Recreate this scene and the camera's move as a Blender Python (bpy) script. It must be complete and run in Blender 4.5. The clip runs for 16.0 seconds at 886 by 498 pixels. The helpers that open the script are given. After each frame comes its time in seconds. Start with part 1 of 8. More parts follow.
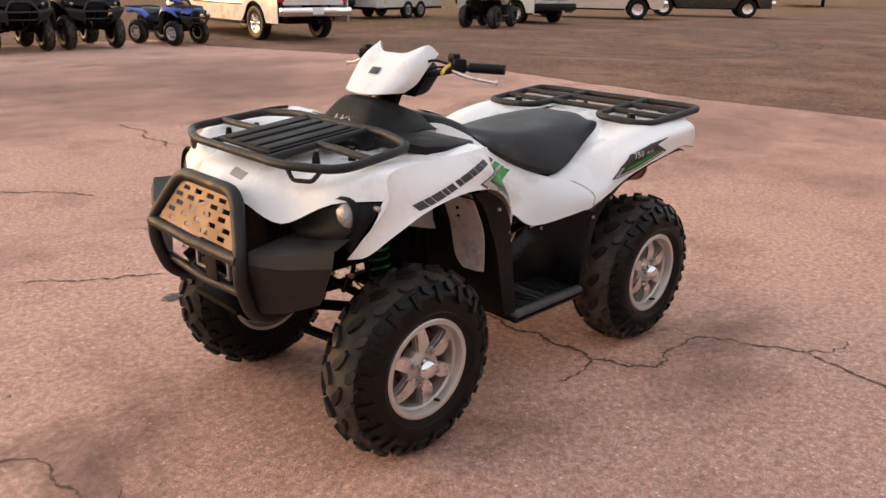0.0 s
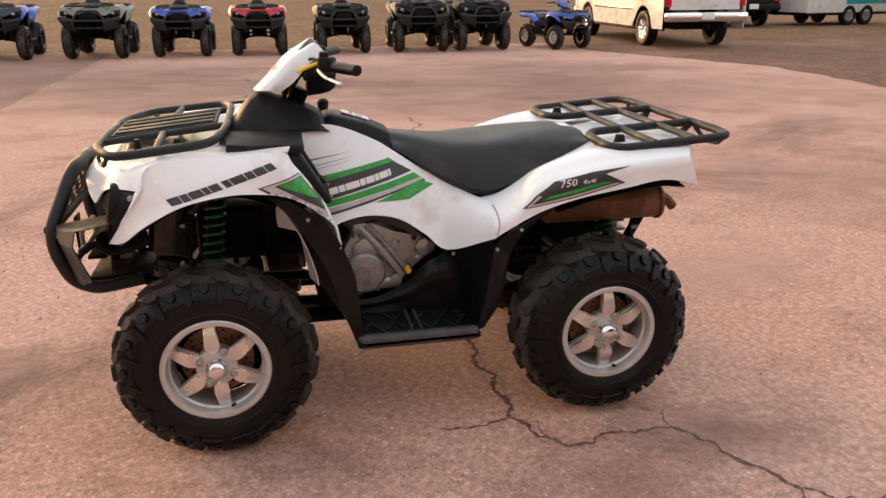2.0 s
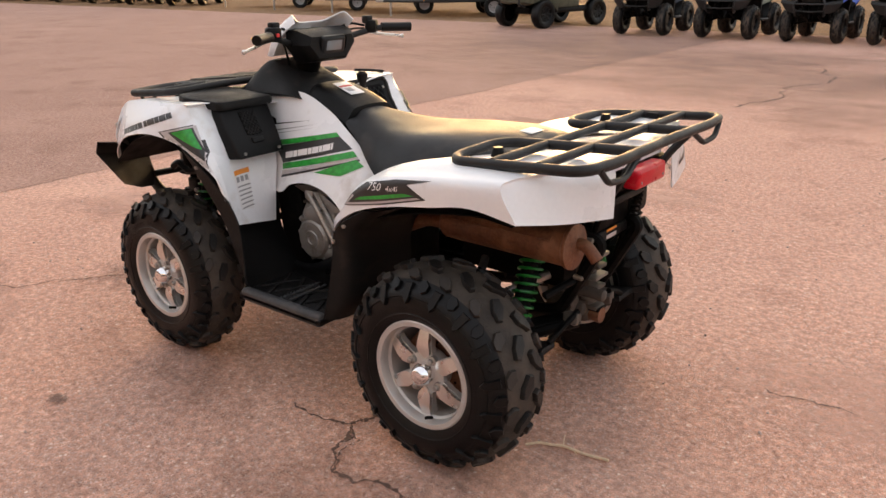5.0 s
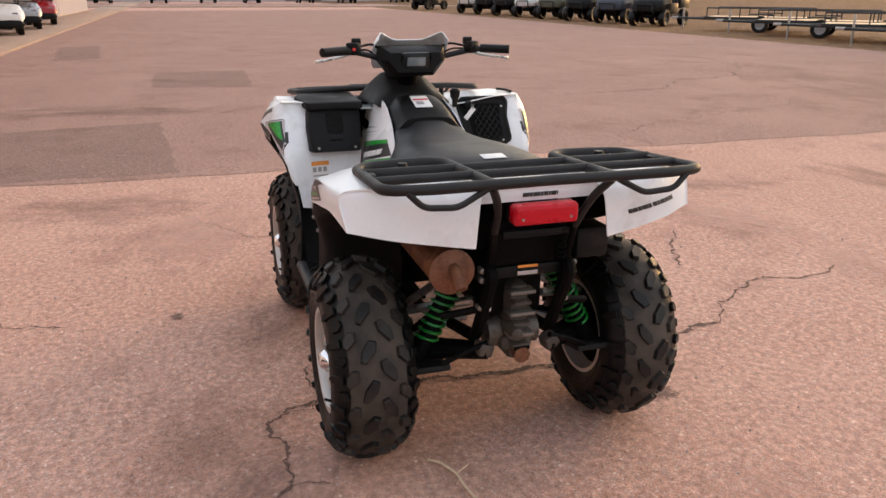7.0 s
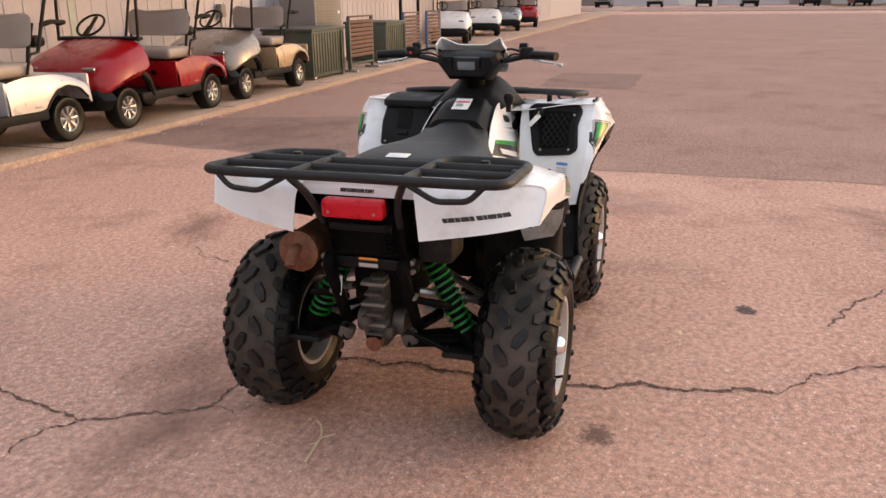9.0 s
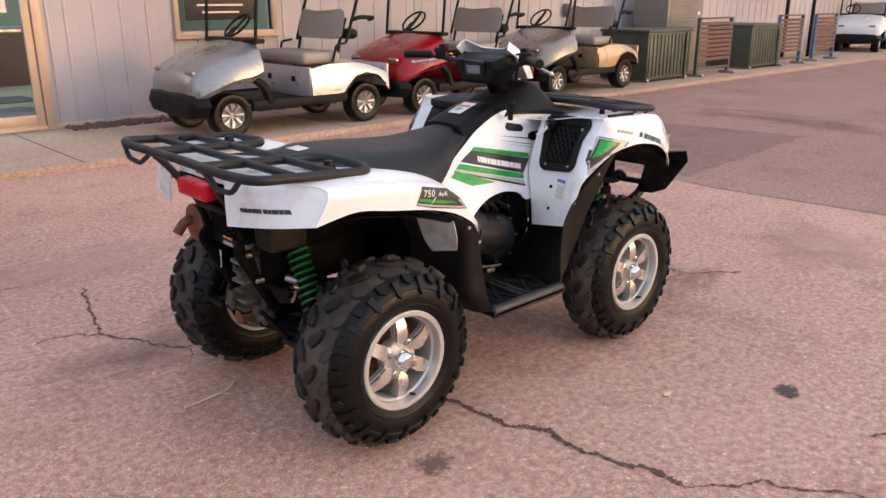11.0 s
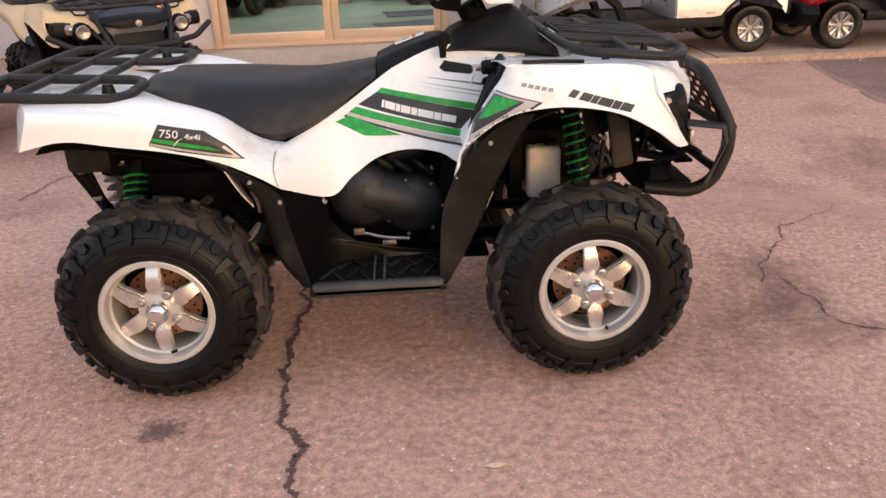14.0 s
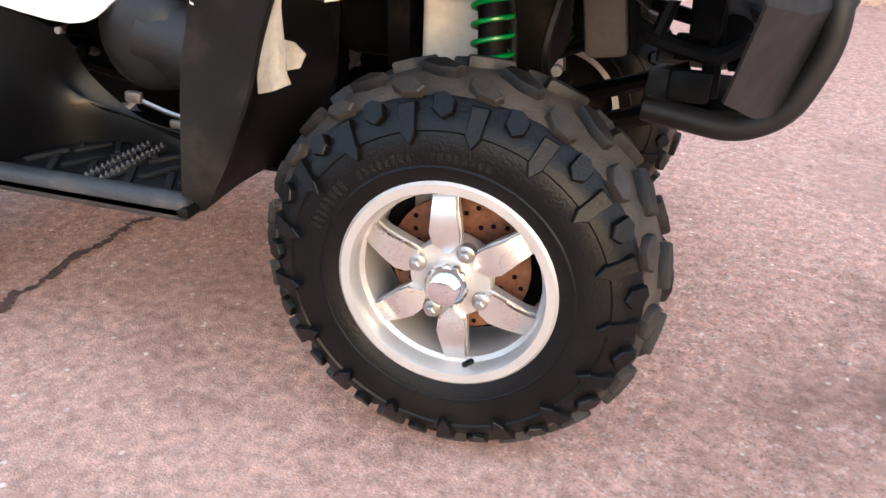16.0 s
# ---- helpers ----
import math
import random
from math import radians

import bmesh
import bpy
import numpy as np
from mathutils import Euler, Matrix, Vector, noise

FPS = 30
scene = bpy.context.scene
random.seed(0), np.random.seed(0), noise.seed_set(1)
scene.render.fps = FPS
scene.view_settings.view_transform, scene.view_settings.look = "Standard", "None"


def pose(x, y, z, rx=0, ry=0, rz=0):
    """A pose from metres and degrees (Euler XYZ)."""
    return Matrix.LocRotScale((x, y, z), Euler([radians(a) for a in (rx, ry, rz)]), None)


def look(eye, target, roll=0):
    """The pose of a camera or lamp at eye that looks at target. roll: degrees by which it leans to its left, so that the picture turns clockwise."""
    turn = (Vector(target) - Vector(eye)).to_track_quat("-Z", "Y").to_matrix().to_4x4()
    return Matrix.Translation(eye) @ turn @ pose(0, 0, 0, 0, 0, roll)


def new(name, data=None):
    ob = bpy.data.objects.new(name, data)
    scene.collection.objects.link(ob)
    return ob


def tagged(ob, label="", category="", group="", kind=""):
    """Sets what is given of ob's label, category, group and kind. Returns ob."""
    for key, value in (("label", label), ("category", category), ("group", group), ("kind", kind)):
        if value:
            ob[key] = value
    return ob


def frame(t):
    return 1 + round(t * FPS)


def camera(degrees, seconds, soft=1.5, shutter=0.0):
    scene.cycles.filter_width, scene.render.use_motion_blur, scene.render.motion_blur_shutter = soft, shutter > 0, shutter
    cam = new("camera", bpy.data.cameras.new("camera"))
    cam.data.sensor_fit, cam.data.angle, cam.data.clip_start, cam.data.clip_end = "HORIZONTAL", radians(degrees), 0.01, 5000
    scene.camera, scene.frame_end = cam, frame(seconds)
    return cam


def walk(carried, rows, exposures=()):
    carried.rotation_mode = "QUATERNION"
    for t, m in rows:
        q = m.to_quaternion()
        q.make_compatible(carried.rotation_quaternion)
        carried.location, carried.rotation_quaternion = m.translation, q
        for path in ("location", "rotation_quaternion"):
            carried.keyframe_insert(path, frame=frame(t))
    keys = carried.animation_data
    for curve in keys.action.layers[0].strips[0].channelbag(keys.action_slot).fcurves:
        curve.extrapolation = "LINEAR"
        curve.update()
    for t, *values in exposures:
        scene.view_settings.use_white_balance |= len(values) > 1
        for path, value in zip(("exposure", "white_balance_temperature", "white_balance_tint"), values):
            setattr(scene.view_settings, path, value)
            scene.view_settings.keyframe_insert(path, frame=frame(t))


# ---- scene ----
cam = camera(58.9, 16.0)

PATH = [
    (0, (2.173, 2.144, 1.476), (0.845, 0.799, 0.823), 1.1),
    (0.5, (1.811, 2.423, 1.468), (0.683, 0.906, 0.813), 1.2),
    (1, (1.401, 2.663, 1.473), (0.515, 0.994, 0.821), 0.9),
    (1.5, (0.918, 2.731, 1.465), (0.248, 0.961, 0.818), 0.3),
    (2, (0.416, 2.817, 1.448), (0.02, 0.966, 0.801), -0.2),
    (2.5, (-0.033, 2.806, 1.442), (-0.123, 0.919, 0.784), -0.1),
    (3, (-0.443, 2.696, 1.438), (-0.264, 0.82, 0.769), -0.4),
    (3.5, (-0.863, 2.607, 1.431), (-0.394, 0.78, 0.768), -0.6),
    (4, (-1.209, 2.41, 1.405), (-0.491, 0.663, 0.748), -0.1),
    (4.5, (-1.545, 2.217, 1.41), (-0.601, 0.585, 0.74), -0.4),
    (4.7, (-1.705, 2.16, 1.407), (-0.668, 0.588, 0.734), -0.5),
    (6.8, (-2.847, 1.035, 1.416), (-1.078, 0.347, 0.784), -0.0),
    (7, (-2.888, 0.883, 1.413), (-1.08, 0.299, 0.789), 0.2),
    (7.5, (-3.062, 0.453, 1.419), (-1.179, 0.194, 0.797), -0.2),
    (8, (-3.112, 0.04, 1.417), (-1.208, 0.049, 0.807), -0.3),
    (8.5, (-3.066, -0.39, 1.428), (-1.179, -0.137, 0.816), -0.1),
    (9, (-3.037, -0.871, 1.421), (-1.215, -0.319, 0.809), -0.6),
    (9.2, (-2.989, -1.039, 1.422), (-1.206, -0.374, 0.808), -0.8),
    (11.3, (-1.912, -2.506, 1.416), (-0.74, -1.0, 0.815), -0.0),
    (11.5, (-1.768, -2.635, 1.412), (-0.695, -1.057, 0.815), 0.0),
    (12, (-1.359, -2.837, 1.423), (-0.575, -1.101, 0.812), -0.5),
    (12.5, (-0.963, -2.901, 1.424), (-0.4, -1.087, 0.798), -0.7),
    (13, (-0.582, -2.943, 1.421), (-0.213, -1.088, 0.771), -0.8),
    (13.5, (-0.234, -2.857, 1.388), (-0.03, -0.994, 0.689), -2.0),
    (14, (0.115, -2.641, 1.338), (0.187, -0.795, 0.572), -2.3),
    (14.5, (0.473, -2.395, 1.245), (0.325, -0.565, 0.451), -0.8),
    (15, (0.691, -2.048, 1.087), (0.397, -0.26, 0.24), 0.7),
    (15.5, (0.796, -1.711, 0.97), (0.44, 0.025, 0.044), 2.0),
    (16, (0.914, -1.508, 0.879), (0.43, 0.205, -0.033), 2.4),
]
walk(cam, [(t, look(eye, target, roll)) for t, eye, target, roll in PATH],
     [(0, 2.10, 6520, 9), (2.0, 2.24, 6600, 9), (4.7, 2.25, 6650, 9), (6.8, 2.17, 6300, 9), (9.2, 2.12, 6300, 10), (11.3, 2.06, 5500, 10), (12.5, 2.03, 5150, 10), (13.5, 2.03, 5700, 10), (14.5, 2.02, 5950, 10), (15, 2.15, 6000, 9), (16, 2.82, 4950, 2)])

# ---- light ----
SUN_WAY = Vector((0.50, -0.85, 0.11)).normalized()   # towards the low evening sun
world = bpy.data.worlds.new("world")
scene.world = world
world.use_nodes = True
wn, wl = world.node_tree.nodes, world.node_tree.links
sky = wn.new("ShaderNodeTexSky")
sky.sky_type = "NISHITA"
sky.sun_disc = False
sky.sun_elevation = radians(6)
sky.sun_rotation = math.atan2(SUN_WAY.x, SUN_WAY.y)
sky.air_density, sky.dust_density, sky.ozone_density = 1.0, 4.0, 1.0
wn["Background"].inputs[1].default_value = 0.128
# thin even evening cloud over the clear sky
veil = wn.new("ShaderNodeMix")
veil.data_type = "RGBA"
veil.inputs["Factor"].default_value = 0.55
veil.inputs["B"].default_value = (2.6, 2.45, 2.5, 1)
wl.new(sky.outputs[0], veil.inputs["A"])
wl.new(veil.outputs["Result"], wn["Background"].inputs[0])

sun = new("sun", bpy.data.lights.new("sun", "SUN"))
sun.data.energy, sun.data.angle, sun.data.color = 0.17, radians(15), (1.0, 0.46, 0.21)
sun.matrix_world = look(SUN_WAY * 50, (0, 0, 0))

# ---- materials ----
def material(name, color, rough=0.5, metal=0.0, coat=0.0, vary=0.12, scale=6.0, bump=0.0, bump_scale=80.0,
             dirt=None, dirt_amount=0.0, dirt_scale=3.0, spec=0.5):
    """A principled surface with large and fine variation of its colour, wear of its gloss, and fine relief."""
    m = bpy.data.materials.new(name)
    m.use_nodes = True
    n, l = m.node_tree.nodes, m.node_tree.links
    b = n["Principled BSDF"]
    b.inputs["Metallic"].default_value = metal
    b.inputs["Coat Weight"].default_value = coat
    b.inputs["Coat Roughness"].default_value = 0.12
    b.inputs["Specular IOR Level"].default_value = spec
    geo = n.new("ShaderNodeTexCoord")
    big = n.new("ShaderNodeTexNoise")
    big.inputs["Scale"].default_value, big.inputs["Detail"].default_value = scale, 6
    l.new(geo.outputs["Object"], big.inputs["Vector"])
    fine = n.new("ShaderNodeTexNoise")
    fine.inputs["Scale"].default_value, fine.inputs["Detail"].default_value = bump_scale, 5
    l.new(geo.outputs["Object"], fine.inputs["Vector"])
    add = n.new("ShaderNodeMath")
    add.operation = "ADD"
    l.new(big.outputs[0], add.inputs[0])
    l.new(fine.outputs[0], add.inputs[1])
    ramp = n.new("ShaderNodeMapRange")
    ramp.inputs["From Min"].default_value, ramp.inputs["From Max"].default_value = 0.6, 1.4
    ramp.inputs["To Min"].default_value, ramp.inputs["To Max"].default_value = 1 - vary, 1 + vary
    l.new(add.outputs[0], ramp.inputs["Value"])
    mul = n.new("ShaderNodeVectorMath")
    mul.operation = "SCALE"
    mul.inputs[0].default_value = color
    l.new(ramp.outputs[0], mul.inputs["Scale"])
    col = mul.outputs[0]
    if dirt:
        spots = n.new("ShaderNodeTexNoise")
        spots.inputs["Scale"].default_value, spots.inputs["Detail"].default_value = dirt_scale, 9
        spots.inputs["Roughness"].default_value = 0.65
        l.new(geo.outputs["Object"], spots.inputs["Vector"])
        cut = n.new("ShaderNodeMapRange")
        cut.inputs["From Min"].default_value, cut.inputs["From Max"].default_value = 0.62 - 0.3 * dirt_amount, 0.75
        l.new(spots.outputs[0], cut.inputs["Value"])
        mix = n.new("ShaderNodeMix")
        mix.data_type = "RGBA"
        mix.inputs["B"].default_value = (*dirt, 1)
        l.new(cut.outputs[0], mix.inputs["Factor"])
        l.new(col, mix.inputs["A"])
        col = mix.outputs["Result"]
    l.new(col, b.inputs["Base Color"])
    rr = n.new("ShaderNodeMapRange")
    rr.inputs["From Min"].default_value, rr.inputs["From Max"].default_value = 0.3, 0.7
    rr.inputs["To Min"].default_value, rr.inputs["To Max"].default_value = max(rough * 0.8, 0.02), min(rough * 1.25, 1)
    l.new(big.outputs[0], rr.inputs["Value"])
    l.new(rr.outputs[0], b.inputs["Roughness"])
    if bump:
        bp = n.new("ShaderNodeBump")
        bp.inputs["Strength"].default_value, bp.inputs["Distance"].default_value = bump, 0.004
        l.new(fine.outputs[0], bp.inputs["Height"])
        l.new(bp.outputs[0], b.inputs["Normal"])
    return m


def ground_material(name, base, stone, dark, stone_scale, bump, tint):
    """Worn paving with loose chips: a matrix, light and dark chips, dusty patches and oil-dark patches."""
    m = bpy.data.materials.new(name)
    m.use_nodes = True
    n, l = m.node_tree.nodes, m.node_tree.links
    b = n["Principled BSDF"]
    co = n.new("ShaderNodeTexCoord")

    def tex(kind, scale, detail=4, rough=0.55):
        t = n.new(kind)
        t.inputs["Scale"].default_value = scale
        if kind == "ShaderNodeTexNoise":
            t.inputs["Detail"].default_value, t.inputs["Roughness"].default_value = detail, rough
        l.new(co.outputs["Object"], t.inputs["Vector"])
        return t

    def ranged(socket, a, c, lo=0.0, hi=1.0):
        r = n.new("ShaderNodeMapRange")
        r.inputs["From Min"].default_value, r.inputs["From Max"].default_value = a, c
        r.inputs["To Min"].default_value, r.inputs["To Max"].default_value = lo, hi
        l.new(socket, r.inputs["Value"])
        return r.outputs[0]

    def mixed(f, a, c):
        x = n.new("ShaderNodeMix")
        x.data_type = "RGBA"
        l.new(f, x.inputs["Factor"])
        for key, v in (("A", a), ("B", c)):
            if isinstance(v, tuple):
                x.inputs[key].default_value = (*v, 1)
            else:
                l.new(v, x.inputs[key])
        return x.outputs["Result"]

    chips = tex("ShaderNodeTexVoronoi", stone_scale)
    sep = n.new("ShaderNodeSeparateColor")
    l.new(chips.outputs["Color"], sep.inputs[0])
    col = mixed(ranged(sep.outputs[0], 0.78, 0.98), base, stone)
    col = mixed(ranged(sep.outputs[1], 0.70, 1.0, 0, 0.75), col, dark)
    grey = tuple(sum(stone) / 3 * k for k in (1.06, 0.84, 0.77))
    col = mixed(ranged(sep.outputs[2], 0.60, 0.95, 0, 0.45), col, grey)
    pits = tex("ShaderNodeTexNoise", stone_scale * 1.5, 3, 0.6)
    col = mixed(ranged(pits.outputs[0], 0.44, 0.33, 0, 0.85), col, tuple(c * 0.55 for c in dark))
    col = mixed(ranged(pits.outputs[0], 0.60, 0.70, 0, 0.7), col, stone)
    # dusty patches, worn dark patches, small dark blotches, hairline cracks
    blotch = tex("ShaderNodeTexNoise", 0.45, 9, 0.62)
    col = mixed(ranged(blotch.outputs[0], 0.48, 0.72, 0, 0.85), col, tint)
    dust = tex("ShaderNodeTexNoise", 2.6, 10, 0.68)
    col = mixed(ranged(dust.outputs[0], 0.56, 0.76, 0, 0.7), col, tint)
    oil = tex("ShaderNodeTexNoise", 1.15, 9, 0.66)
    col = mixed(ranged(oil.outputs[0], 0.53, 0.74, 0, 0.72), col, dark)
    spots = tex("ShaderNodeTexNoise", 6.5, 8, 0.7)
    col = mixed(ranged(spots.outputs[0], 0.60, 0.74, 0, 0.6), col, dark)
    pale = tex("ShaderNodeTexVoronoi", stone_scale * 0.33)
    ps = n.new("ShaderNodeSeparateColor")
    l.new(pale.outputs["Color"], ps.inputs[0])
    near = n.new("ShaderNodeMath")
    near.operation = "MULTIPLY"
    l.new(ranged(ps.outputs[2], 0.965, 0.99, 0, 1), near.inputs[0])
    l.new(ranged(pale.outputs["Distance"], 0.22, 0.34, 1, 0), near.inputs[1])
    col = mixed(near.outputs[0], col, (min(stone[0] * 1.1, 0.8), min(stone[1] * 1.2, 0.7), min(stone[2] * 1.25, 0.65)))
    grit = tex("ShaderNodeTexNoise", 35, 6, 0.6)
    sc = n.new("ShaderNodeVectorMath")
    sc.operation = "SCALE"
    l.new(col, sc.inputs[0])
    l.new(ranged(grit.outputs[0], 0.25, 0.75, 0.62, 1.38), sc.inputs["Scale"])
    l.new(sc.outputs[0], b.inputs["Base Color"])
    b.inputs["Roughness"].default_value = 0.95
    b.inputs["Specular IOR Level"].default_value = 0.08
    h = n.new("ShaderNodeMath")
    h.operation = "ADD"
    l.new(ranged(chips.outputs["Distance"], 0.0, 0.6, 1, 0), h.inputs[0])
    l.new(ranged(pits.outputs[0], 0.3, 0.7, 0, 1.6), h.inputs[1])
    bp = n.new("ShaderNodeBump")
    bp.inputs["Strength"].default_value, bp.inputs["Distance"].default_value = bump, 0.006
    l.new(h.outputs[0], bp.inputs["Height"])
    l.new(bp.outputs[0], b.inputs["Normal"])
    return m


def stain_material(name, color, strength, edge=(-1.0, -0.1)):
    """A stain that thins out towards its edge, in a disc one unit in radius."""
    m = material(name, color, 0.85, vary=0.3, scale=9)
    n, l = m.node_tree.nodes, m.node_tree.links
    co = n.new("ShaderNodeTexCoord")
    ln = n.new("ShaderNodeVectorMath")
    ln.operation = "LENGTH"
    l.new(co.outputs["Object"], ln.inputs[0])
    ns = n.new("ShaderNodeTexNoise")
    ns.inputs["Scale"].default_value, ns.inputs["Detail"].default_value, ns.inputs["Roughness"].default_value = 2.2, 8, 0.7
    rnd = n.new("ShaderNodeObjectInfo")
    off = n.new("ShaderNodeVectorMath")
    l.new(co.outputs["Object"], off.inputs[0])
    l.new(rnd.outputs["Location"], off.inputs[1])
    l.new(off.outputs[0], ns.inputs["Vector"])
    wide = n.new("ShaderNodeMapRange")
    wide.inputs["From Min"].default_value, wide.inputs["From Max"].default_value = 0.25, 0.75
    wide.inputs["To Min"].default_value, wide.inputs["To Max"].default_value = -0.75, 0.55
    l.new(ns.outputs[0], wide.inputs["Value"])
    sub = n.new("ShaderNodeMath")
    sub.operation = "SUBTRACT"
    l.new(wide.outputs[0], sub.inputs[0])
    l.new(ln.outputs["Value"], sub.inputs[1])
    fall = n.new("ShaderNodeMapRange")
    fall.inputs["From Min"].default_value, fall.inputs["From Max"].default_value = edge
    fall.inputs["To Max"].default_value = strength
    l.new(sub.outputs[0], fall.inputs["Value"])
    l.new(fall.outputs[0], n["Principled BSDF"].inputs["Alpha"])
    return m


def glass_material(name, color=(1, 1, 1), rough=0.0):
    m = bpy.data.materials.new(name)
    m.use_nodes = True
    b = m.node_tree.nodes["Principled BSDF"]
    b.inputs["Base Color"].default_value = (*color, 1)
    b.inputs["Transmission Weight"].default_value = 1
    b.inputs["Roughness"].default_value = rough
    b.inputs["IOR"].default_value = 1.45
    return m


ASPHALT = ground_material("pink_asphalt", (0.612, 0.345, 0.256), (0.76, 0.545, 0.45), (0.285, 0.160, 0.121), 170, 0.42, (0.665, 0.42, 0.33))
PATCH = ground_material("older_asphalt", (0.385, 0.228, 0.180), (0.54, 0.375, 0.31), (0.23, 0.132, 0.102), 150, 0.3, (0.44, 0.28, 0.225))
PATCH_DARK = ground_material("mended_asphalt", (0.29, 0.18, 0.145), (0.44, 0.31, 0.26), (0.17, 0.104, 0.083), 150, 0.3, (0.34, 0.22, 0.18))
DIRT = ground_material("packed_dirt", (0.20, 0.108, 0.070), (0.34, 0.205, 0.14), (0.082, 0.044, 0.029), 30, 0.5, (0.34, 0.20, 0.135))
GRASS = ground_material("dry_grass", (0.22, 0.125, 0.065), (0.34, 0.21, 0.115), (0.10, 0.06, 0.032), 12, 0.9, (0.28, 0.165, 0.088))
CONCRETE = ground_material("concrete", (0.47, 0.335, 0.25), (0.56, 0.42, 0.33), (0.31, 0.21, 0.155), 160, 0.25, (0.50, 0.37, 0.29))
CRACK = material("crack_soil", (0.125, 0.070, 0.053), 0.95, vary=0.4, scale=20, bump=0.5)
STAIN = stain_material("oil_stain", (0.088, 0.068, 0.064), 0.86, (-0.95, -0.72))
FAINT_STAIN = stain_material("faded_oil_stain", (0.17, 0.108, 0.088), 0.62, (-0.98, -0.60))
SOFT_DARK = stain_material("soft_dark_patch", (0.26, 0.15, 0.112), 0.40)
DUST = stain_material("pale_dust", (0.62, 0.39, 0.305), 0.5)
WHITE = material("white_plastic", (0.84, 0.84, 0.85), 0.28, coat=0.25, vary=0.03, scale=3, dirt=(0.60, 0.55, 0.50), dirt_amount=0.15, dirt_scale=5)
LINER = material("grey_white_liner", (0.55, 0.53, 0.50), 0.55, vary=0.15, scale=14, dirt=(0.25, 0.2, 0.17), dirt_amount=0.4, dirt_scale=14)
BLACK = material("black_plastic", (0.0045, 0.0042, 0.0042), 0.48, vary=0.25, scale=9, bump=0.2, bump_scale=500, spec=0.20)
GLOSS_BLACK = material("smooth_black_plastic", (0.0035, 0.0034, 0.0036), 0.32, vary=0.2, scale=9, spec=0.22)
BLACK_DUSTY = material("dusty_black_plastic", (0.0080, 0.0074, 0.0072), 0.58, vary=0.3, scale=9, bump=0.25, bump_scale=400, dirt=(0.034, 0.027, 0.022), dirt_amount=0.25, dirt_scale=9, spec=0.22)
# chassis colour taken near black, which puts the deep shade of recesses into it
DARK = material("shade_dark_chassis", (0.0022, 0.0020, 0.0019), 0.6, vary=0.4, scale=15, dirt=(0.014, 0.010, 0.008), dirt_amount=0.25, dirt_scale=16, spec=0.09)
POWDER = material("black_powder_coat", (0.0105, 0.0096, 0.0092), 0.52, vary=0.2, scale=14, bump=0.2, bump_scale=600, spec=0.4)
# the saddle's pale patches are dust and also a sheen put into the colour
SEAT = material("black_vinyl", (0.0085, 0.0085, 0.0095), 0.46, vary=0.2, scale=5, bump=0.3, bump_scale=420, dirt=(0.050, 0.042, 0.038), dirt_amount=0.35, dirt_scale=5, spec=0.40)
FOOT = material("scuffed_grey_plastic", (0.032, 0.032, 0.034), 0.5, vary=0.3, scale=12, bump=0.3, bump_scale=200, dirt=(0.08, 0.07, 0.062), dirt_amount=0.35, dirt_scale=12)
RUBBER = material("tyre_rubber", (0.0030, 0.0028, 0.0029), 0.40, vary=0.3, scale=7, bump=0.25, bump_scale=220, dirt=(0.0095, 0.0082, 0.0074), dirt_amount=0.25, dirt_scale=6, spec=0.24)
LUG = material("worn_lug_rubber", (0.0085, 0.0076, 0.0070), 0.50, vary=0.4, scale=9, bump=0.3, bump_scale=160, dirt=(0.058, 0.047, 0.039), dirt_amount=0.5, dirt_scale=7, spec=0.32)
TREAD = material("dusty_tread_rubber", (0.030, 0.0255, 0.0215), 0.66, vary=0.4, scale=8, bump=0.4, bump_scale=160, dirt=(0.112, 0.088, 0.070), dirt_amount=0.85, dirt_scale=6, spec=0.25)
ALLOY = material("machined_alloy", (0.74, 0.71, 0.68), 0.30, metal=0.92, vary=0.06, scale=20)
ALLOY_DULL = material("cast_alloy", (0.36, 0.335, 0.31), 0.42, metal=0.6, vary=0.15, scale=16, bump=0.2, bump_scale=250, dirt=(0.2, 0.16, 0.13), dirt_amount=0.3, dirt_scale=20)
ALLOY_CAST = material("grey_cast_alloy", (0.55, 0.525, 0.50), 0.36, metal=0.4, vary=0.08, scale=18, bump=0.1, bump_scale=300)
CAST_DARK = material("weathered_cast_metal", (0.13, 0.115, 0.10), 0.5, metal=0.6, vary=0.3, scale=25, bump=0.25, bump_scale=200, dirt=(0.07, 0.045, 0.03), dirt_amount=0.45, dirt_scale=25)
CAST_MID = material("grey_brown_cast_metal", (0.20, 0.178, 0.155), 0.46, metal=0.6, vary=0.3, scale=22, bump=0.25, bump_scale=200, dirt=(0.10, 0.065, 0.045), dirt_amount=0.4, dirt_scale=22)
CHROME = material("chrome", (0.85, 0.85, 0.86), 0.08, metal=1.0, vary=0.02)
STEEL = material("bare_steel", (0.42, 0.40, 0.38), 0.4, metal=0.9, vary=0.2, scale=30, dirt=(0.16, 0.09, 0.05), dirt_amount=0.3, dirt_scale=30)
RUST = material("rusty_steel", (0.150, 0.058, 0.028), 0.55, metal=0.25, vary=0.5, scale=13, bump=0.4, bump_scale=120, dirt=(0.30, 0.15, 0.08), dirt_amount=0.5, dirt_scale=11)
BRONZE = material("bronze_plate", (0.215, 0.115, 0.060), 0.5, metal=0.1, vary=0.08, scale=12, bump=0.1, bump_scale=300)
GREEN = material("green_coil", (0.007, 0.165, 0.020), 0.35, coat=0.3, vary=0.12, scale=30)
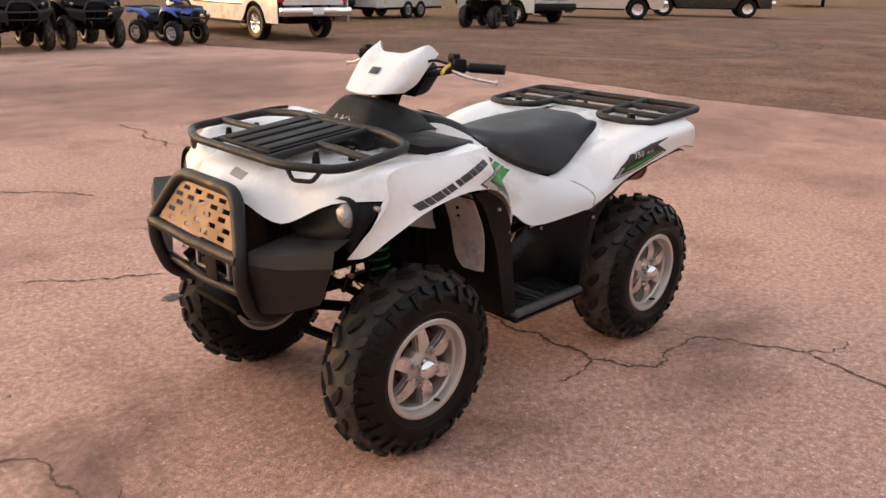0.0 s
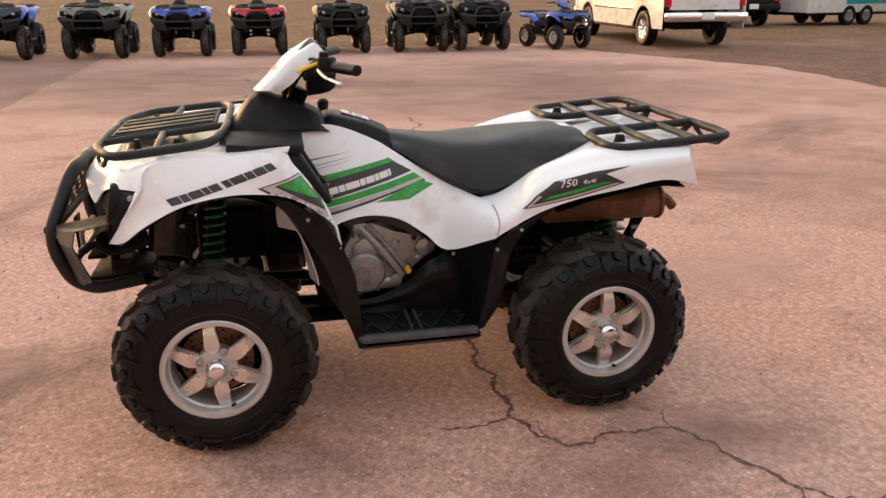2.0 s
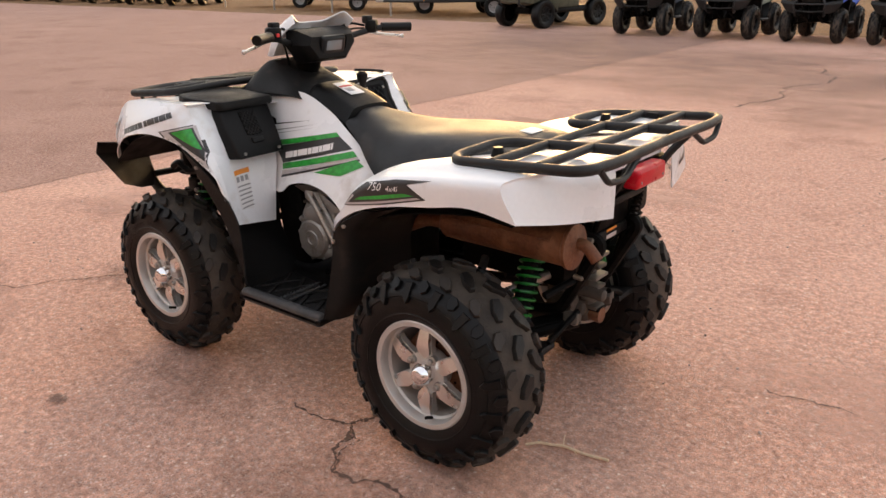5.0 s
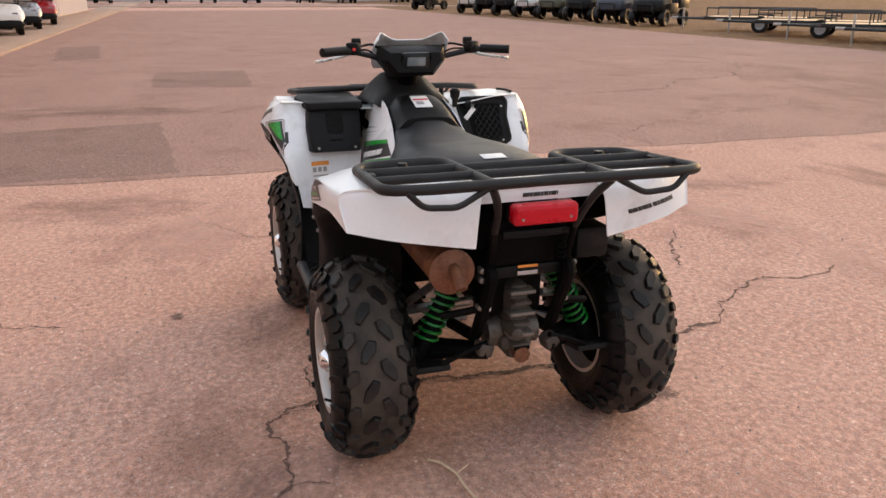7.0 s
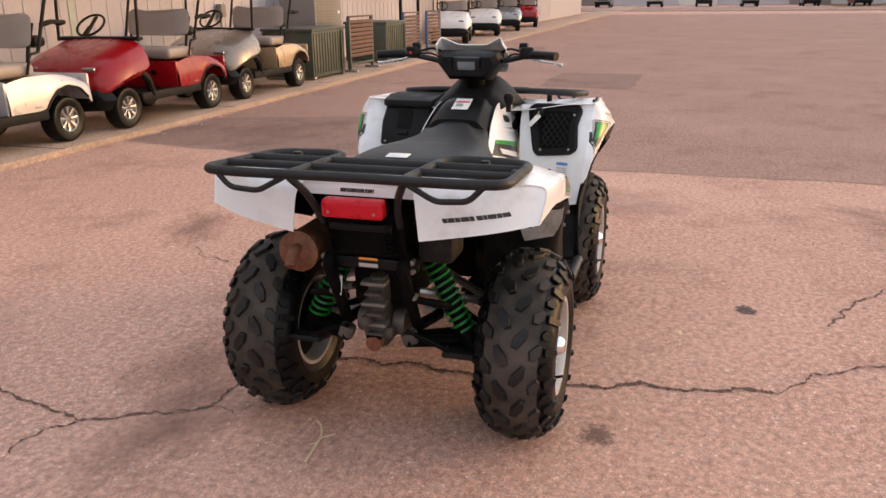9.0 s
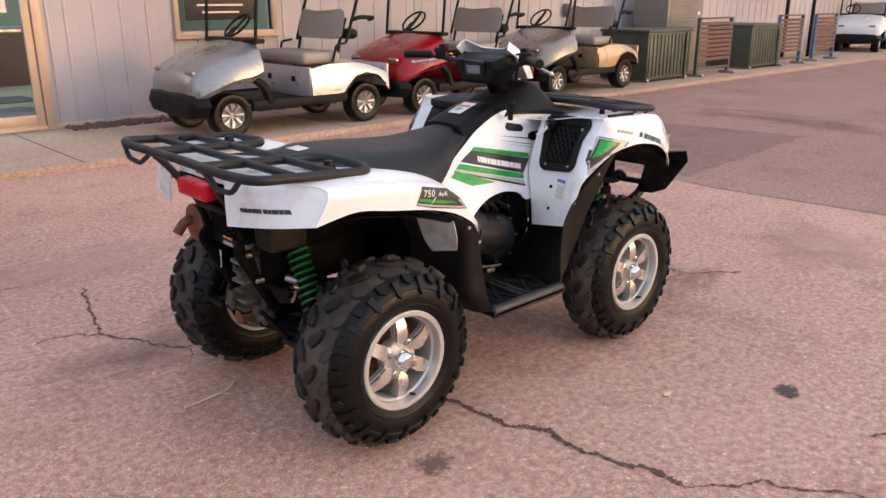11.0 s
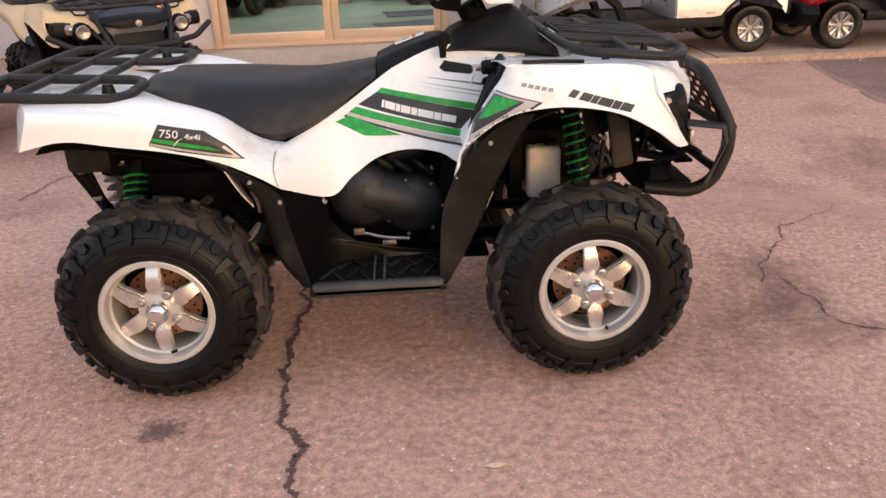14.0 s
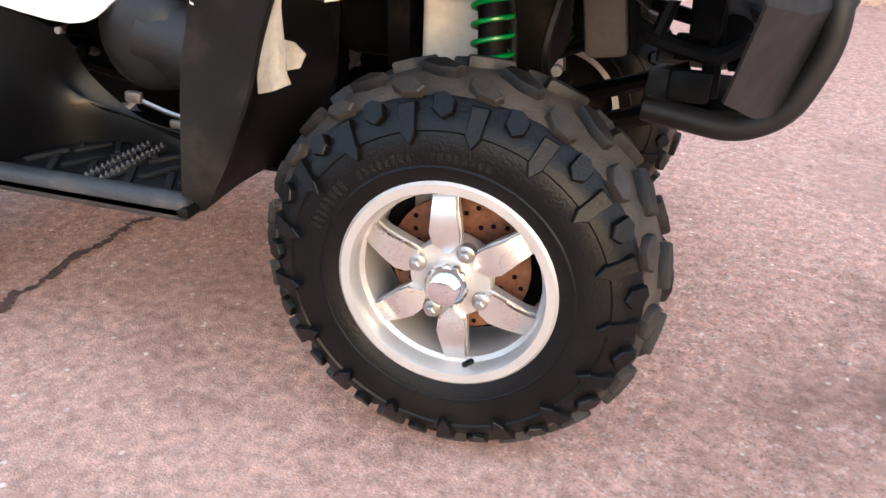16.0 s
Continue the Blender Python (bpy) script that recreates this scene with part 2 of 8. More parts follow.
GREEN_INK = material("green_decal", (0.02, 0.30, 0.035), 0.35, coat=0.2, vary=0.35, scale=40)
BLACK_INK = material("black_decal", (0.030, 0.028, 0.028), 0.35, vary=0.2, scale=30)
SILVER_INK = material("silver_decal", (0.48, 0.44, 0.43), 0.4, metal=0.1, vary=0.1, scale=30)
WHITE_INK = material("white_print", (0.78, 0.76, 0.75), 0.4, vary=0.05)
ORANGE_INK = material("orange_label", (0.80, 0.28, 0.04), 0.5, vary=0.08)
RED_INK = material("red_print", (0.55, 0.05, 0.03), 0.5, vary=0.1)
GREY_INK = material("grey_print", (0.30, 0.29, 0.29), 0.5, vary=0.1)
BLUE_INK = material("blue_print", (0.08, 0.22, 0.55), 0.5, vary=0.1)
RED_LENS = material("red_lens", (0.56, 0.005, 0.018), 0.30, coat=0.1, vary=0.12, scale=30, bump=0.12, bump_scale=120, spec=0.3)
YELLOW = material("yellow_plastic", (0.80, 0.50, 0.03), 0.4, vary=0.08)
RED_PLASTIC = material("red_plastic", (0.60, 0.03, 0.03), 0.4, vary=0.1)
TANK_WHITE = material("translucent_white", (0.60, 0.56, 0.50), 0.45, vary=0.1, scale=15, dirt=(0.35, 0.29, 0.24), dirt_amount=0.3)
TANK_BROWN = material("brown_grey_cover", (0.055, 0.042, 0.033), 0.6, vary=0.3, scale=14, dirt=(0.10, 0.08, 0.06), dirt_amount=0.4, dirt_scale=12)
HOUSING = material("dark_grey_housing", (0.0125, 0.0122, 0.0135), 0.46, vary=0.25, scale=10, bump=0.2, bump_scale=300, dirt=(0.03, 0.025, 0.022), dirt_amount=0.3, dirt_scale=8, spec=0.4)
LAMP_GLASS = material("lamp_reflector", (0.30, 0.265, 0.26), 0.10, metal=0.6, vary=0.2, scale=60, bump=0.6, bump_scale=90)
HEAD_LENS = material("dark_lamp_glass", (0.075, 0.066, 0.065), 0.12, metal=0.3, coat=0.5, vary=0.3, scale=60, bump=0.4, bump_scale=90)
SCREEN = material("grey_screen", (0.17, 0.19, 0.20), 0.12, coat=0.8, vary=0.05)
STRAW = material("dry_straw", (0.72, 0.56, 0.38), 0.7, vary=0.2, scale=30)

SIDING = material("lilac_grey_siding", (0.45, 0.405, 0.43), 0.5, vary=0.06, scale=2.0, bump=0.1, bump_scale=60, dirt=(0.50, 0.43, 0.40), dirt_amount=0.15, dirt_scale=1.5)
TRIM = material("tan_metal_trim", (0.52, 0.38, 0.28), 0.45, metal=0.15, vary=0.08, scale=8)
PANE = glass_material("window_glass")
ROOM = material("showroom_plaster", (0.42, 0.45, 0.38), 0.8, vary=0.1)
ROOM_FLOOR = material("showroom_floor", (0.20, 0.225, 0.17), 0.35, vary=0.1, scale=2)
BEIGE = material("beige_plastic", (0.62, 0.47, 0.28), 0.4, coat=0.15, vary=0.06, scale=4)
NAVY = material("navy_plastic", (0.030, 0.033, 0.050), 0.45, vary=0.15)
BLUE = material("blue_plastic", (0.035, 0.085, 0.42), 0.35, coat=0.2, vary=0.1)
REDB = material("red_body_plastic", (0.52, 0.018, 0.022), 0.35, coat=0.2, vary=0.1)
SAGE = material("sage_plastic", (0.20, 0.20, 0.145), 0.45, vary=0.15)
CAMO = material("camouflage_plastic", (0.34, 0.27, 0.17), 0.55, vary=0.3, scale=14, dirt=(0.08, 0.065, 0.045), dirt_amount=0.7, dirt_scale=9)
OLIVE = material("olive_plastic", (0.085, 0.08, 0.05), 0.55, vary=0.2, scale=9, dirt=(0.04, 0.035, 0.025), dirt_amount=0.5, dirt_scale=9)
RIM_BLACK = material("black_rim", (0.0105, 0.0105, 0.011), 0.35, metal=0.4, vary=0.1)
CART_SILVER = material("silver_paint", (0.30, 0.29, 0.29), 0.3, metal=0.6, coat=0.6, vary=0.05)
CART_WHITE = material("white_paint", (0.72, 0.69, 0.66), 0.3, coat=0.5, vary=0.04, dirt=(0.5, 0.45, 0.4), dirt_amount=0.1)
CART_RED = material("red_paint", (0.27, 0.0035, 0.007), 0.28, coat=0.35, vary=0.08, spec=0.3)
CART_PALE = material("pale_silver_paint", (0.56, 0.535, 0.53), 0.3, metal=0.3, coat=0.4, vary=0.04)
CART_BRONZE = material("grey_bronze_paint", (0.27, 0.225, 0.19), 0.3, metal=0.5, coat=0.4, vary=0.05)
CART_TAN = material("tan_paint", (0.42, 0.28, 0.16), 0.3, metal=0.3, coat=0.5, vary=0.06)
CART_SEAT = material("stone_vinyl", (0.32, 0.265, 0.23), 0.5, vary=0.1, bump=0.2, bump_scale=300)
PAINT_WHITE = material("white_truck_paint", (0.70, 0.66, 0.62), 0.28, coat=0.6, vary=0.04, dirt=(0.40, 0.31, 0.24), dirt_amount=0.25, dirt_scale=2)
PAINT_PINK = material("cream_truck_paint", (0.66, 0.50, 0.42), 0.3, coat=0.5, vary=0.05)
PAINT_DARK = material("dark_truck_paint", (0.006, 0.0055, 0.0055), 0.25, coat=0.6, vary=0.1)
PAINT_ORANGE = material("orange_paint", (0.70, 0.22, 0.04), 0.35, coat=0.3, vary=0.08)
TEAL = material("teal_banner", (0.02, 0.26, 0.27), 0.5, vary=0.06)
DARK_GLASS = material("dark_car_glass", (0.015, 0.016, 0.018), 0.05, coat=0.5, vary=0.05)
WOOD = material("pine_planks", (0.74, 0.54, 0.32), 0.7, vary=0.18, scale=5, bump=0.2, bump_scale=40)
WOOD_BROWN = material("brown_slats", (0.13, 0.065, 0.045), 0.7, vary=0.25, scale=9, bump=0.3, bump_scale=40)
GREEN_BOX = material("green_sheet_metal", (0.060, 0.072, 0.052), 0.55, vary=0.15, scale=4, dirt=(0.14, 0.10, 0.07), dirt_amount=0.3)
GREY_BOX_DARK = material("brown_grey_metal", (0.10, 0.082, 0.068), 0.5, metal=0.3, vary=0.2, scale=14)
GREY_BOX = material("grey_sheet_metal", (0.20, 0.175, 0.155), 0.55, vary=0.1, scale=4)
BLUE_TARP = material("blue_panel", (0.04, 0.11, 0.24), 0.5, vary=0.12)
GRAVEL = material("brown_gravel", (0.13, 0.085, 0.07), 0.9, vary=0.4, scale=20)
ORANGE_LENS = material("amber_lens", (0.85, 0.33, 0.03), 0.2, coat=0.5, vary=0.05)

# ---- mesh tools ----
from mathutils.bvhtree import BVHTree
from mathutils.geometry import tessellate_polygon


def part(name, bm, mat, parent=None, label="", smooth=True, angle=38):
    """Links a bmesh as one mesh object under a thing or a part."""
    me = bpy.data.meshes.new(name)
    bmesh.ops.recalc_face_normals(bm, faces=bm.faces)
    bm.to_mesh(me)
    bm.free()
    if smooth:
        me.shade_smooth()
        me.set_sharp_from_angle(angle=radians(angle))
    for mm in (mat if isinstance(mat, (list, tuple)) else [mat]):
        me.materials.append(mm)
    ob = new(name, me)
    ob.parent = parent
    if label:
        tagged(ob, label)
    return ob


def thing(name, label, category, group="", kind="", at=None):
    """The Empty at the base of a thing."""
    e = new(name)
    e.empty_display_size = 0.1
    tagged(e, label, category, group, kind)
    if at is not None:
        e.matrix_basis = at
    return e


def spline(pts, n):
    """A smooth line through the points, n steps to each span."""
    p = np.array(pts, float)
    if len(p) == 2:
        s = np.linspace(0, 1, n + 1)[:, None]
        return p[0] * (1 - s) + p[1] * s
    t = np.empty_like(p)
    t[1:-1] = (p[2:] - p[:-2]) / 2
    t[0], t[-1] = p[1] - p[0], p[-1] - p[-2]
    out = []
    for i in range(len(p) - 1):
        for k in range(n):
            s = k / n
            a, b = 2 * s ** 3 - 3 * s ** 2 + 1, s ** 3 - 2 * s ** 2 + s
            out.append(a * p[i] + b * t[i] + (1 - a) * p[i + 1] + (s ** 3 - s ** 2) * t[i + 1])
    out.append(p[-1])
    return np.array(out)


def surface(rows, n):
    """A smooth grid through rows of control points."""
    across = [spline(r, n) for r in rows]
    return np.array([spline([a[j] for a in across], n) for j in range(len(across[0]))]).transpose(1, 0, 2)


def mirror(rows):
    return [[(x, -y, z) for x, y, z in r] for r in rows]


def sheet(rows, n=4, thick=0.004, into=None, bm=None):
    """A moulded panel of some thickness through rows of control points. into: a point on its back."""
    g = surface(rows, n)
    bm = bm or bmesh.new()
    nu, nv = g.shape[:2]
    du, dv = np.gradient(g, axis=0), np.gradient(g, axis=1)
    nor = np.cross(du, dv)
    nor /= np.linalg.norm(nor, axis=2, keepdims=True) + 1e-9
    if into is not None and np.sum((np.array(into) - g) * nor) > 0:
        nor = -nor
    top = [[bm.verts.new(g[i, j]) for j in range(nv)] for i in range(nu)]
    low = [[bm.verts.new(g[i, j] - nor[i, j] * thick) for j in range(nv)] for i in range(nu)]
    for i in range(nu - 1):
        for j in range(nv - 1):
            bm.faces.new((top[i][j], top[i + 1][j], top[i + 1][j + 1], top[i][j + 1]))
            bm.faces.new((low[i][j], low[i][j + 1], low[i + 1][j + 1], low[i + 1][j]))
    ring = [(i, 0) for i in range(nu)] + [(nu - 1, j) for j in range(1, nv)] + [(i, nv - 1) for i in range(nu - 2, -1, -1)] + [(0, j) for j in range(nv - 2, 0, -1)]
    for (a, b), (c, d) in zip(ring, ring[1:] + ring[:1]):
        bm.faces.new((top[a][b], low[a][b], low[c][d], top[c][d]))
    bm.normal_update()
    return bm


def loft(sections, n=3, bm=None, closed=True, caps=True, smooth_u=True):
    """A skin over closed cross-sections that have equal numbers of points."""
    s = np.array(sections, float)
    if smooth_u and n > 1:
        s = np.array([spline(s[:, j], n) for j in range(s.shape[1])]).transpose(1, 0, 2)
        k = s.shape[1]
        s = np.array([spline([r[(j - 1) % k] for j in range(k + 3)], n)[n:n * (k + 1)] for r in s])
    bm = bm or bmesh.new()
    v = [[bm.verts.new(p) for p in r] for r in s]
    m = len(v[0])
    for a, b in zip(v, v[1:]):
        for j in range(m if closed else m - 1):
            bm.faces.new((a[j], a[(j + 1) % m], b[(j + 1) % m], b[j]))
    if caps:
        bm.faces.new(v[0])
        bm.faces.new(v[-1])
    return bm


def rounded(pts, r, n=4, closed=False):
    """A polyline with its corners rounded off."""
    p = [Vector(q) for q in pts]
    out, k = [], len(p)
    for i in range(k):
        if not closed and i in (0, k - 1):
            out.append(p[i])
            continue
        a, b, c = p[(i - 1) % k], p[i], p[(i + 1) % k]
        u, w = a - b, c - b
        d = min(r, u.length * 0.45, w.length * 0.45)
        s, e = b + u.normalized() * d, b + w.normalized() * d
        for j in range(n + 1):
            f = j / n
            out.append(s * (1 - f) ** 2 + b * 2 * f * (1 - f) + e * f * f)
    return out


def tube(pts, r, bm=None, seg=10, corner=0.03, closed=False, taper=None):
    """A round bar along a polyline with bent corners."""
    bm = bm or bmesh.new()
    p = rounded(pts, corner, closed=closed) if corner else [Vector(q) for q in pts]
    k = len(p)
    rings, side = [], None
    for i in range(k):
        a = p[(i - 1) % k] if closed or i else p[i]
        b = p[(i + 1) % k] if closed or i < k - 1 else p[i]
        d = (b - a).normalized()
        if side is None:
            side = d.cross(Vector((0.13, 0.29, 0.95)) if abs(d.z) < 0.9 else Vector((1, 0.2, 0))).normalized()
        side = (side - d * side.dot(d)).normalized()
        up = d.cross(side)
        rr = r if taper is None else r * (1 + (taper - 1) * i / (k - 1))
        rings.append([bm.verts.new(p[i] + (side * math.cos(q) + up * math.sin(q)) * rr) for q in (math.tau * j / seg for j in range(seg))])
    pairs = list(zip(rings, rings[1:]))
    if closed:
        best = min(range(seg), key=lambda s: (rings[-1][0].co - rings[0][s].co).length)
        pairs.append((rings[-1], rings[0][best:] + rings[0][:best]))
    for a, b in pairs:
        for j in range(seg):
            bm.faces.new((a[j], a[(j + 1) % seg], b[(j + 1) % seg], b[j]))
    if not closed:
        bm.faces.new(rings[0])
        bm.faces.new(rings[-1])
    return bm


def lathe(profile, seg=32, axis="Y", bm=None, at=(0, 0, 0), closed=True):
    """A turned body: profile of (distance along the axis, radius)."""
    bm = bm or bmesh.new()
    rings = []
    for h, r in profile:
        ring = []
        for j in range(seg):
            q = math.tau * j / seg
            c, s = math.cos(q) * r, math.sin(q) * r
            co = {"X": (h, c, s), "Y": (c, h, s), "Z": (c, s, h)}[axis]
            ring.append(bm.verts.new(Vector(co) + Vector(at)))
        rings.append(ring)
    for a, b in zip(rings, rings[1:]):
        for j in range(seg):
            bm.faces.new((a[j], a[(j + 1) % seg], b[(j + 1) % seg], b[j]))
    if closed:
        bm.faces.new(rings[0])
        bm.faces.new(rings[-1])
    return bm


def box(size, at=(0, 0, 0), bevel=0.0, bm=None, turn=None, seg=2):
    """A block with rounded edges, centred at a point."""
    out = bm or bmesh.new()
    b = bmesh.new()
    bmesh.ops.create_cube(b, size=1)
    bmesh.ops.scale(b, vec=size, verts=b.verts)
    if bevel:
        bmesh.ops.bevel(b, geom=b.edges[:], offset=bevel, segments=seg, profile=0.5, affect="EDGES")
    mat = Matrix.Translation(at) @ (turn.to_4x4() if turn else Matrix())
    bmesh.ops.transform(b, matrix=mat, verts=b.verts)
    join(out, b)
    return out


def join(out, b):
    """Moves all of b into out."""
    table = {v: out.verts.new(v.co) for v in b.verts}
    for f in b.faces:
        out.faces.new([table[v] for v in f.verts])
    b.free()
    return out


def prism(poly, depth, to, bevel=0.0, bm=None):
    """A plate from an outline of (u, v) and a thickness; to(u, v, w) gives the place."""
    out = bm or bmesh.new()
    b = bmesh.new()
    a = [b.verts.new((u, v, 0)) for u, v in poly]
    c = [b.verts.new((u, v, depth)) for u, v in poly]
    b.faces.new(a[::-1])
    b.faces.new(c)
    for i in range(len(a)):
        j = (i + 1) % len(a)
        b.faces.new((a[i], a[j], c[j], c[i]))
    if bevel:
        bmesh.ops.bevel(b, geom=b.edges[:], offset=bevel, segments=2, profile=0.5, affect="EDGES")
    for v in b.verts:
        v.co = to(*v.co)
    return join(out, b)


def transformed(bm, m):
    bmesh.ops.transform(bm, matrix=m, verts=bm.verts)
    return bm


def flipped(bm):
    """Mirrors a bmesh to the other side."""
    for v in bm.verts:
        v.co.y = -v.co.y
    bmesh.ops.reverse_faces(bm, faces=bm.faces)
    return bm


def turned_to(d):
    """The turn that brings z to the direction d."""
    return Vector(d).to_track_quat("Z", "Y").to_matrix()


def rod(a, b, r, bm=None, seg=10):
    return tube([a, b], r, bm, seg, 0)


def laid(polys, bvh, way, lift=0.0015, fine=0.018):
    """A film in outlines of (x, z) or (y, z), cut fine and laid on a surface along the axis way."""
    b = bmesh.new()
    axis, sign = way
    table = {}

    def vert(p):
        key = (round(p[0], 5), round(p[1], 5))
        if key not in table:
            table[key] = b.verts.new((p[0], 0, p[1]) if axis == "Y" else (0, p[0], p[1]))
        return table[key]

    todo = []
    for pl in polys:
        todo += [[tuple(pl[i]) for i in tri] for tri in tessellate_polygon([[Vector((u, v, 0)) for u, v in pl]])]
    while todo:
        tri = todo.pop()
        span = [math.dist(tri[i], tri[(i + 1) % 3]) for i in range(3)]
        i = max(range(3), key=lambda k: span[k])
        if span[i] > fine:
            p, q, r = tri[i], tri[(i + 1) % 3], tri[(i + 2) % 3]
            m = ((p[0] + q[0]) / 2, (p[1] + q[1]) / 2)
            todo += [[p, m, r], [m, q, r]]
            continue
        vs = [vert(p) for p in tri]
        if len(set(vs)) == 3:
            try:
                b.faces.new(vs)
            except ValueError:
                pass
    d = Vector((0, -sign, 0)) if axis == "Y" else Vector((-sign, 0, 0))
    lost = []
    for v in b.verts:
        hit, nor, _, _ = bvh.ray_cast(v.co - d * 3, d)
        if hit is None:
            lost.append(v)
        else:
            v.co = hit + (nor if nor.dot(d) < 0 else -nor) * lift
    bmesh.ops.delete(b, geom=lost, context="VERTS")
    return b


def lettering(body, size):
    """The outlines of readable writing as flat faces, (u, v) lists."""
    cu = bpy.data.curves.new("lettering", "FONT")
    cu.body, cu.size, cu.resolution_u = body, size, 2
    ob = bpy.data.objects.new("lettering", cu)
    scene.collection.objects.link(ob)
    me = bpy.data.meshes.new_from_object(ob.evaluated_get(bpy.context.evaluated_depsgraph_get()))
    polys = [[(me.vertices[i].co.x, me.vertices[i].co.y) for i in p.vertices] for p in me.polygons]
    bpy.data.objects.remove(ob)
    bpy.data.curves.remove(cu)
    bpy.data.meshes.remove(me)
    return polys

# ---- setting ----
def flat(poly, z, bm=None):
    bm = bm or bmesh.new()
    bm.faces.new([bm.verts.new((x, y, z)) for x, y in poly])
    return bm


DIP = (0.65, -0.50)                                         # a shallow hollow in the paving
g = bmesh.new()
for poly in ([(-400, -16), (0.05, -16), (0.05, 400), (-400, 400)], [(1.25, -16), (400, -16), (400, 400), (1.25, 400)], [(0.05, -16), (1.25, -16), (1.25, -1.10), (0.05, -1.10)], [(0.05, 0.10), (1.25, 0.10), (1.25, 400), (0.05, 400)]):
    flat(poly, 0, g)
net = [[g.verts.new((0.05 + 0.05 * i, -1.10 + 0.05 * j, -0.013 * max(0.0, 1 - math.dist((0.05 + 0.05 * i, -1.10 + 0.05 * j), DIP) / 0.58) ** 0.7)) for j in range(25)] for i in range(25)]
for a, b in zip(net, net[1:]):
    for j in range(24):
        g.faces.new((a[j], b[j], b[j + 1], a[j + 1]))
tagged(part("ground", g, ASPHALT, None), "worn pinkish asphalt yard with cracks", "ground", kind="structure")
g = bmesh.new()
xs = [-400, -60, -30, -10, 10, 30, 60, 400]
ys = [(-16, 0.0), (-18, 0.012), (-24, 0.03), (-32, 0.25), (-60, 0.8), (-400, 3)]
vv = [[g.verts.new((x, y, z)) for y, z in ys] for x in xs]
for a, b in zip(vv, vv[1:]):
    for i in range(len(ys) - 1):
        g.faces.new((a[i], a[i + 1], b[i + 1], b[i]))
tagged(part("ground_bank", g, GRASS), "dry tan grass bank behind the parked vehicles", "ground", kind="structure")

# sidewalk slab along the shop
WALK = 0.06
tagged(part("pavement", box((160, 2.25, 0.12), (60, 5.92, 0.0), 0.008), CONCRETE), "pale concrete pavement with a low worn edge", "pavement", kind="structure")

# ---- the quad bike ----
TYRE_CURVE = [(0.0, 0.3060), (0.20, 0.3045), (0.40, 0.2990), (0.58, 0.2895), (0.74, 0.2765), (0.875, 0.2585), (0.965, 0.2370), (1.0, 0.213), (0.97, 0.188), (0.86, 0.163)]
# lugs of one side: outline in steps out from the crown and shares of the pitch, height, material slot
LUG_SHAPES = (
    ("tread_lug", ((0.10, 0.00), (0.32, 0.24), (1.45, 0.52), (1.95, 0.46), (1.75, 0.20), (0.85, -0.06)), 0.0150, 2),
    ("shoulder_lug", ((2.30, 0.68), (2.25, 0.92), (3.25, 1.12), (3.70, 1.04), (3.60, 0.82), (2.95, 0.66)), 0.0140, 2),
    ("shoulder_pad", ((3.75, 0.26), (3.55, 0.40), (4.00, 0.55), (4.80, 0.55), (5.10, 0.41), (4.70, 0.26)), 0.0125, 0),
    ("side_tab", ((4.15, 0.78), (4.10, 1.02), (5.90, 1.02), (6.50, 0.91), (5.90, 0.78)), 0.0120, 0),
)


def tyre_at(a, w, lift=0.0):
    """Axle distance and radius at a steps out from the crown of a round-shouldered tyre, lifted off its surface."""
    s = -1 if a < 0 else 1
    t = min(abs(a), 8.999)
    i = int(t)
    f = t - i
    (u0, r0), (u1, r1) = TYRE_CURVE[i], TYRE_CURVE[i + 1]
    du, dr = (u1 - u0) * w, r1 - r0
    L = math.hypot(du, dr)
    return s * ((u0 + (u1 - u0) * f) * w + lift * -dr / L), r0 + (r1 - r0) * f + lift * du / L


def tyre_mesh(width, full):
    """A low-pressure off-road tyre without its lugs, its axle along y. Slot 1 is the dusty tread."""
    w = width / 2
    steps = []
    for i in range(37 if full else 19):
        a = -9 + i / (2 if full else 1)
        steps.append((a, 0.0035 if 5.0 <= abs(a) <= 5.5 else 0.0))
        if full and a in (-6.0, 5.5):                       # the raised skirt below the shoulder ends in a step
            steps += [(-5.82, 0.0), (-5.74, 0.0035)] if a < 0 else [(5.74, 0.0035), (5.82, 0.0)]
        if full and a in (-8.0, 7.5):                       # thin rings on the sidewall
            steps += [(k * (-1 if a < 0 else 1), h) for k, h in ((7.9, 0), (7.82, 0.002), (7.74, 0))][::1 if a < 0 else -1]
    bm = lathe([tyre_at(a, w, h) for a, h in steps], 72 if full else 28, "Y", closed=False)
    for f in bm.faces:
        if math.hypot(f.calc_center_median().x, f.calc_center_median().z) > 0.283:
            f.material_index = 1
    return bm


def lug_mesh(width, corners, lift, slot, step, side, turn=0.0, bm=None):
    """One rubber block on the tyre, with chamfered sides; side 1 or -1 from the crown, turned round the axle."""
    bm = bm or bmesh.new()
    w = width / 2
    cu, cq = sum(c[0] for c in corners) / len(corners), sum(c[1] for c in corners) / len(corners)
    rings = []
    for k, up in ((1.05, -0.003), (1.0, lift * 0.82), (0.90, lift)):
        ring = []
        for u, q in corners:
            h, r = tyre_at(side * (cu + (u - cu) * k), w, up)
            b = (cq + (q - cq) * k) * step + turn
            ring.append(bm.verts.new((r * math.cos(b), h, r * math.sin(b))))
        rings.append(ring)
    m = len(corners)
    for lo, hi in zip(rings, rings[1:]):
        for j in range(m):
            bm.faces.new((lo[j], lo[(j + 1) % m], hi[(j + 1) % m], hi[j])).material_index = slot
    bm.faces.new(rings[-1]).material_index = slot
    return bm


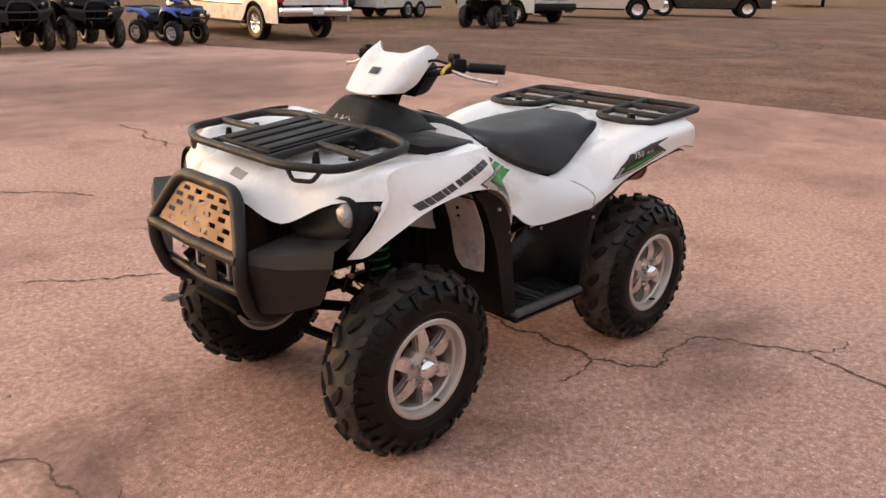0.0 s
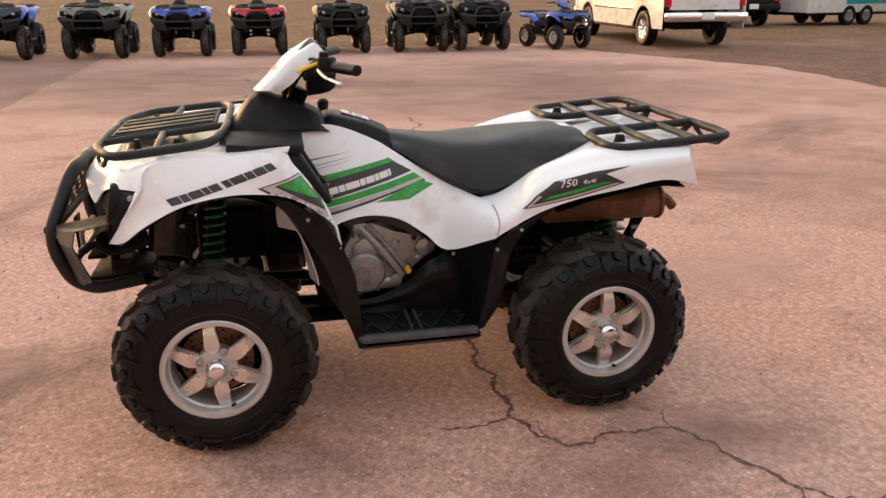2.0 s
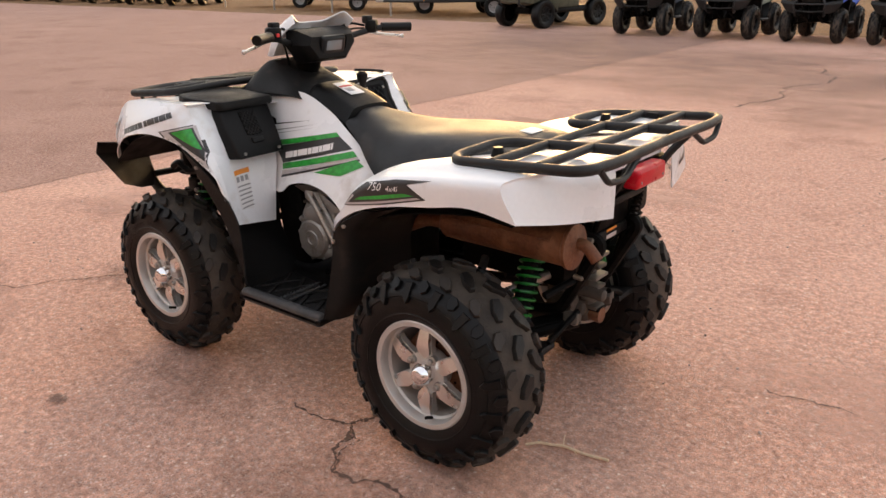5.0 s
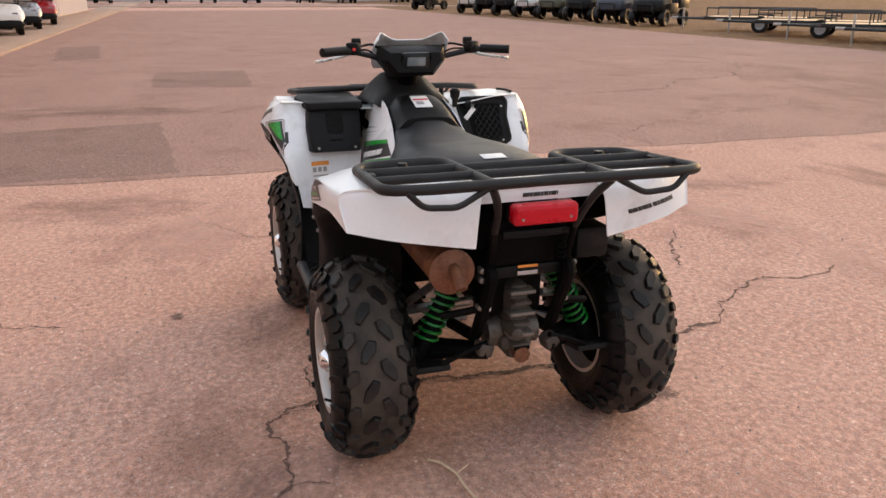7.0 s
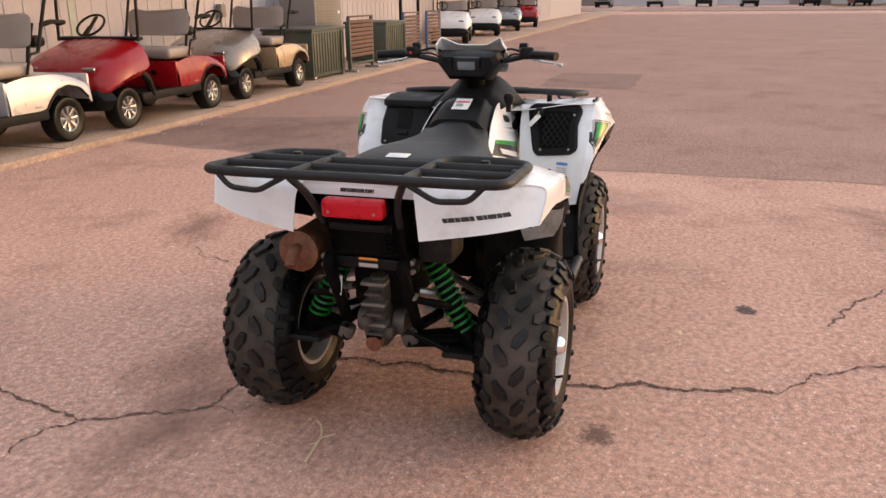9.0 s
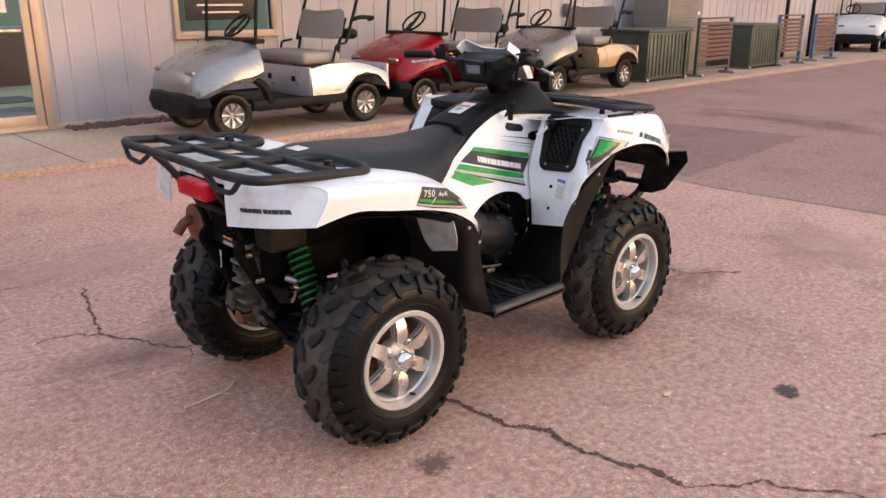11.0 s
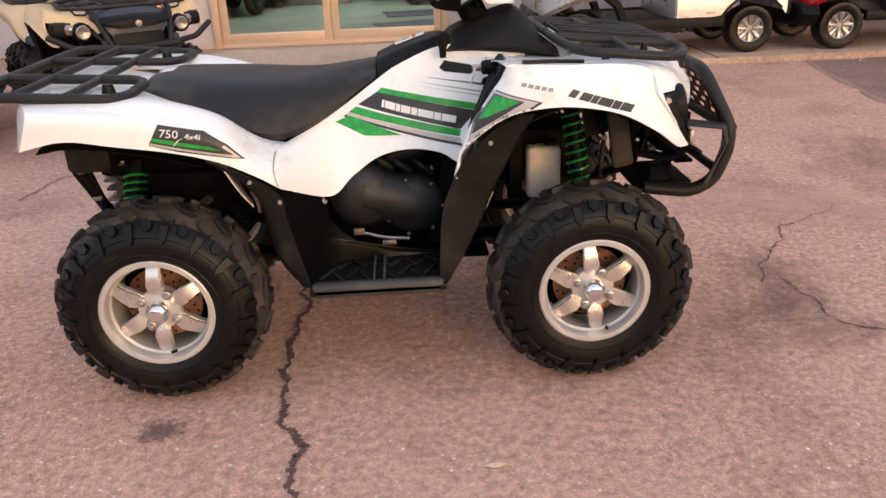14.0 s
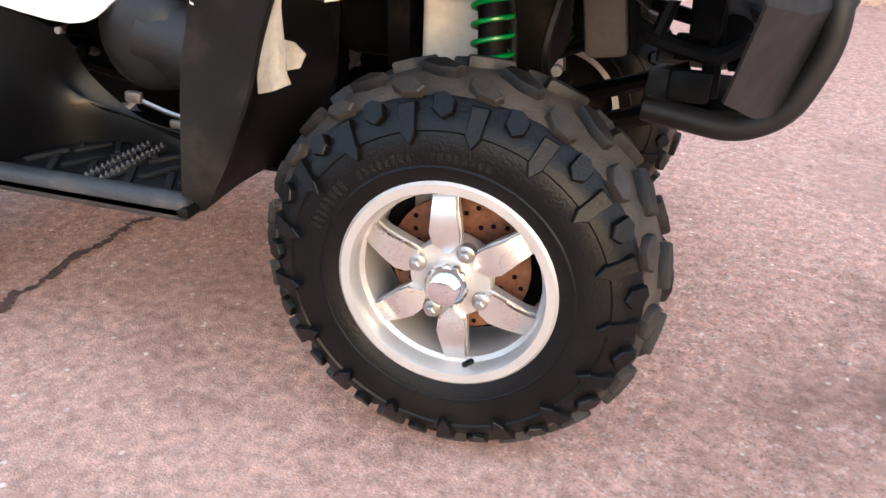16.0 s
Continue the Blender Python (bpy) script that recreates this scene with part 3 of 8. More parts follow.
def tread(owner, width, single, count):
    """The lugs of a tyre: those of the outer side one by one where they can be told apart, the rest joined."""
    step = math.tau / count
    rest = bmesh.new()
    for name, corners, lift, slot in LUG_SHAPES:
        for side in (1, -1):
            off = 0.0 if side > 0 else 0.5
            if single and side > 0:
                first = part(name, lug_mesh(width, corners, lift, slot, step, 1), [RUBBER, TREAD, LUG], owner, angle=30)
                for i in range(1, count):
                    ob = new(name, first.data)
                    ob.parent = owner
                    ob.matrix_basis = Matrix.Rotation(-i * step, 4, "Y")
            else:
                for i in range(count):
                    lug_mesh(width, corners, lift, slot, step, side, (i + off) * step, rest)
    tagged(part("tread", rest, [RUBBER, TREAD, LUG], owner, angle=30), "rubber tread blocks of the tyre", kind="stuff")
    if single:
        marks = bmesh.new()                                 # small unreadable marks pressed into the sidewall
        for j in range(30):
            if j % 10 in (8, 9):
                continue
            z = 0.45 + j * 0.055
            tall = 6.75 if j < 8 else 6.95
            ring = [tyre_at(tall if k in (0, 1) else 7.45, width / 2, 0.0012) + (z + (0.0 if k in (0, 3) else 0.035),) for k in range(4)]
            marks.faces.new([marks.verts.new((r * math.cos(x), h, r * math.sin(x))) for h, r, x in ring])
        tagged(part("sidewall_print", marks, BLACK_DUSTY, owner), "small unreadable raised marks", kind="stuff")


def rim_mesh(half, full=True):
    """A cast wheel: lip, stepped barrel and star-shaped centre; the outer face points to +y."""
    o = half
    seg = 56 if full else 24
    bm = lathe([(o - 0.012, 0.147), (o + 0.001, 0.149), (o + 0.005, 0.151), (o + 0.006, 0.164), (o + 0.002, 0.169), (o - 0.006, 0.170), (-o, 0.166), (-o, 0.150), (o - 0.060, 0.136), (o - 0.030, 0.139), (o - 0.024, 0.1455), (o - 0.012, 0.147)], seg, "Y", closed=False)
    lathe([(o - 0.070, 0.060), (o - 0.034, 0.066), (o - 0.026, 0.062), (o - 0.024, 0.0)], seg, "Y", bm, closed=False)
    for i in range(6):
        m = Matrix.Rotation(-(math.tau * i / 6 + math.pi / 2), 4, "Y")
        secs = [[(r, y, -wd), (r, y, wd), (r, y - 0.022, wd * 0.85), (r, y - 0.022, -wd * 0.85)] for r, wd, y in ((0.030, 0.022, o - 0.030), (0.062, 0.022, o - 0.026), (0.090, 0.023, o - 0.024), (0.120, 0.019, o - 0.030), (0.146, 0.018, o - 0.042))]
        join(bm, transformed(loft(secs, 1, smooth_u=False), m))
    return bm


def spoke_mesh(half):
    """The machined face of one spoke: pointed at the hub, widest in the middle, narrower at the lip."""
    o = half
    pts = [(0.046, 0.003, 0.020), (0.064, 0.0205, 0.015), (0.082, 0.0230, 0.011), (0.106, 0.0195, 0.013), (0.130, 0.0172, 0.021), (0.148, 0.0172, 0.032)]
    bm = bmesh.new()
    up = [[bm.verts.new((r, o - y, z)) for z in (-wd, 0, wd)] for r, wd, y in pts]
    lo = [[bm.verts.new((r, o - y - 0.012, z * 0.94)) for z in (-wd, 0, wd)] for r, wd, y in pts]
    for g, flip in ((up, False), (lo, True)):
        for p, q in zip(g, g[1:]):
            for j in range(2):
                f = (p[j], p[j + 1], q[j + 1], q[j])
                if len({tuple(v.co) for v in f}) == 4:
                    bm.faces.new(f if not flip else f[::-1])
                else:
                    u = []
                    for v in f:
                        if tuple(v.co) not in [tuple(x.co) for x in u]:
                            u.append(v)
                    bm.faces.new(u if not flip else u[::-1])
    for j in (0, 2):
        for k in range(len(pts) - 1):
            bm.faces.new((up[k][j], up[k + 1][j], lo[k + 1][j], lo[k][j]))
    bmesh.ops.remove_doubles(bm, verts=bm.verts, dist=0.0002)
    return bm


def hub_bits(o):
    cap = lathe([(o - 0.026, 0.0335), (o - 0.002, 0.0335), (o + 0.002, 0.0320), (o + 0.017, 0.0225), (o + 0.0185, 0.0205), (o + 0.0185, 0.0)], 24, "Y", closed=False)
    nuts = []
    for i in range(4):
        a = math.tau * (i + 0.35) / 4
        p = (0.056 * math.cos(a), 0, 0.056 * math.sin(a))
        b = lathe([(o - 0.030, 0.014), (o - 0.016, 0.014), (o - 0.014, 0.011)], 16, "Y", at=p)
        lathe([(o - 0.016, 0.0085), (o - 0.005, 0.0085), (o - 0.003, 0.006)], 6, "Y", b, at=p)
        nuts.append(b)
    return cap, nuts


def wheel(owner, at, side, width, full, pal, protos, spin=0.0):
    """Wheel at a place; side 1 shows its face to the left of the vehicle."""
    key = (width, full, pal["rim"].name)
    o = width / 2 * 0.86
    if key not in protos:
        protos[key] = None
    turn = Matrix.Translation(at) @ (Matrix.Rotation(math.pi, 4, "Z") if side < 0 else Matrix()) @ Matrix.Rotation(radians(spin), 4, "Y")
    hub = lathe([(-0.10, 0.035), (-o * 0.55, 0.04), (-o * 0.5, 0.142), (-o * 0.42, 0.142), (-o * 0.4, 0.05), (o - 0.05, 0.05), (o - 0.05, 0.02)], 24, "Y")
    if protos[key] is None:
        protos[key] = {}
        P = protos[key]
        w0 = part("wheel", hub, DARK, owner, "dark steel hub")
        P["tyre"] = part("tyre", tyre_mesh(width, full), [RUBBER, TREAD], w0, "knobbly dusty black rubber tyre")
        tread(w0, width, full and pal["rim"] is ALLOY, 17 if full else 12)
        disc = lathe([(o - 0.085, 0.112), (o - 0.081, 0.113), (o - 0.079, 0.112), (o - 0.079, 0.05), (o - 0.085, 0.05)], 40, "Y", closed=False)
        bd = part("brake_disc", disc, RUST if full else DARK, w0, "rusty drilled brake disc")
        if full:
            P["holes"] = [part("disc_hole", lathe([(o - 0.080, 0.0042), (o - 0.0782, 0.0042), (o - 0.0782, 0)], 8, "Y", at=(r * math.cos(q), 0, r * math.sin(q)), closed=False), DARK, w0) for r, q in ((0.074 + 0.014 * (i % 3), math.tau * i / 36) for i in range(36))]
        P["rim"] = part("rim", rim_mesh(o, full), ALLOY_CAST if pal["rim"] is ALLOY else pal["rim"], w0, "six-spoke alloy rim")
        if full:
            sp = [part("spoke", transformed(spoke_mesh(o), Matrix.Rotation(-(math.tau * i / 6 + math.pi / 2), 4, "Y")), pal["rim"], w0, angle=20) for i in range(6)]
        if full:
            cap, nuts = hub_bits(o)
            P["cap"] = part("centre_cap", cap, CHROME, w0, "chrome centre cap")
            P["nuts"] = [part("wheel_nut", b, STEEL, w0) for b in nuts]
            val = rod((-0.030, o - 0.012, -0.133), (-0.026, o + 0.012, -0.124), 0.005, seg=8)
            P["valve"] = part("valve", val, BLACK, w0)
        P["hub"] = w0
        w0.matrix_basis = turn
        return w0
    hub.free()
    src = protos[key]["hub"]
    return copy_part(src, turn, owner)


def copy_part(src, m, owner):
    """A copy of a part and its pieces under an owner; meshes are shared."""
    a = src.copy()
    scene.collection.objects.link(a)
    a.parent, a.matrix_basis = owner, m
    for c in src.children:
        b = c.copy()
        scene.collection.objects.link(b)
        b.parent = a
    return a


def coil(a, b, r, turns, wire, bm=None, seg=6):
    a, b = Vector(a), Vector(b)
    m = turned_to(b - a)
    L = (b - a).length
    n = int(turns * 14)
    pts = [a + m @ Vector((r * math.cos(math.tau * turns * i / n), r * math.sin(math.tau * turns * i / n), L * i / n)) for i in range(n + 1)]
    return tube(pts, wire, bm, seg, 0)


def between(top, lip, rows, bulge):
    """Rows of points from the line top to the line lip, swelling outwards in the middle."""
    out = []
    for k in range(rows):
        f = k / (rows - 1)
        out.append([(t[0] * (1 - f) + l[0] * f, t[1] * (1 - f) + l[1] * f + bulge * math.sin(math.pi * min(f * 1.15, 1)), t[2] * (1 - f) + l[2] * f) for t, l in zip(top, lip)])
    return out


PROTOS = {}

HOOD = [
    [(1.040, 0, 0.862), (1.030, 0.14, 0.842), (0.985, 0.27, 0.795), (0.915, 0.42, 0.872), (0.800, 0.537, 0.886)],
    [(0.985, 0, 0.915), (0.970, 0.14, 0.912), (0.930, 0.27, 0.900), (0.870, 0.41, 0.930), (0.780, 0.512, 0.950)],
    [(0.850, 0, 0.938), (0.850, 0.14, 0.938), (0.820, 0.27, 0.940), (0.770, 0.40, 0.955), (0.700, 0.510, 0.968)],
    [(0.620, 0, 0.940), (0.620, 0.14, 0.940), (0.620, 0.27, 0.942), (0.600, 0.40, 0.960), (0.560, 0.520, 0.974)],
    [(0.450, 0, 0.945), (0.450, 0.14, 0.945), (0.450, 0.27, 0.950), (0.450, 0.40, 0.972), (0.440, 0.523, 0.980)],
    [(0.370, 0, 0.945), (0.370, 0.14, 0.945), (0.370, 0.27, 0.955), (0.375, 0.40, 0.976), (0.385, 0.522, 0.980)],
]
FENDER_TOP = [(0.800, 0.537, 0.886), (0.780, 0.512, 0.950), (0.700, 0.510, 0.968), (0.560, 0.520, 0.974), (0.440, 0.523, 0.980),
              (0.385, 0.522, 0.980), (0.345, 0.518, 0.945), (0.312, 0.510, 0.895), (0.268, 0.505, 0.790), (0.238, 0.455, 0.640)]
FENDER_LIP = [(0.915, 0.488, 0.725), (0.870, 0.525, 0.735), (0.800, 0.560, 0.789), (0.690, 0.585, 0.848), (0.560, 0.590, 0.874),
              (0.450, 0.583, 0.869), (0.376, 0.568, 0.847), (0.310, 0.550, 0.800), (0.255, 0.525, 0.740), (0.232, 0.462, 0.625)]
# the near bike's fenders end in a longer tongue beside the engine
FENDER_TOP_LONG = FENDER_TOP[:5] + [(0.395, 0.518, 0.980), (0.372, 0.512, 0.940), (0.335, 0.508, 0.890), (0.272, 0.502, 0.786), (0.247, 0.487, 0.660)]
FENDER_LIP_LONG = FENDER_LIP[:9] + [(0.243, 0.497, 0.675)]
BACK_LONG = [[(0.395, 0.518, 0.980), (0.405, 0.360, 0.975), (0.410, 0.200, 0.965)], [(0.372, 0.512, 0.940), (0.388, 0.380, 0.932), (0.395, 0.200, 0.925)],
              [(0.335, 0.508, 0.890), (0.362, 0.370, 0.885), (0.372, 0.200, 0.880)], [(0.272, 0.502, 0.786), (0.312, 0.390, 0.770), (0.320, 0.210, 0.760)],
              [(0.247, 0.487, 0.660), (0.286, 0.400, 0.655), (0.306, 0.235, 0.650)], [(0.233, 0.474, 0.572), (0.272, 0.370, 0.548), (0.307, 0.246, 0.521)]]
PANEL_TOP = [(0.500, 0.130, 0.972), (0.360, 0.130, 0.985), (0.227, 0.130, 0.985), (0.095, 0.138, 0.935), (0.021, 0.146, 0.890),
             (-0.073, 0.160, 0.826), (-0.169, 0.205, 0.772), (-0.262, 0.262, 0.735)]
PANEL_LOW = [(0.430, 0.215, 0.660), (0.290, 0.236, 0.630), (0.216, 0.245, 0.672), (0.121, 0.248, 0.690), (0.020, 0.252, 0.672),
             (-0.068, 0.265, 0.615), (-0.135, 0.320, 0.572), (-0.258, 0.480, 0.650)]
TAIL = [
    [(-0.262, 0.262, 0.735), (-0.344, 0.240, 0.750), (-0.450, 0.220, 0.790), (-0.574, 0.200, 0.850), (-0.700, 0.185, 0.900), (-0.850, 0.170, 0.915), (-1.010, 0.165, 0.918)],
    [(-0.275, 0.350, 0.735), (-0.345, 0.355, 0.785), (-0.420, 0.370, 0.850), (-0.520, 0.385, 0.890), (-0.660, 0.400, 0.918), (-0.820, 0.400, 0.925), (-0.970, 0.390, 0.925)],
    [(-0.262, 0.430, 0.715), (-0.330, 0.455, 0.760), (-0.400, 0.475, 0.835), (-0.510, 0.485, 0.872), (-0.650, 0.490, 0.897), (-0.790, 0.495, 0.910), (-0.915, 0.490, 0.918)],
    [(-0.258, 0.478, 0.692), (-0.318, 0.505, 0.736), (-0.395, 0.522, 0.810), (-0.500, 0.530, 0.852), (-0.640, 0.535, 0.878), (-0.780, 0.538, 0.892), (-0.900, 0.530, 0.895)],
    [(-0.256, 0.484, 0.655), (-0.315, 0.515, 0.704), (-0.410, 0.530, 0.755), (-0.530, 0.538, 0.790), (-0.680, 0.540, 0.815), (-0.810, 0.538, 0.834), (-0.940, 0.518, 0.808)],
]
REAR_FACE = [
    [(-0.910, 0.488, 0.917), (-0.962, 0.390, 0.923), (-0.995, 0.280, 0.921), (-1.008, 0.165, 0.917)],
    [(-0.898, 0.528, 0.894), (-0.978, 0.400, 0.890), (-1.018, 0.290, 0.880), (-1.035, 0.182, 0.880)],
    [(-0.936, 0.517, 0.808), (-0.995, 0.410, 0.794), (-1.025, 0.300, 0.780), (-1.042, 0.195, 0.766)],
]


def seat_mesh(n):
    secs = []
    for x, top, hw, low, lw in ((0.022, 0.938, 0.085, 0.890, 0.128), (-0.06, 0.926, 0.110, 0.836, 0.152), (-0.16, 0.912, 0.150, 0.780, 0.208), (-0.27, 0.912, 0.180, 0.742, 0.262),
                                (-0.38, 0.920, 0.186, 0.764, 0.262), (-0.50, 0.927, 0.182, 0.812, 0.236), (-0.62, 0.931, 0.165, 0.866, 0.208), (-0.69, 0.922, 0.125, 0.890, 0.165), (-0.722, 0.900, 0.08, 0.893, 0.10)):
        mid = (top + low) / 2
        secs.append([(x, 0, top), (x, hw * 0.6, top - 0.003), (x, hw, top - 0.022), (x, (hw * 0.35 + lw * 0.65) + 0.012, mid - 0.005), (x, lw, low), (x, 0, low - 0.02),
                     (x, -lw, low), (x, -(hw * 0.35 + lw * 0.65) - 0.012, mid - 0.005), (x, -hw, top - 0.022), (x, -hw * 0.6, top - 0.003)])
    return loft(secs, n)


def tank_mesh(n):
    secs = []
    for x, top, hw, low in ((0.262, 0.985, 0.075, 0.955), (0.240, 1.012, 0.085, 0.950), (0.170, 1.004, 0.095, 0.935), (0.090, 0.978, 0.098, 0.905), (0.026, 0.950, 0.100, 0.880)):
        secs.append([(x, 0, top), (x, hw * 0.7, top - 0.004), (x, hw, top - 0.018), (x, hw + 0.028, low), (x, 0, low - 0.02), (x, -hw - 0.028, low), (x, -hw, top - 0.018), (x, -hw * 0.7, top - 0.004)])
    return loft(secs, n)


def shroud_mesh(n):
    secs = []
    for x, top, hw, low, lw in ((0.600, 0.965, 0.16, 0.945, 0.17), (0.555, 1.000, 0.14, 0.950, 0.165), (0.515, 1.052, 0.115, 0.955, 0.16), (0.475, 1.086, 0.095, 0.960, 0.155),
                                (0.420, 1.080, 0.090, 0.965, 0.15), (0.340, 1.052, 0.095, 0.970, 0.145), (0.270, 1.022, 0.105, 0.970, 0.140), (0.235, 0.985, 0.10, 0.965, 0.13)):
        secs.append([(x, 0, top), (x, hw * 0.7, top - 0.003), (x, hw, top - 0.016), (x, lw, (low + top) / 2 - 0.01), (x, lw + 0.012, low), (x, 0, low - 0.02),
                     (x, -lw - 0.012, low), (x, -lw, (low + top) / 2 - 0.01), (x, -hw, top - 0.016), (x, -hw * 0.7, top - 0.003)])
    return loft(secs, n)


POD_FRONT = [
    [(0.322, 0, 1.226), (0.314, 0.060, 1.228), (0.290, 0.105, 1.248), (0.268, 0.130, 1.256), (0.240, 0.148, 1.228)],
    [(0.375, 0, 1.190), (0.372, 0.060, 1.193), (0.358, 0.110, 1.208), (0.335, 0.142, 1.208), (0.300, 0.158, 1.185)],
    [(0.432, 0, 1.140), (0.428, 0.055, 1.142), (0.415, 0.105, 1.148), (0.385, 0.140, 1.148), (0.345, 0.152, 1.135)],
    [(0.480, 0, 1.098), (0.475, 0.050, 1.099), (0.462, 0.090, 1.102), (0.430, 0.120, 1.104), (0.385, 0.132, 1.104)],
]


def pod_back_mesh(n):
    """The dark housing behind the white cowl, with the sunken dial."""
    secs = []
    for x, top, low, hw in ((0.300, 1.204, 1.080, 0.146), (0.255, 1.202, 1.085, 0.142), (0.222, 1.190, 1.092, 0.128), (0.205, 1.180, 1.104, 0.112)):
        mid = (top + low) / 2
        secs.append([(x, -hw * 0.9, top), (x, hw * 0.9, top), (x, hw, mid + 0.01), (x, hw * 0.62, low), (x, -hw * 0.62, low), (x, -hw, mid + 0.01)])
    secs = secs[::-1]
    return loft(secs, 1, smooth_u=False)


def build_quad(name, label, pal, full=True, at=None, group=""):
    """A four-wheeled utility bike, front to +x."""
    Q = thing(name, label, "quad bike", group, at=at)
    n = 5 if full else 3 if pal.get("fine") else 2
    both = (1, -1)
    body = pal["body"]
    keep = {}
    # body panels
    for s in both:
        f = (lambda r: r) if s > 0 else mirror
        hood = sheet(f(HOOD), n, into=(0.6, s * 0.2, 0.5))
        keep["hood", s] = BVHTree.FromBMesh(hood)
        part("front_cowl", hood, pal.get("hood", body), Q)
        longer = full
        fend = sheet(f(between(FENDER_TOP_LONG, FENDER_LIP_LONG, 5, 0.014) if longer else between(FENDER_TOP, FENDER_LIP, 5, 0.014)), n, into=(0.5, s * 0.2, 0.8))
        keep["fender", s] = BVHTree.FromBMesh(fend)
        part("front_fender", fend, body, Q)
        back = sheet(f(BACK_LONG if longer else [[FENDER_TOP[i], (FENDER_TOP[i][0] - 0.006, FENDER_TOP[i][1] * 0.68, FENDER_TOP[i][2] + 0.002), (FENDER_TOP[i][0] - 0.012, 0.20, FENDER_TOP[i][2] - 0.004)] for i in (5, 6, 7, 8, 9)]), n, into=(0.6, s * 0.3, 0.8))
        keep["back", s] = BVHTree.FromBMesh(back)
        part("fender_rear_panel", back, pal.get("side", body), Q)
        rows = between(PANEL_TOP, PANEL_LOW, 5, 0.006)
        rows = [r[:-1] + [t[0]] for r, t in zip(rows, TAIL)]
        mid = sheet(f(rows), n, into=(0.1, 0, 0.8))
        keep["panel", s] = BVHTree.FromBMesh(mid)
        part("side_panel", mid, pal.get("side", body), Q)
        tail = sheet(f(TAIL), n, into=(-0.6, s * 0.2, 0.7))
        keep["tail", s] = BVHTree.FromBMesh(tail)
        part("rear_fender", tail, body, Q)
        face = sheet(f(REAR_FACE), n, into=(-0.5, s * 0.3, 0.85))
        keep["face", s] = BVHTree.FromBMesh(face)
        part("rear_fender_end", face, body, Q)
    bridge = sheet([[(-0.72, y, 0.888), (-0.86, y, 0.912), (-0.99, y, 0.918), (-1.005, y, 0.905), (-1.008, y, 0.878)] for y in (-0.172, -0.09, 0, 0.09, 0.172)], n, into=(-0.8, 0, 0.7))
    keep["bridge", 1] = BVHTree.FromBMesh(bridge)
    part("tail_bridge", bridge, body, Q)
    # seat, tank cover, steering shroud
    part("seat", seat_mesh(3 if full else 2), SEAT, Q, "long black vinyl saddle")
    part("tank_cover", tank_mesh(3 if full else 2), BLACK, Q, "black plastic tank cover")
    shroud = shroud_mesh(3 if full else 2)
    keep["shroud", 1] = BVHTree.FromBMesh(shroud)
    part("steering_shroud", shroud, BLACK_DUSTY, Q, "matt black steering shroud")
    # cowl on the handlebar
    rows = [[(x, -y, z) for x, y, z in r[:0:-1]] + list(r) for r in POD_FRONT]
    part("instrument_cowl", sheet(rows, n, into=(0.2, 0, 1.1)), pal.get("pod", body), Q)
    pod = part("instrument_housing", pod_back_mesh(2), BLACK, Q, "black dial housing")
    dial = box((0.012, 0.086, 0.046), (0.202, 0, 1.147), 0.008, turn=Euler((0, radians(-14), 0)).to_matrix())
    part("dial_bezel", box((0.016, 0.122, 0.072), (0.2055, 0, 1.146), 0.014, turn=Euler((0, radians(-14), 0)).to_matrix(), seg=3), RIM_BLACK, pod)
    part("dial", dial, SCREEN, pod, "grey display in a dark bezel")
    part("stem", tube([(0.40, 0, 0.96), (0.33, 0, 1.10)], 0.045, corner=0), DARK, Q)
    # handlebar
    bar = tube([(0.165, 0.372, 1.190), (0.225, 0.270, 1.192), (0.275, 0.16, 1.165), (0.300, 0.07, 1.135), (0.300, -0.07, 1.135), (0.275, -0.16, 1.165), (0.225, -0.270, 1.192), (0.165, -0.372, 1.190)], 0.0115, corner=0.04)
    part("handlebar", bar, POWDER, Q)
    for s in both:
        g = tube([(0.160, s * 0.382, 1.190), (0.219, s * 0.279, 1.192)], 0.0175, corner=0, seg=12)
        part("grip", g, RUBBER, Q, "black rubber grip")
        sw = box((0.045, 0.052, 0.048), (0.240, s * 0.245, 1.197), 0.008, turn=Euler((0, 0, s * radians(-30))).to_matrix())
        box((0.03, 0.035, 0.03), (0.250, s * 0.232, 1.222), 0.006, sw)
        c = part("switch_block", sw, BLACK, Q)
        lever = tube([(0.268, s * 0.245, 1.180), (0.256, s * 0.300, 1.164), (0.215, s * 0.392, 1.152)], 0.0068, corner=0.03, taper=0.8)
        lathe([(-0.007, 0.004), (0, 0.009), (0.007, 0.004)], 10, "Y", lever, at=(0.215, s * 0.395, 1.152))
        part("brake_lever", lever, ALLOY, Q, "bare alloy brake lever")
        if full:
            part("cable", tube([(0.262, s * 0.225, 1.20), (0.285, s * 0.16, 1.215), (0.32, s * 0.10, 1.17), (0.36, s * 0.05, 1.09)], 0.005, corner=0.04, seg=6), BLACK, Q)
            part("cable", tube([(0.262, s * 0.225, 1.19), (0.295, s * 0.17, 1.19), (0.33, s * 0.12, 1.14), (0.37, s * 0.07, 1.07)], 0.004, corner=0.04, seg=6), BLACK, Q)
    if full:
        part("switch", box((0.008, 0.012, 0.012), (0.213, 0.248, 1.196), 0.002), RED_PLASTIC, c, "red stop switch")
        part("lock_lever", tube([(0.272, 0.235, 1.20), (0.305, 0.245, 1.19), (0.335, 0.262, 1.178)], 0.006, corner=0.02), YELLOW, c, "yellow parking lock lever")
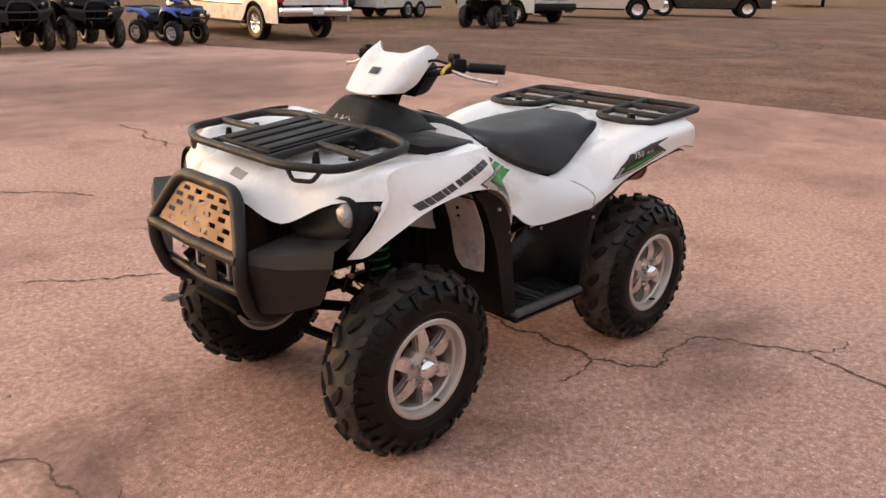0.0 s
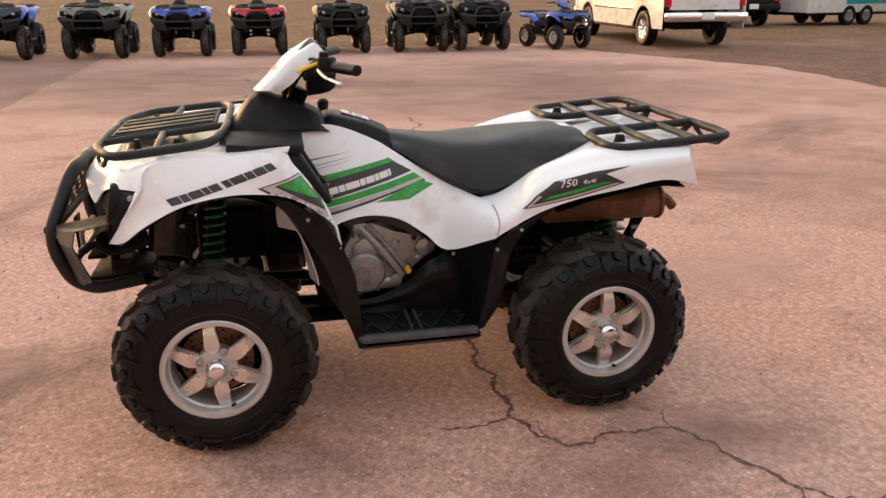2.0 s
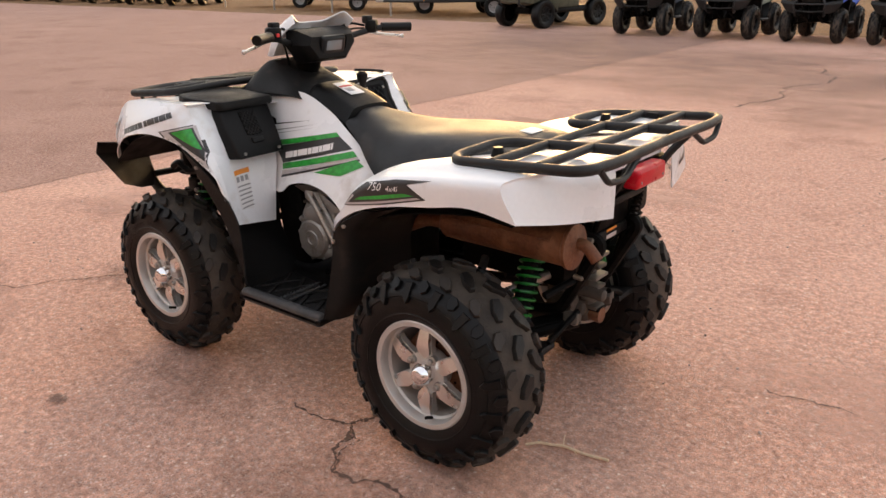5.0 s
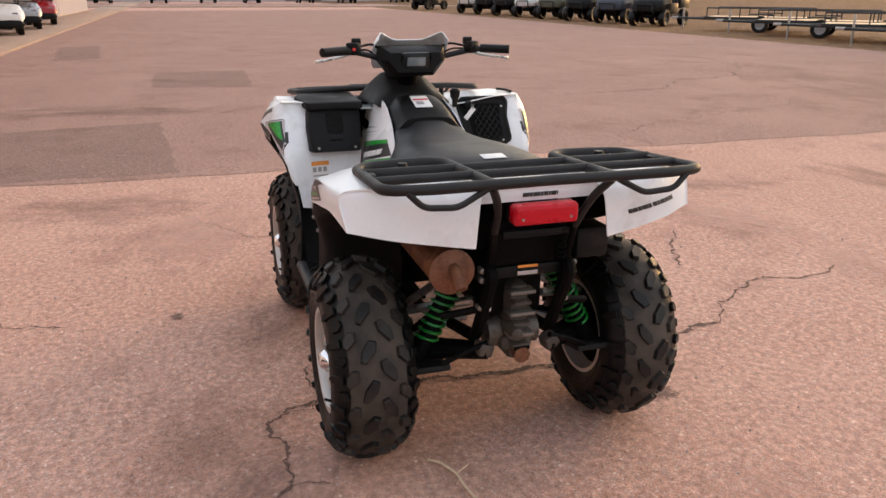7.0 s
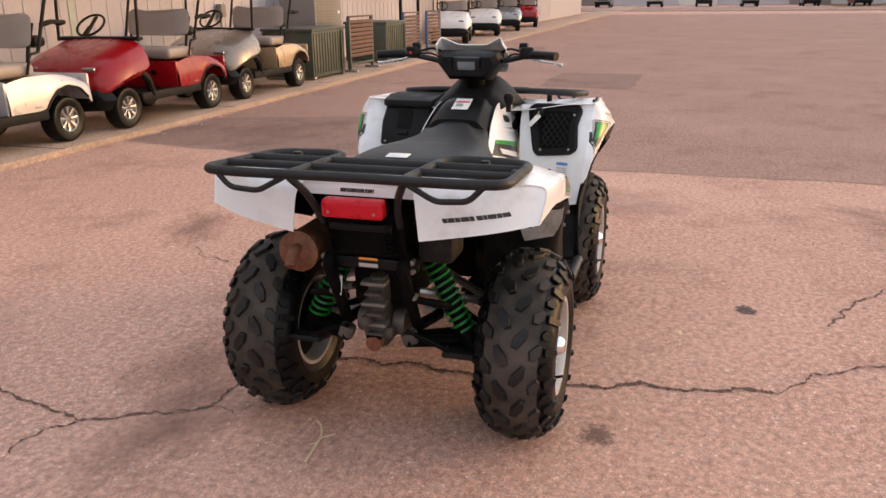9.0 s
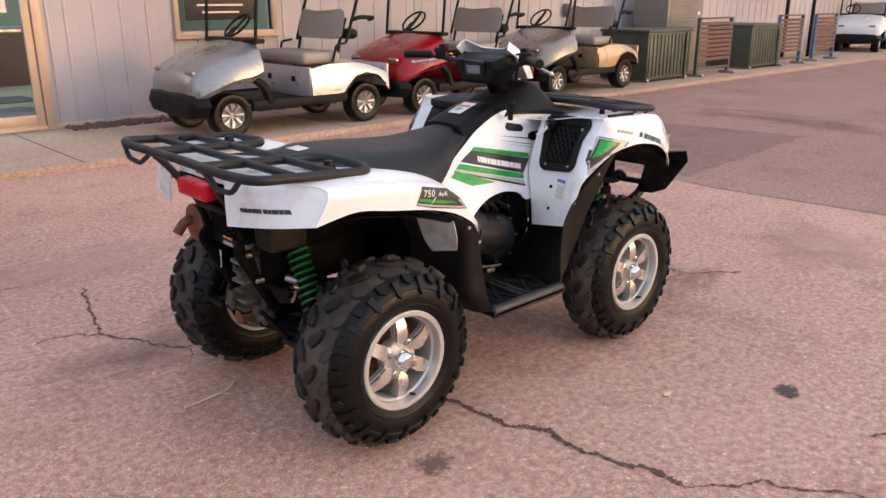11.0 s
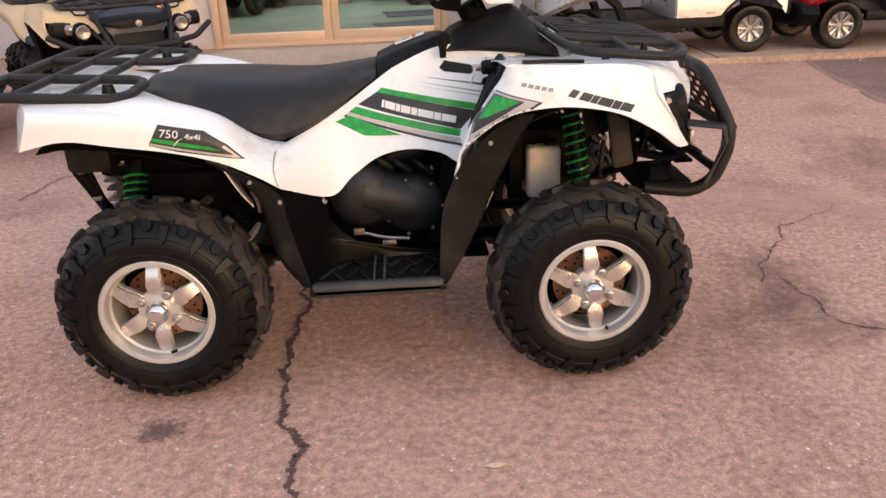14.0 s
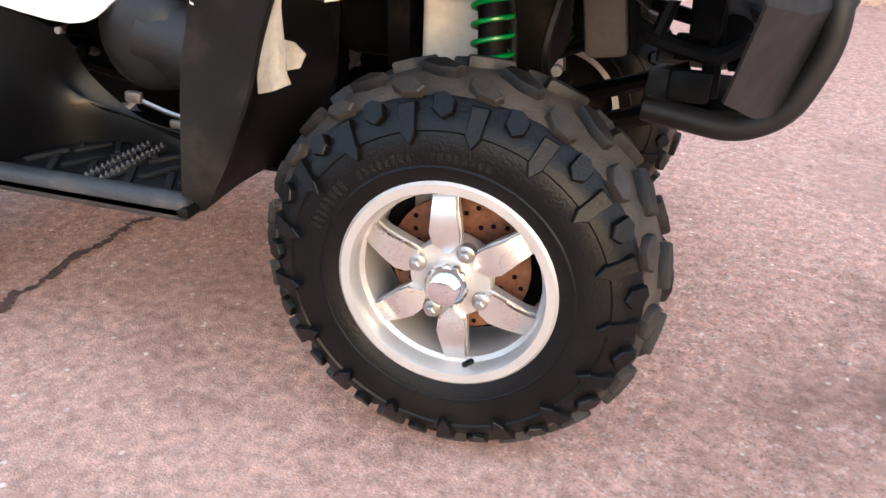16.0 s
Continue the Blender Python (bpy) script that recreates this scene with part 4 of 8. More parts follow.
    # wheels
    for s in both:
        wheel(Q, (0.647, s * 0.454, 0.310 if s > 0 and full else 0.302 if full else 0.315), s, 0.205, full or bool(pal.get("fine")), pal, PROTOS, 6)
        wheel(Q, (-0.647, s * 0.439, 0.311 if s > 0 and full else 0.3145), s, 0.252, full or bool(pal.get("fine")), pal, PROTOS)
    racks(Q, full)
    underbody(Q, full)
    flaps(Q, full)
    if pal.get("bars"):
        open_bars(Q)
    else:
        bumper(Q, full, pal)
    if full:
        extras(Q, keep)
    else:
        for s in both:
            lamp = lathe([(0, 0.034), (0.02, 0.036), (0.028, 0.028), (0.032, 0)], 14, "X", closed=False)
            part("headlight", transformed(lamp, Matrix.Translation((0.915, s * 0.40, 0.835)) @ Matrix.Rotation(radians(s * 22), 4, "Z")), LAMP_GLASS, Q)
            part("headlight_pocket", box((0.16, 0.22, 0.10), (0.85, s * 0.40, 0.835), 0.03), BLACK, Q)
        part("grille", box((0.10, 0.34, 0.16), (0.965, 0, 0.80), 0.03), BLACK, Q)
    return Q


def racks(Q, full):
    sg = 10 if full else 6
    z = 0.972
    loop = [(0.605, 0.412, 0.992), (0.885, 0.432, 0.966), (0.962, 0.265, 0.962), (0.962, -0.265, 0.962), (0.885, -0.432, 0.966), (0.605, -0.412, 0.992), (0.570, -0.25, 1.006), (0.570, 0.25, 1.006)]
    fr = part("front_rack", tube(loop, 0.0135, seg=sg, corner=0.06, closed=True), POWDER, Q, "black steel tube carrier")
    for s in (1, -1):
        part("rack_bar", tube([(0.962, s * 0.165, 0.962), (0.575, s * 0.165, 1.004)], 0.0115, seg=sg, corner=0), POWDER, fr)
        part("rack_bar", tube([(0.770, s * 0.165, 0.984), (0.765, s * 0.420, 0.978)], 0.0115, seg=sg, corner=0), POWDER, fr)
        part("tie_loop", tube([(0.908, s * 0.375, 0.962), (0.926, s * 0.350, 0.925), (0.950, s * 0.290, 0.922), (0.955, s * 0.265, 0.960)], 0.007, seg=6, corner=0.012), POWDER, fr)
        for x, y in ((0.72, 0.27), (0.84, 0.25)):
            part("rack_foot", lathe([(0.935, 0.013), (0.965, 0.012), (0.985, 0.008)], 10, "Z", at=(x, s * y, 0)), BLACK, fr)
    # solid deck in the middle of the front carrier, with ribs
    deck = box((0.335, 0.30, 0.012), (0.770, 0, 0.990), 0.004, turn=Euler((0, radians(5.8), 0)).to_matrix())
    for y in (-0.11, -0.04, 0.04, 0.11):
        box((0.31, 0.045, 0.008), (0.770, y, 0.997), 0.003, deck, turn=Euler((0, radians(5.8), 0)).to_matrix())
    part("rack_deck", deck, BLACK_DUSTY, fr, "ribbed black plastic deck")
    # rear carrier
    zf, zr = 0.924, 0.951
    left = tube([(-1.090, 0.0, zr), (-1.098, 0.33, zr), (-1.080, 0.452, zr), (-0.700, 0.442, zf), (-0.664, 0.395, zf), (-0.664, 0.225, zf + 0.004), (-0.705, 0.170, zf + 0.006), (-1.090, 0.170, zr)], 0.0145, seg=sg, corner=0.05)
    rr = part("rear_rack", left, POWDER, Q, "black steel tube carrier")
    right = tube([(-1.090, 0.0, zr), (-1.098, -0.33, zr), (-1.080, -0.452, zr), (-0.700, -0.442, zf), (-0.664, -0.395, zf), (-0.664, -0.225, zf + 0.004), (-0.705, -0.170, zf + 0.006), (-1.090, -0.170, zr)], 0.0145, seg=sg, corner=0.05)
    part("rack_rail", right, POWDER, rr)
    for x in (-0.815, -0.955):
        zz = zf + (zr - zf) * (-0.68 - x) / 0.41
        part("rack_bar", tube([(x, 0.445, zz + 0.004), (x, -0.445, zz + 0.004)], 0.0125, seg=sg, corner=0), POWDER, rr)
    for s in (1, -1):
        part("tie_loop", tube([(-1.096, s * 0.395, zr - 0.005), (-1.100, s * 0.355, 0.906), (-1.100, s * 0.265, 0.900), (-1.096, s * 0.185, 0.942)], 0.0085, seg=8, corner=0.02), POWDER, rr)
        part("rack_strut", tube([(-1.088, s * 0.170, zr - 0.01), (-1.052, s * 0.142, 0.895), (-1.026, s * 0.128, 0.850), (-0.985, s * 0.120, 0.790)], 0.0115, seg=8, corner=0.03), POWDER, rr)
        part("rack_stay", tube([(-0.985, s * 0.120, 0.795), (-0.940, s * 0.118, 0.66), (-0.905, s * 0.115, 0.53)], 0.0105, seg=8, corner=0.03), DARK, rr)
        part("rack_foot", lathe([(0.885, 0.024), (0.915, 0.022), (0.945, 0.014)], 12, "Z", at=(-0.745, s * 0.315, 0)), BLACK, rr)
        part("rack_foot", box((0.04, 0.02, 0.04), (-0.86, s * 0.43, 0.925), 0.004), BLACK, rr)


def underbody(Q, full):
    """Frame, engine, gearbox, arms, springs and silencer."""
    # plain blocks fill the inside of the body with the near-black colour
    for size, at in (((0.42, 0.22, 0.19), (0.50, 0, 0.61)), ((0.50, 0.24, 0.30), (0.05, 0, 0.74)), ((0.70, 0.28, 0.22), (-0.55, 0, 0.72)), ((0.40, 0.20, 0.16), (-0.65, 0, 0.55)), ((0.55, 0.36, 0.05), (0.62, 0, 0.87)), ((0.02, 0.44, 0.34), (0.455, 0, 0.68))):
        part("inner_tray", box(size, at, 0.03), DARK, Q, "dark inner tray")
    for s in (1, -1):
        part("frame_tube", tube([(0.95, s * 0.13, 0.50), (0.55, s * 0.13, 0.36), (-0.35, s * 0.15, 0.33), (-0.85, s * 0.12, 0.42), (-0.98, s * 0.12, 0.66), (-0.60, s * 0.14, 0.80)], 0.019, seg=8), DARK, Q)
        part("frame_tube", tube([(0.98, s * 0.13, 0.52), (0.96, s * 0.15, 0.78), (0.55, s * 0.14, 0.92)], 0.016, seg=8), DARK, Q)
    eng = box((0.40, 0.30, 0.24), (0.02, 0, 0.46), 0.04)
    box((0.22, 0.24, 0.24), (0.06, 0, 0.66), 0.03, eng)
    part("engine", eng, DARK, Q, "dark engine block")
    if not full:
        for s in (1, -1):
            for x in (0.6, -0.72):
                part("spring", coil((x, s * 0.33, 0.40), (x, s * 0.20, 0.74), 0.032, 6, 0.008, seg=4), BLACK, Q)
                part("arm", tube([(x, s * 0.10, 0.40), (x, s * 0.38, 0.32)], 0.02, seg=6, corner=0), DARK, Q)
        return
    for s in (1, -1):
        f = (lambda r: r) if s > 0 else mirror
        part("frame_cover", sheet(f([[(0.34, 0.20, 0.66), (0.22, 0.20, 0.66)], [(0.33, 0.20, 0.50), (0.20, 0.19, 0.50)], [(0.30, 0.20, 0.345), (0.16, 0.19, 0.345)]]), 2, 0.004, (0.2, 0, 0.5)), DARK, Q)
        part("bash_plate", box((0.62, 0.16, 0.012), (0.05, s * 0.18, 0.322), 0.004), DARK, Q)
    # left engine covers, light cast metal
    cov = lathe([(0.12, 0.080), (0.204, 0.079), (0.214, 0.076), (0.222, 0.066), (0.222, 0.036), (0.226, 0.033), (0.226, 0.018), (0.222, 0.015), (0.222, 0.0)], 36, "Y", at=(0.143, 0, 0.468), closed=False)
    for i in range(8):
        q = math.tau * i / 8 + 0.2
        part("bolt", lathe([(0.18, 0.009), (0.210, 0.008), (0.213, 0.005)], 8, "Y", at=(0.143 + 0.079 * math.cos(q), 0, 0.468 + 0.079 * math.sin(q))), ALLOY_DULL, Q)
    part("engine_cover", cov, ALLOY_DULL, Q, "cast alloy engine cover")
    case = [(0.205, 0.445), (0.228, 0.500), (0.212, 0.560), (0.165, 0.640), (0.105, 0.660), (0.035, 0.600), (-0.045, 0.592), (-0.112, 0.580), (-0.118, 0.530), (-0.030, 0.490), (0.005, 0.430), (0.08, 0.398), (0.16, 0.398)]
    part("crankcase", prism(case, 0.075, lambda u, v, w: Vector((u, 0.125 + w, v)), 0.012), ALLOY_DULL, Q, "dusty cast alloy crankcase")
    lobe = [(0.190, 0.520), (0.178, 0.578), (0.128, 0.606), (0.088, 0.576), (0.100, 0.520)]
    part("case_lobe", prism(lobe, 0.020, lambda u, v, w: Vector((u, 0.196 + w, v)), 0.008), ALLOY_DULL, Q)
    for u, v in ((0.062, 0.545), (0.205, 0.535), (0.03, 0.575), (-0.05, 0.512), (0.015, 0.505)):
        part("case_boss", lathe([(0.19, 0.012), (0.212, 0.011), (0.214, 0.007), (0.214, 0.0)], 10, "Y", at=(u, 0, v), closed=False), ALLOY_DULL, Q)
    for i in range(5):
        part("cooling_fin", box((0.012, 0.05, 0.085), (0.005 - 0.020 * i, 0.165, 0.640 - 0.006 * i), 0.003, turn=Euler((0, radians(38), 0)).to_matrix()), CAST_DARK, Q)
    part("hose", tube([(-0.02, 0.19, 0.66), (-0.06, 0.215, 0.62), (-0.03, 0.22, 0.585)], 0.009, seg=8), BLACK, Q)
    beam = tube([(0.158, 0.205, 0.640), (0.105, 0.212, 0.580), (0.055, 0.216, 0.515), (0.008, 0.214, 0.450)], 0.013, seg=8)
    tube([(0.135, 0.200, 0.655), (0.080, 0.208, 0.592), (0.030, 0.210, 0.525), (-0.012, 0.208, 0.465)], 0.009, beam, 6)
    box((0.05, 0.05, 0.05), (0.155, 0.19, 0.636), 0.014, beam)
    part("case_rib", beam, ALLOY_DULL, Q)
    low = box((0.13, 0.06, 0.05), (0.075, 0.185, 0.425), 0.016)
    lathe([(0.18, 0.022), (0.222, 0.020), (0.224, 0.0)], 12, "Y", low, at=(0.030, 0, 0.440), closed=False)
    part("case_foot", low, ALLOY_DULL, Q)
    gen = lathe([(0.12, 0.036), (0.205, 0.034), (0.214, 0.030), (0.216, 0.020), (0.220, 0.014), (0.220, 0)], 24, "Y", at=(-0.075, 0, 0.552), closed=False)
    part("starter_cover", gen, ALLOY_DULL, Q)
    part("side_case", box((0.16, 0.08, 0.10), (0.02, 0.155, 0.53), 0.03), CAST_DARK, Q)
    part("cylinder", box((0.13, 0.16, 0.20), (0.11, 0.09, 0.62), 0.02, turn=Euler((0, radians(38), 0)).to_matrix()), CAST_DARK, Q)
    part("heat_plate", sheet([[(0.20, 0.235, 0.668), (0.10, 0.238, 0.682), (0.0, 0.24, 0.655), (-0.05, 0.25, 0.61)], [(0.19, 0.205, 0.64), (0.10, 0.21, 0.652), (0.01, 0.21, 0.628), (-0.04, 0.22, 0.590)]], 3, 0.003, (0.05, 0.1, 0.6)), GREY_BOX_DARK, Q, "grey-brown heat plate")
    cap = lathe([(0.205, 0.011), (0.236, 0.011), (0.238, 0)], 10, "Y", at=(-0.010, 0, 0.474), closed=False)
    box((0.010, 0.014, 0.030), (-0.008, 0.240, 0.480), 0.003, cap)
    part("oil_cap", cap, YELLOW, Q, "yellow oil filler cap")
    hose = tube([(0.16, 0.20, 0.66), (0.05, 0.22, 0.68), (-0.06, 0.21, 0.64), (-0.10, 0.20, 0.56)], 0.014, seg=8)
    part("hose", hose, BLACK, Q)
    rng = random.Random(4)
    for i in range(26):                                          # small bolts and clamps round the engine
        s = 1 if i < 14 else -1
        p = (rng.uniform(-0.06, 0.20), s * 0.205, rng.uniform(0.47, 0.64))
        part("bolt", lathe([(-0.02, 0.006), (0.008, 0.006), (0.010, 0.004)], 6, "Y", at=p), CAST_DARK, Q)
    # right belt housing, dark rounded drums
    cvt = lathe([(-0.14, 0.102), (-0.200, 0.101), (-0.230, 0.094), (-0.252, 0.076), (-0.263, 0.045), (-0.266, 0.0)], 36, "Y", at=(0.12, 0, 0.495), closed=False)
    part("belt_housing", cvt, HOUSING, Q, "black rounded belt housing")
    drum = lathe([(-0.14, 0.110), (-0.205, 0.109), (-0.240, 0.101), (-0.264, 0.080), (-0.276, 0.048), (-0.279, 0.0)], 36, "Y", at=(-0.042, 0, 0.540), closed=False)
    part("belt_drum", drum, HOUSING, Q)
    web = tube([(-0.042, -0.200, 0.548), (0.12, -0.192, 0.500)], 0.085, seg=24, corner=0)
    part("case_web", web, HOUSING, Q)
    for k, (x, z) in enumerate(((0.02, 0.655), (0.08, 0.640), (0.15, 0.630))):
        part("hose", tube([(x - 0.03, -0.20, z + 0.02), (x, -0.235, z), (x + 0.035, -0.22, z - 0.03)], 0.014 - 0.003 * k, seg=8), BLACK, Q)
    for i in range(7):
        q = math.tau * i / 7
        part("bolt", lathe([(-0.235, 0.006), (-0.246, 0.006), (-0.247, 0.004)], 6, "Y", at=(0.12 + 0.094 * math.cos(q), 0, 0.495 + 0.094 * math.sin(q))), CAST_DARK, Q)
    part("shift_rod", tube([(0.10, -0.262, 0.395), (0.02, -0.268, 0.405), (-0.06, -0.27, 0.43)], 0.005, seg=6), STEEL, Q)
    part("rod_end", box((0.035, 0.014, 0.022), (-0.06, -0.272, 0.432), 0.004), CAST_MID, Q)
    part("clip", box((0.045, 0.012, 0.018), (0.035, -0.270, 0.388), 0.004), CAST_MID, Q)
    part("air_duct", tube([(0.0, -0.17, 0.60), (0.06, -0.19, 0.66), (0.16, -0.18, 0.68)], 0.035, seg=12), BLACK, Q)
    for s in (1, -1):
        # rear: spring, damper, arms, hub carrier, shaft
        lo, hi = Vector((-0.782, s * 0.272, 0.372)), Vector((-0.774, s * 0.135, 0.650))
        part("rear_spring", coil(lo + (hi - lo) * 0.10, hi - (hi - lo) * 0.06, 0.0345, 11.0, 0.0047, seg=8), GREEN, Q, "bright green coil spring")
        d = rod(lo, hi, 0.027)
        rod(lo - (hi - lo) * 0.12, lo + (hi - lo) * 0.12, 0.033, d)
        rod(hi - (hi - lo) * 0.10, hi + (hi - lo) * 0.05, 0.035, d)
        part("damper", d, DARK, Q)
        part("damper_bolt", lathe([(-0.03, 0.009), (0.03, 0.009), (0.034, 0.006)], 8, "X", at=hi + Vector((-0.03, 0, 0.012))), STEEL, Q)
        arm = tube([(-0.50, s * 0.10, 0.385), (-0.70, s * 0.36, 0.335), (-0.90, s * 0.10, 0.385)], 0.018, seg=8)
        prism([(-0.90, 0.10), (-0.70, 0.36), (-0.62, 0.36), (-0.84, 0.10)], 0.018, lambda u, v, w, s=s: Vector((u, s * v, 0.352 + w + (0.36 - v) * 0.12)), 0.004, arm)
        part("lower_arm", arm, DARK, Q)
        part("upper_arm", tube([(-0.56, s * 0.11, 0.52), (-0.66, s * 0.33, 0.45), (-0.80, s * 0.11, 0.52)], 0.014, seg=8), STEEL, Q)
        part("hub_carrier", tube([(-0.6425, s * 0.35, 0.46), (-0.6425, s * 0.36, 0.31), (-0.70, s * 0.35, 0.27)], 0.028, seg=8), DARK, Q)
        part("drive_shaft", tube([(-0.6425, s * 0.08, 0.40), (-0.6425, s * 0.36, 0.325)], 0.013, seg=8, corner=0), STEEL, Q)
        part("skid_plate", box((0.14, 0.12, 0.02), (-0.82, s * 0.27, 0.335), 0.006, turn=Euler((0, 0.2, 0)).to_matrix()), BLACK_DUSTY, Q)
        # front
        lo, hi = Vector((0.655, s * 0.335, 0.46)), Vector((0.615, s * 0.250, 0.850))
        part("front_spring", coil(lo + (hi - lo) * 0.10, hi - (hi - lo) * 0.12, 0.0315, 11, 0.0042, seg=8), GREEN, Q, "bright green coil spring")
        d = rod(lo, hi, 0.024)
        part("damper", d, DARK, Q)
        part("lower_arm", tube([(0.82, s * 0.11, 0.36), (0.655, s * 0.38, 0.285), (0.48, s * 0.11, 0.36)], 0.016, seg=8), DARK, Q)
        part("upper_arm", tube([(0.74, s * 0.15, 0.53), (0.640, s * 0.36, 0.45), (0.52, s * 0.15, 0.53)], 0.014, seg=8), DARK, Q)
        part("knuckle", tube([(0.640, s * 0.37, 0.46), (0.650, s * 0.385, 0.33), (0.650, s * 0.39, 0.26)], 0.026, seg=8), STEEL, Q)
        boot = [(0.0, 0.018)]
        for i in range(6):
            boot += [(0.012 + 0.02 * i, 0.040 - 0.003 * i), (0.022 + 0.02 * i, 0.030 - 0.003 * i)]
        b = lathe(boot, 16, "Y", at=(0, 0, 0))
        part("shaft_boot", transformed(b, Matrix.Translation((0.645, s * 0.14, 0.36)) @ Matrix.Rotation(0 if s > 0 else math.pi, 4, "Z")), RUST, Q, "rust-brown shaft boot")
        part("drive_shaft", tube([(0.645, s * 0.12, 0.36), (0.645, s * 0.40, 0.318)], 0.012, seg=8, corner=0), STEEL, Q)
        part("tie_rod", tube([(0.56, s * 0.06, 0.44), (0.57, s * 0.36, 0.36)], 0.009, seg=6, corner=0), STEEL, Q)
        part("brake_hose", tube([(0.62, s * 0.33, 0.40), (0.68, s * 0.31, 0.52), (0.66, s * 0.25, 0.66), (0.58, s * 0.20, 0.80)], 0.006, seg=6), BLACK, Q)
        part("caliper", box((0.05, 0.045, 0.09), (0.58, s * 0.40, 0.37), 0.01), ALLOY_DULL, Q)
    # final drive
    fdr = part("final_drive", box((0.16, 0.066, 0.25), (-0.82, 0, 0.47), 0.025), TANK_BROWN, Q, "grimy grey-brown cast final drive")
    for i in range(6):
        part("case_flange", box((0.05, 0.056 + 0.026 * (i % 2), 0.013), (-0.900, 0, 0.405 + 0.034 * i), 0.005), CAST_MID if i % 2 else TANK_BROWN, fdr)
    part("case_boss", lathe([(-0.045, 0.010), (-0.04, 0.018), (0.05, 0.020)], 14, "X", at=(-0.905, 0.024, 0.455)), TANK_BROWN, fdr)
    part("case_foot", box((0.10, 0.105, 0.05), (-0.84, 0, 0.40), 0.018), TANK_BROWN, fdr)
    for s in (1, -1):
        part("drive_flange", lathe([(0.03, 0.05), (0.07, 0.045), (0.075, 0.03)], 16, "Y", at=(-0.82, s * 0.06 - 0.05, 0.42)), CAST_DARK, Q)
        fn = (lambda r: r) if s > 0 else mirror
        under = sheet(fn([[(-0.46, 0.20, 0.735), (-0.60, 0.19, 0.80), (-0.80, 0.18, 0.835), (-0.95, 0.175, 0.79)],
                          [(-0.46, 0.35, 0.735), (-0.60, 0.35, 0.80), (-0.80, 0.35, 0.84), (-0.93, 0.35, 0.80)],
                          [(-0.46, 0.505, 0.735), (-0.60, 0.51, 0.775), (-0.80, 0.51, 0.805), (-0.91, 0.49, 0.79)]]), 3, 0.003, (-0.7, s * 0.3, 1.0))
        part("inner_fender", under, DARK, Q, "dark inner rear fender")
        # dark sheet added below the hood: its colour stands for shade in the arch
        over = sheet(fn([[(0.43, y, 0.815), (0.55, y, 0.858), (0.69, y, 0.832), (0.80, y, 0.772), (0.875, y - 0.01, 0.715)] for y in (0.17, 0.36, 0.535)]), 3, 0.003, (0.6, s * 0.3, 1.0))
        part("inner_fender", over, DARK, Q, "dark lining added as shade under the front fender")
    for s in (1, -1):
        part("link_bracket", box((0.05, 0.050, 0.042), (-0.885, s * 0.108, 0.395), 0.010, turn=Euler((s * 0.35, 0, 0.2)).to_matrix()), TANK_BROWN, Q)
        part("stabiliser_link", tube([(-0.900, s * 0.100, 0.420), (-0.895, s * 0.165, 0.398), (-0.880, s * 0.235, 0.360)], 0.009, seg=8), DARK, Q)
        part("cross_bar", tube([(-0.905, s * 0.115, 0.535), (-0.860, s * 0.235, 0.505)], 0.012, seg=8, corner=0), DARK, Q)
    part("drain_plug", lathe([(-0.05, 0.026), (0.02, 0.022), (0.022, 0)], 10, "X", at=(-0.88, 0, 0.378)), RUST, Q, "rusty drain plug")
    part("rear_crossmember", box((0.03, 0.31, 0.035), (-0.928, 0, 0.652), 0.005), BLACK, Q)
    part("lamp_bracket", box((0.025, 0.20, 0.022), (-0.985, 0, 0.78), 0.004), BLACK, Q)
    part("tool_tray", box((0.02, 0.24, 0.14), (-0.93, 0, 0.74), 0.01), DARK, Q)
    for y, z in ((0.142, 0.668), (-0.142, 0.668), (0.142, 0.640), (-0.142, 0.640), (0.135, 0.545), (-0.135, 0.545)):
        part("bolt", lathe([(-0.010, 0.004), (-0.007, 0.009), (0.02, 0.009)], 8, "X", at=(-0.950 if z > 0.6 else -0.920, y, z)), CAST_MID, Q)
    part("hitch", box((0.06, 0.05, 0.012), (-0.90, 0, 0.40), 0.003), DARK, Q)
    # silencer
    ex = lathe([(-0.500, 0.0), (-0.500, 0.040), (-0.515, 0.056), (-0.90, 0.060), (-0.935, 0.060), (-0.940, 0.066), (-0.950, 0.066), (-0.955, 0.050), (-0.965, 0.0)], 24, "X", closed=False)
    part("silencer", transformed(ex, Matrix.Translation((0, 0.230, 0.674))), RUST, Q, "rusty brown silencer can")
    part("tail_pipe", tube([(-0.955, 0.228, 0.686), (-0.985, 0.228, 0.684), (-1.018, 0.226, 0.646)], 0.018, seg=12, corner=0.02), RUST, Q)
    part("exhaust_pipe", tube([(-0.50, 0.232, 0.664), (-0.40, 0.21, 0.65), (-0.25, 0.17, 0.58), (-0.10, 0.16, 0.60)], 0.024, seg=10), RUST, Q)
    hs = sheet([[(-0.56, 0.288, 0.700), (-0.56, 0.268, 0.722), (-0.56, 0.22, 0.734)], [(-0.90, 0.288, 0.700), (-0.90, 0.268, 0.722), (-0.90, 0.22, 0.734)]], 3, 0.002, (-.7, .23, .66))
    part("heat_shield", hs, RUST, Q)
    # battery and fluid boxes
    part("coolant_tank", box((0.112, 0.080, 0.170), (0.548, -0.172, 0.576), 0.016, seg=3), TANK_WHITE, Q, "stained translucent white tank")
    part("tank_cap", lathe([(0.672, 0.020), (0.690, 0.020), (0.694, 0.016), (0.694, 0.0)], 16, "Z", at=(0.575, -0.172, -0.016), closed=False), BLACK, Q)
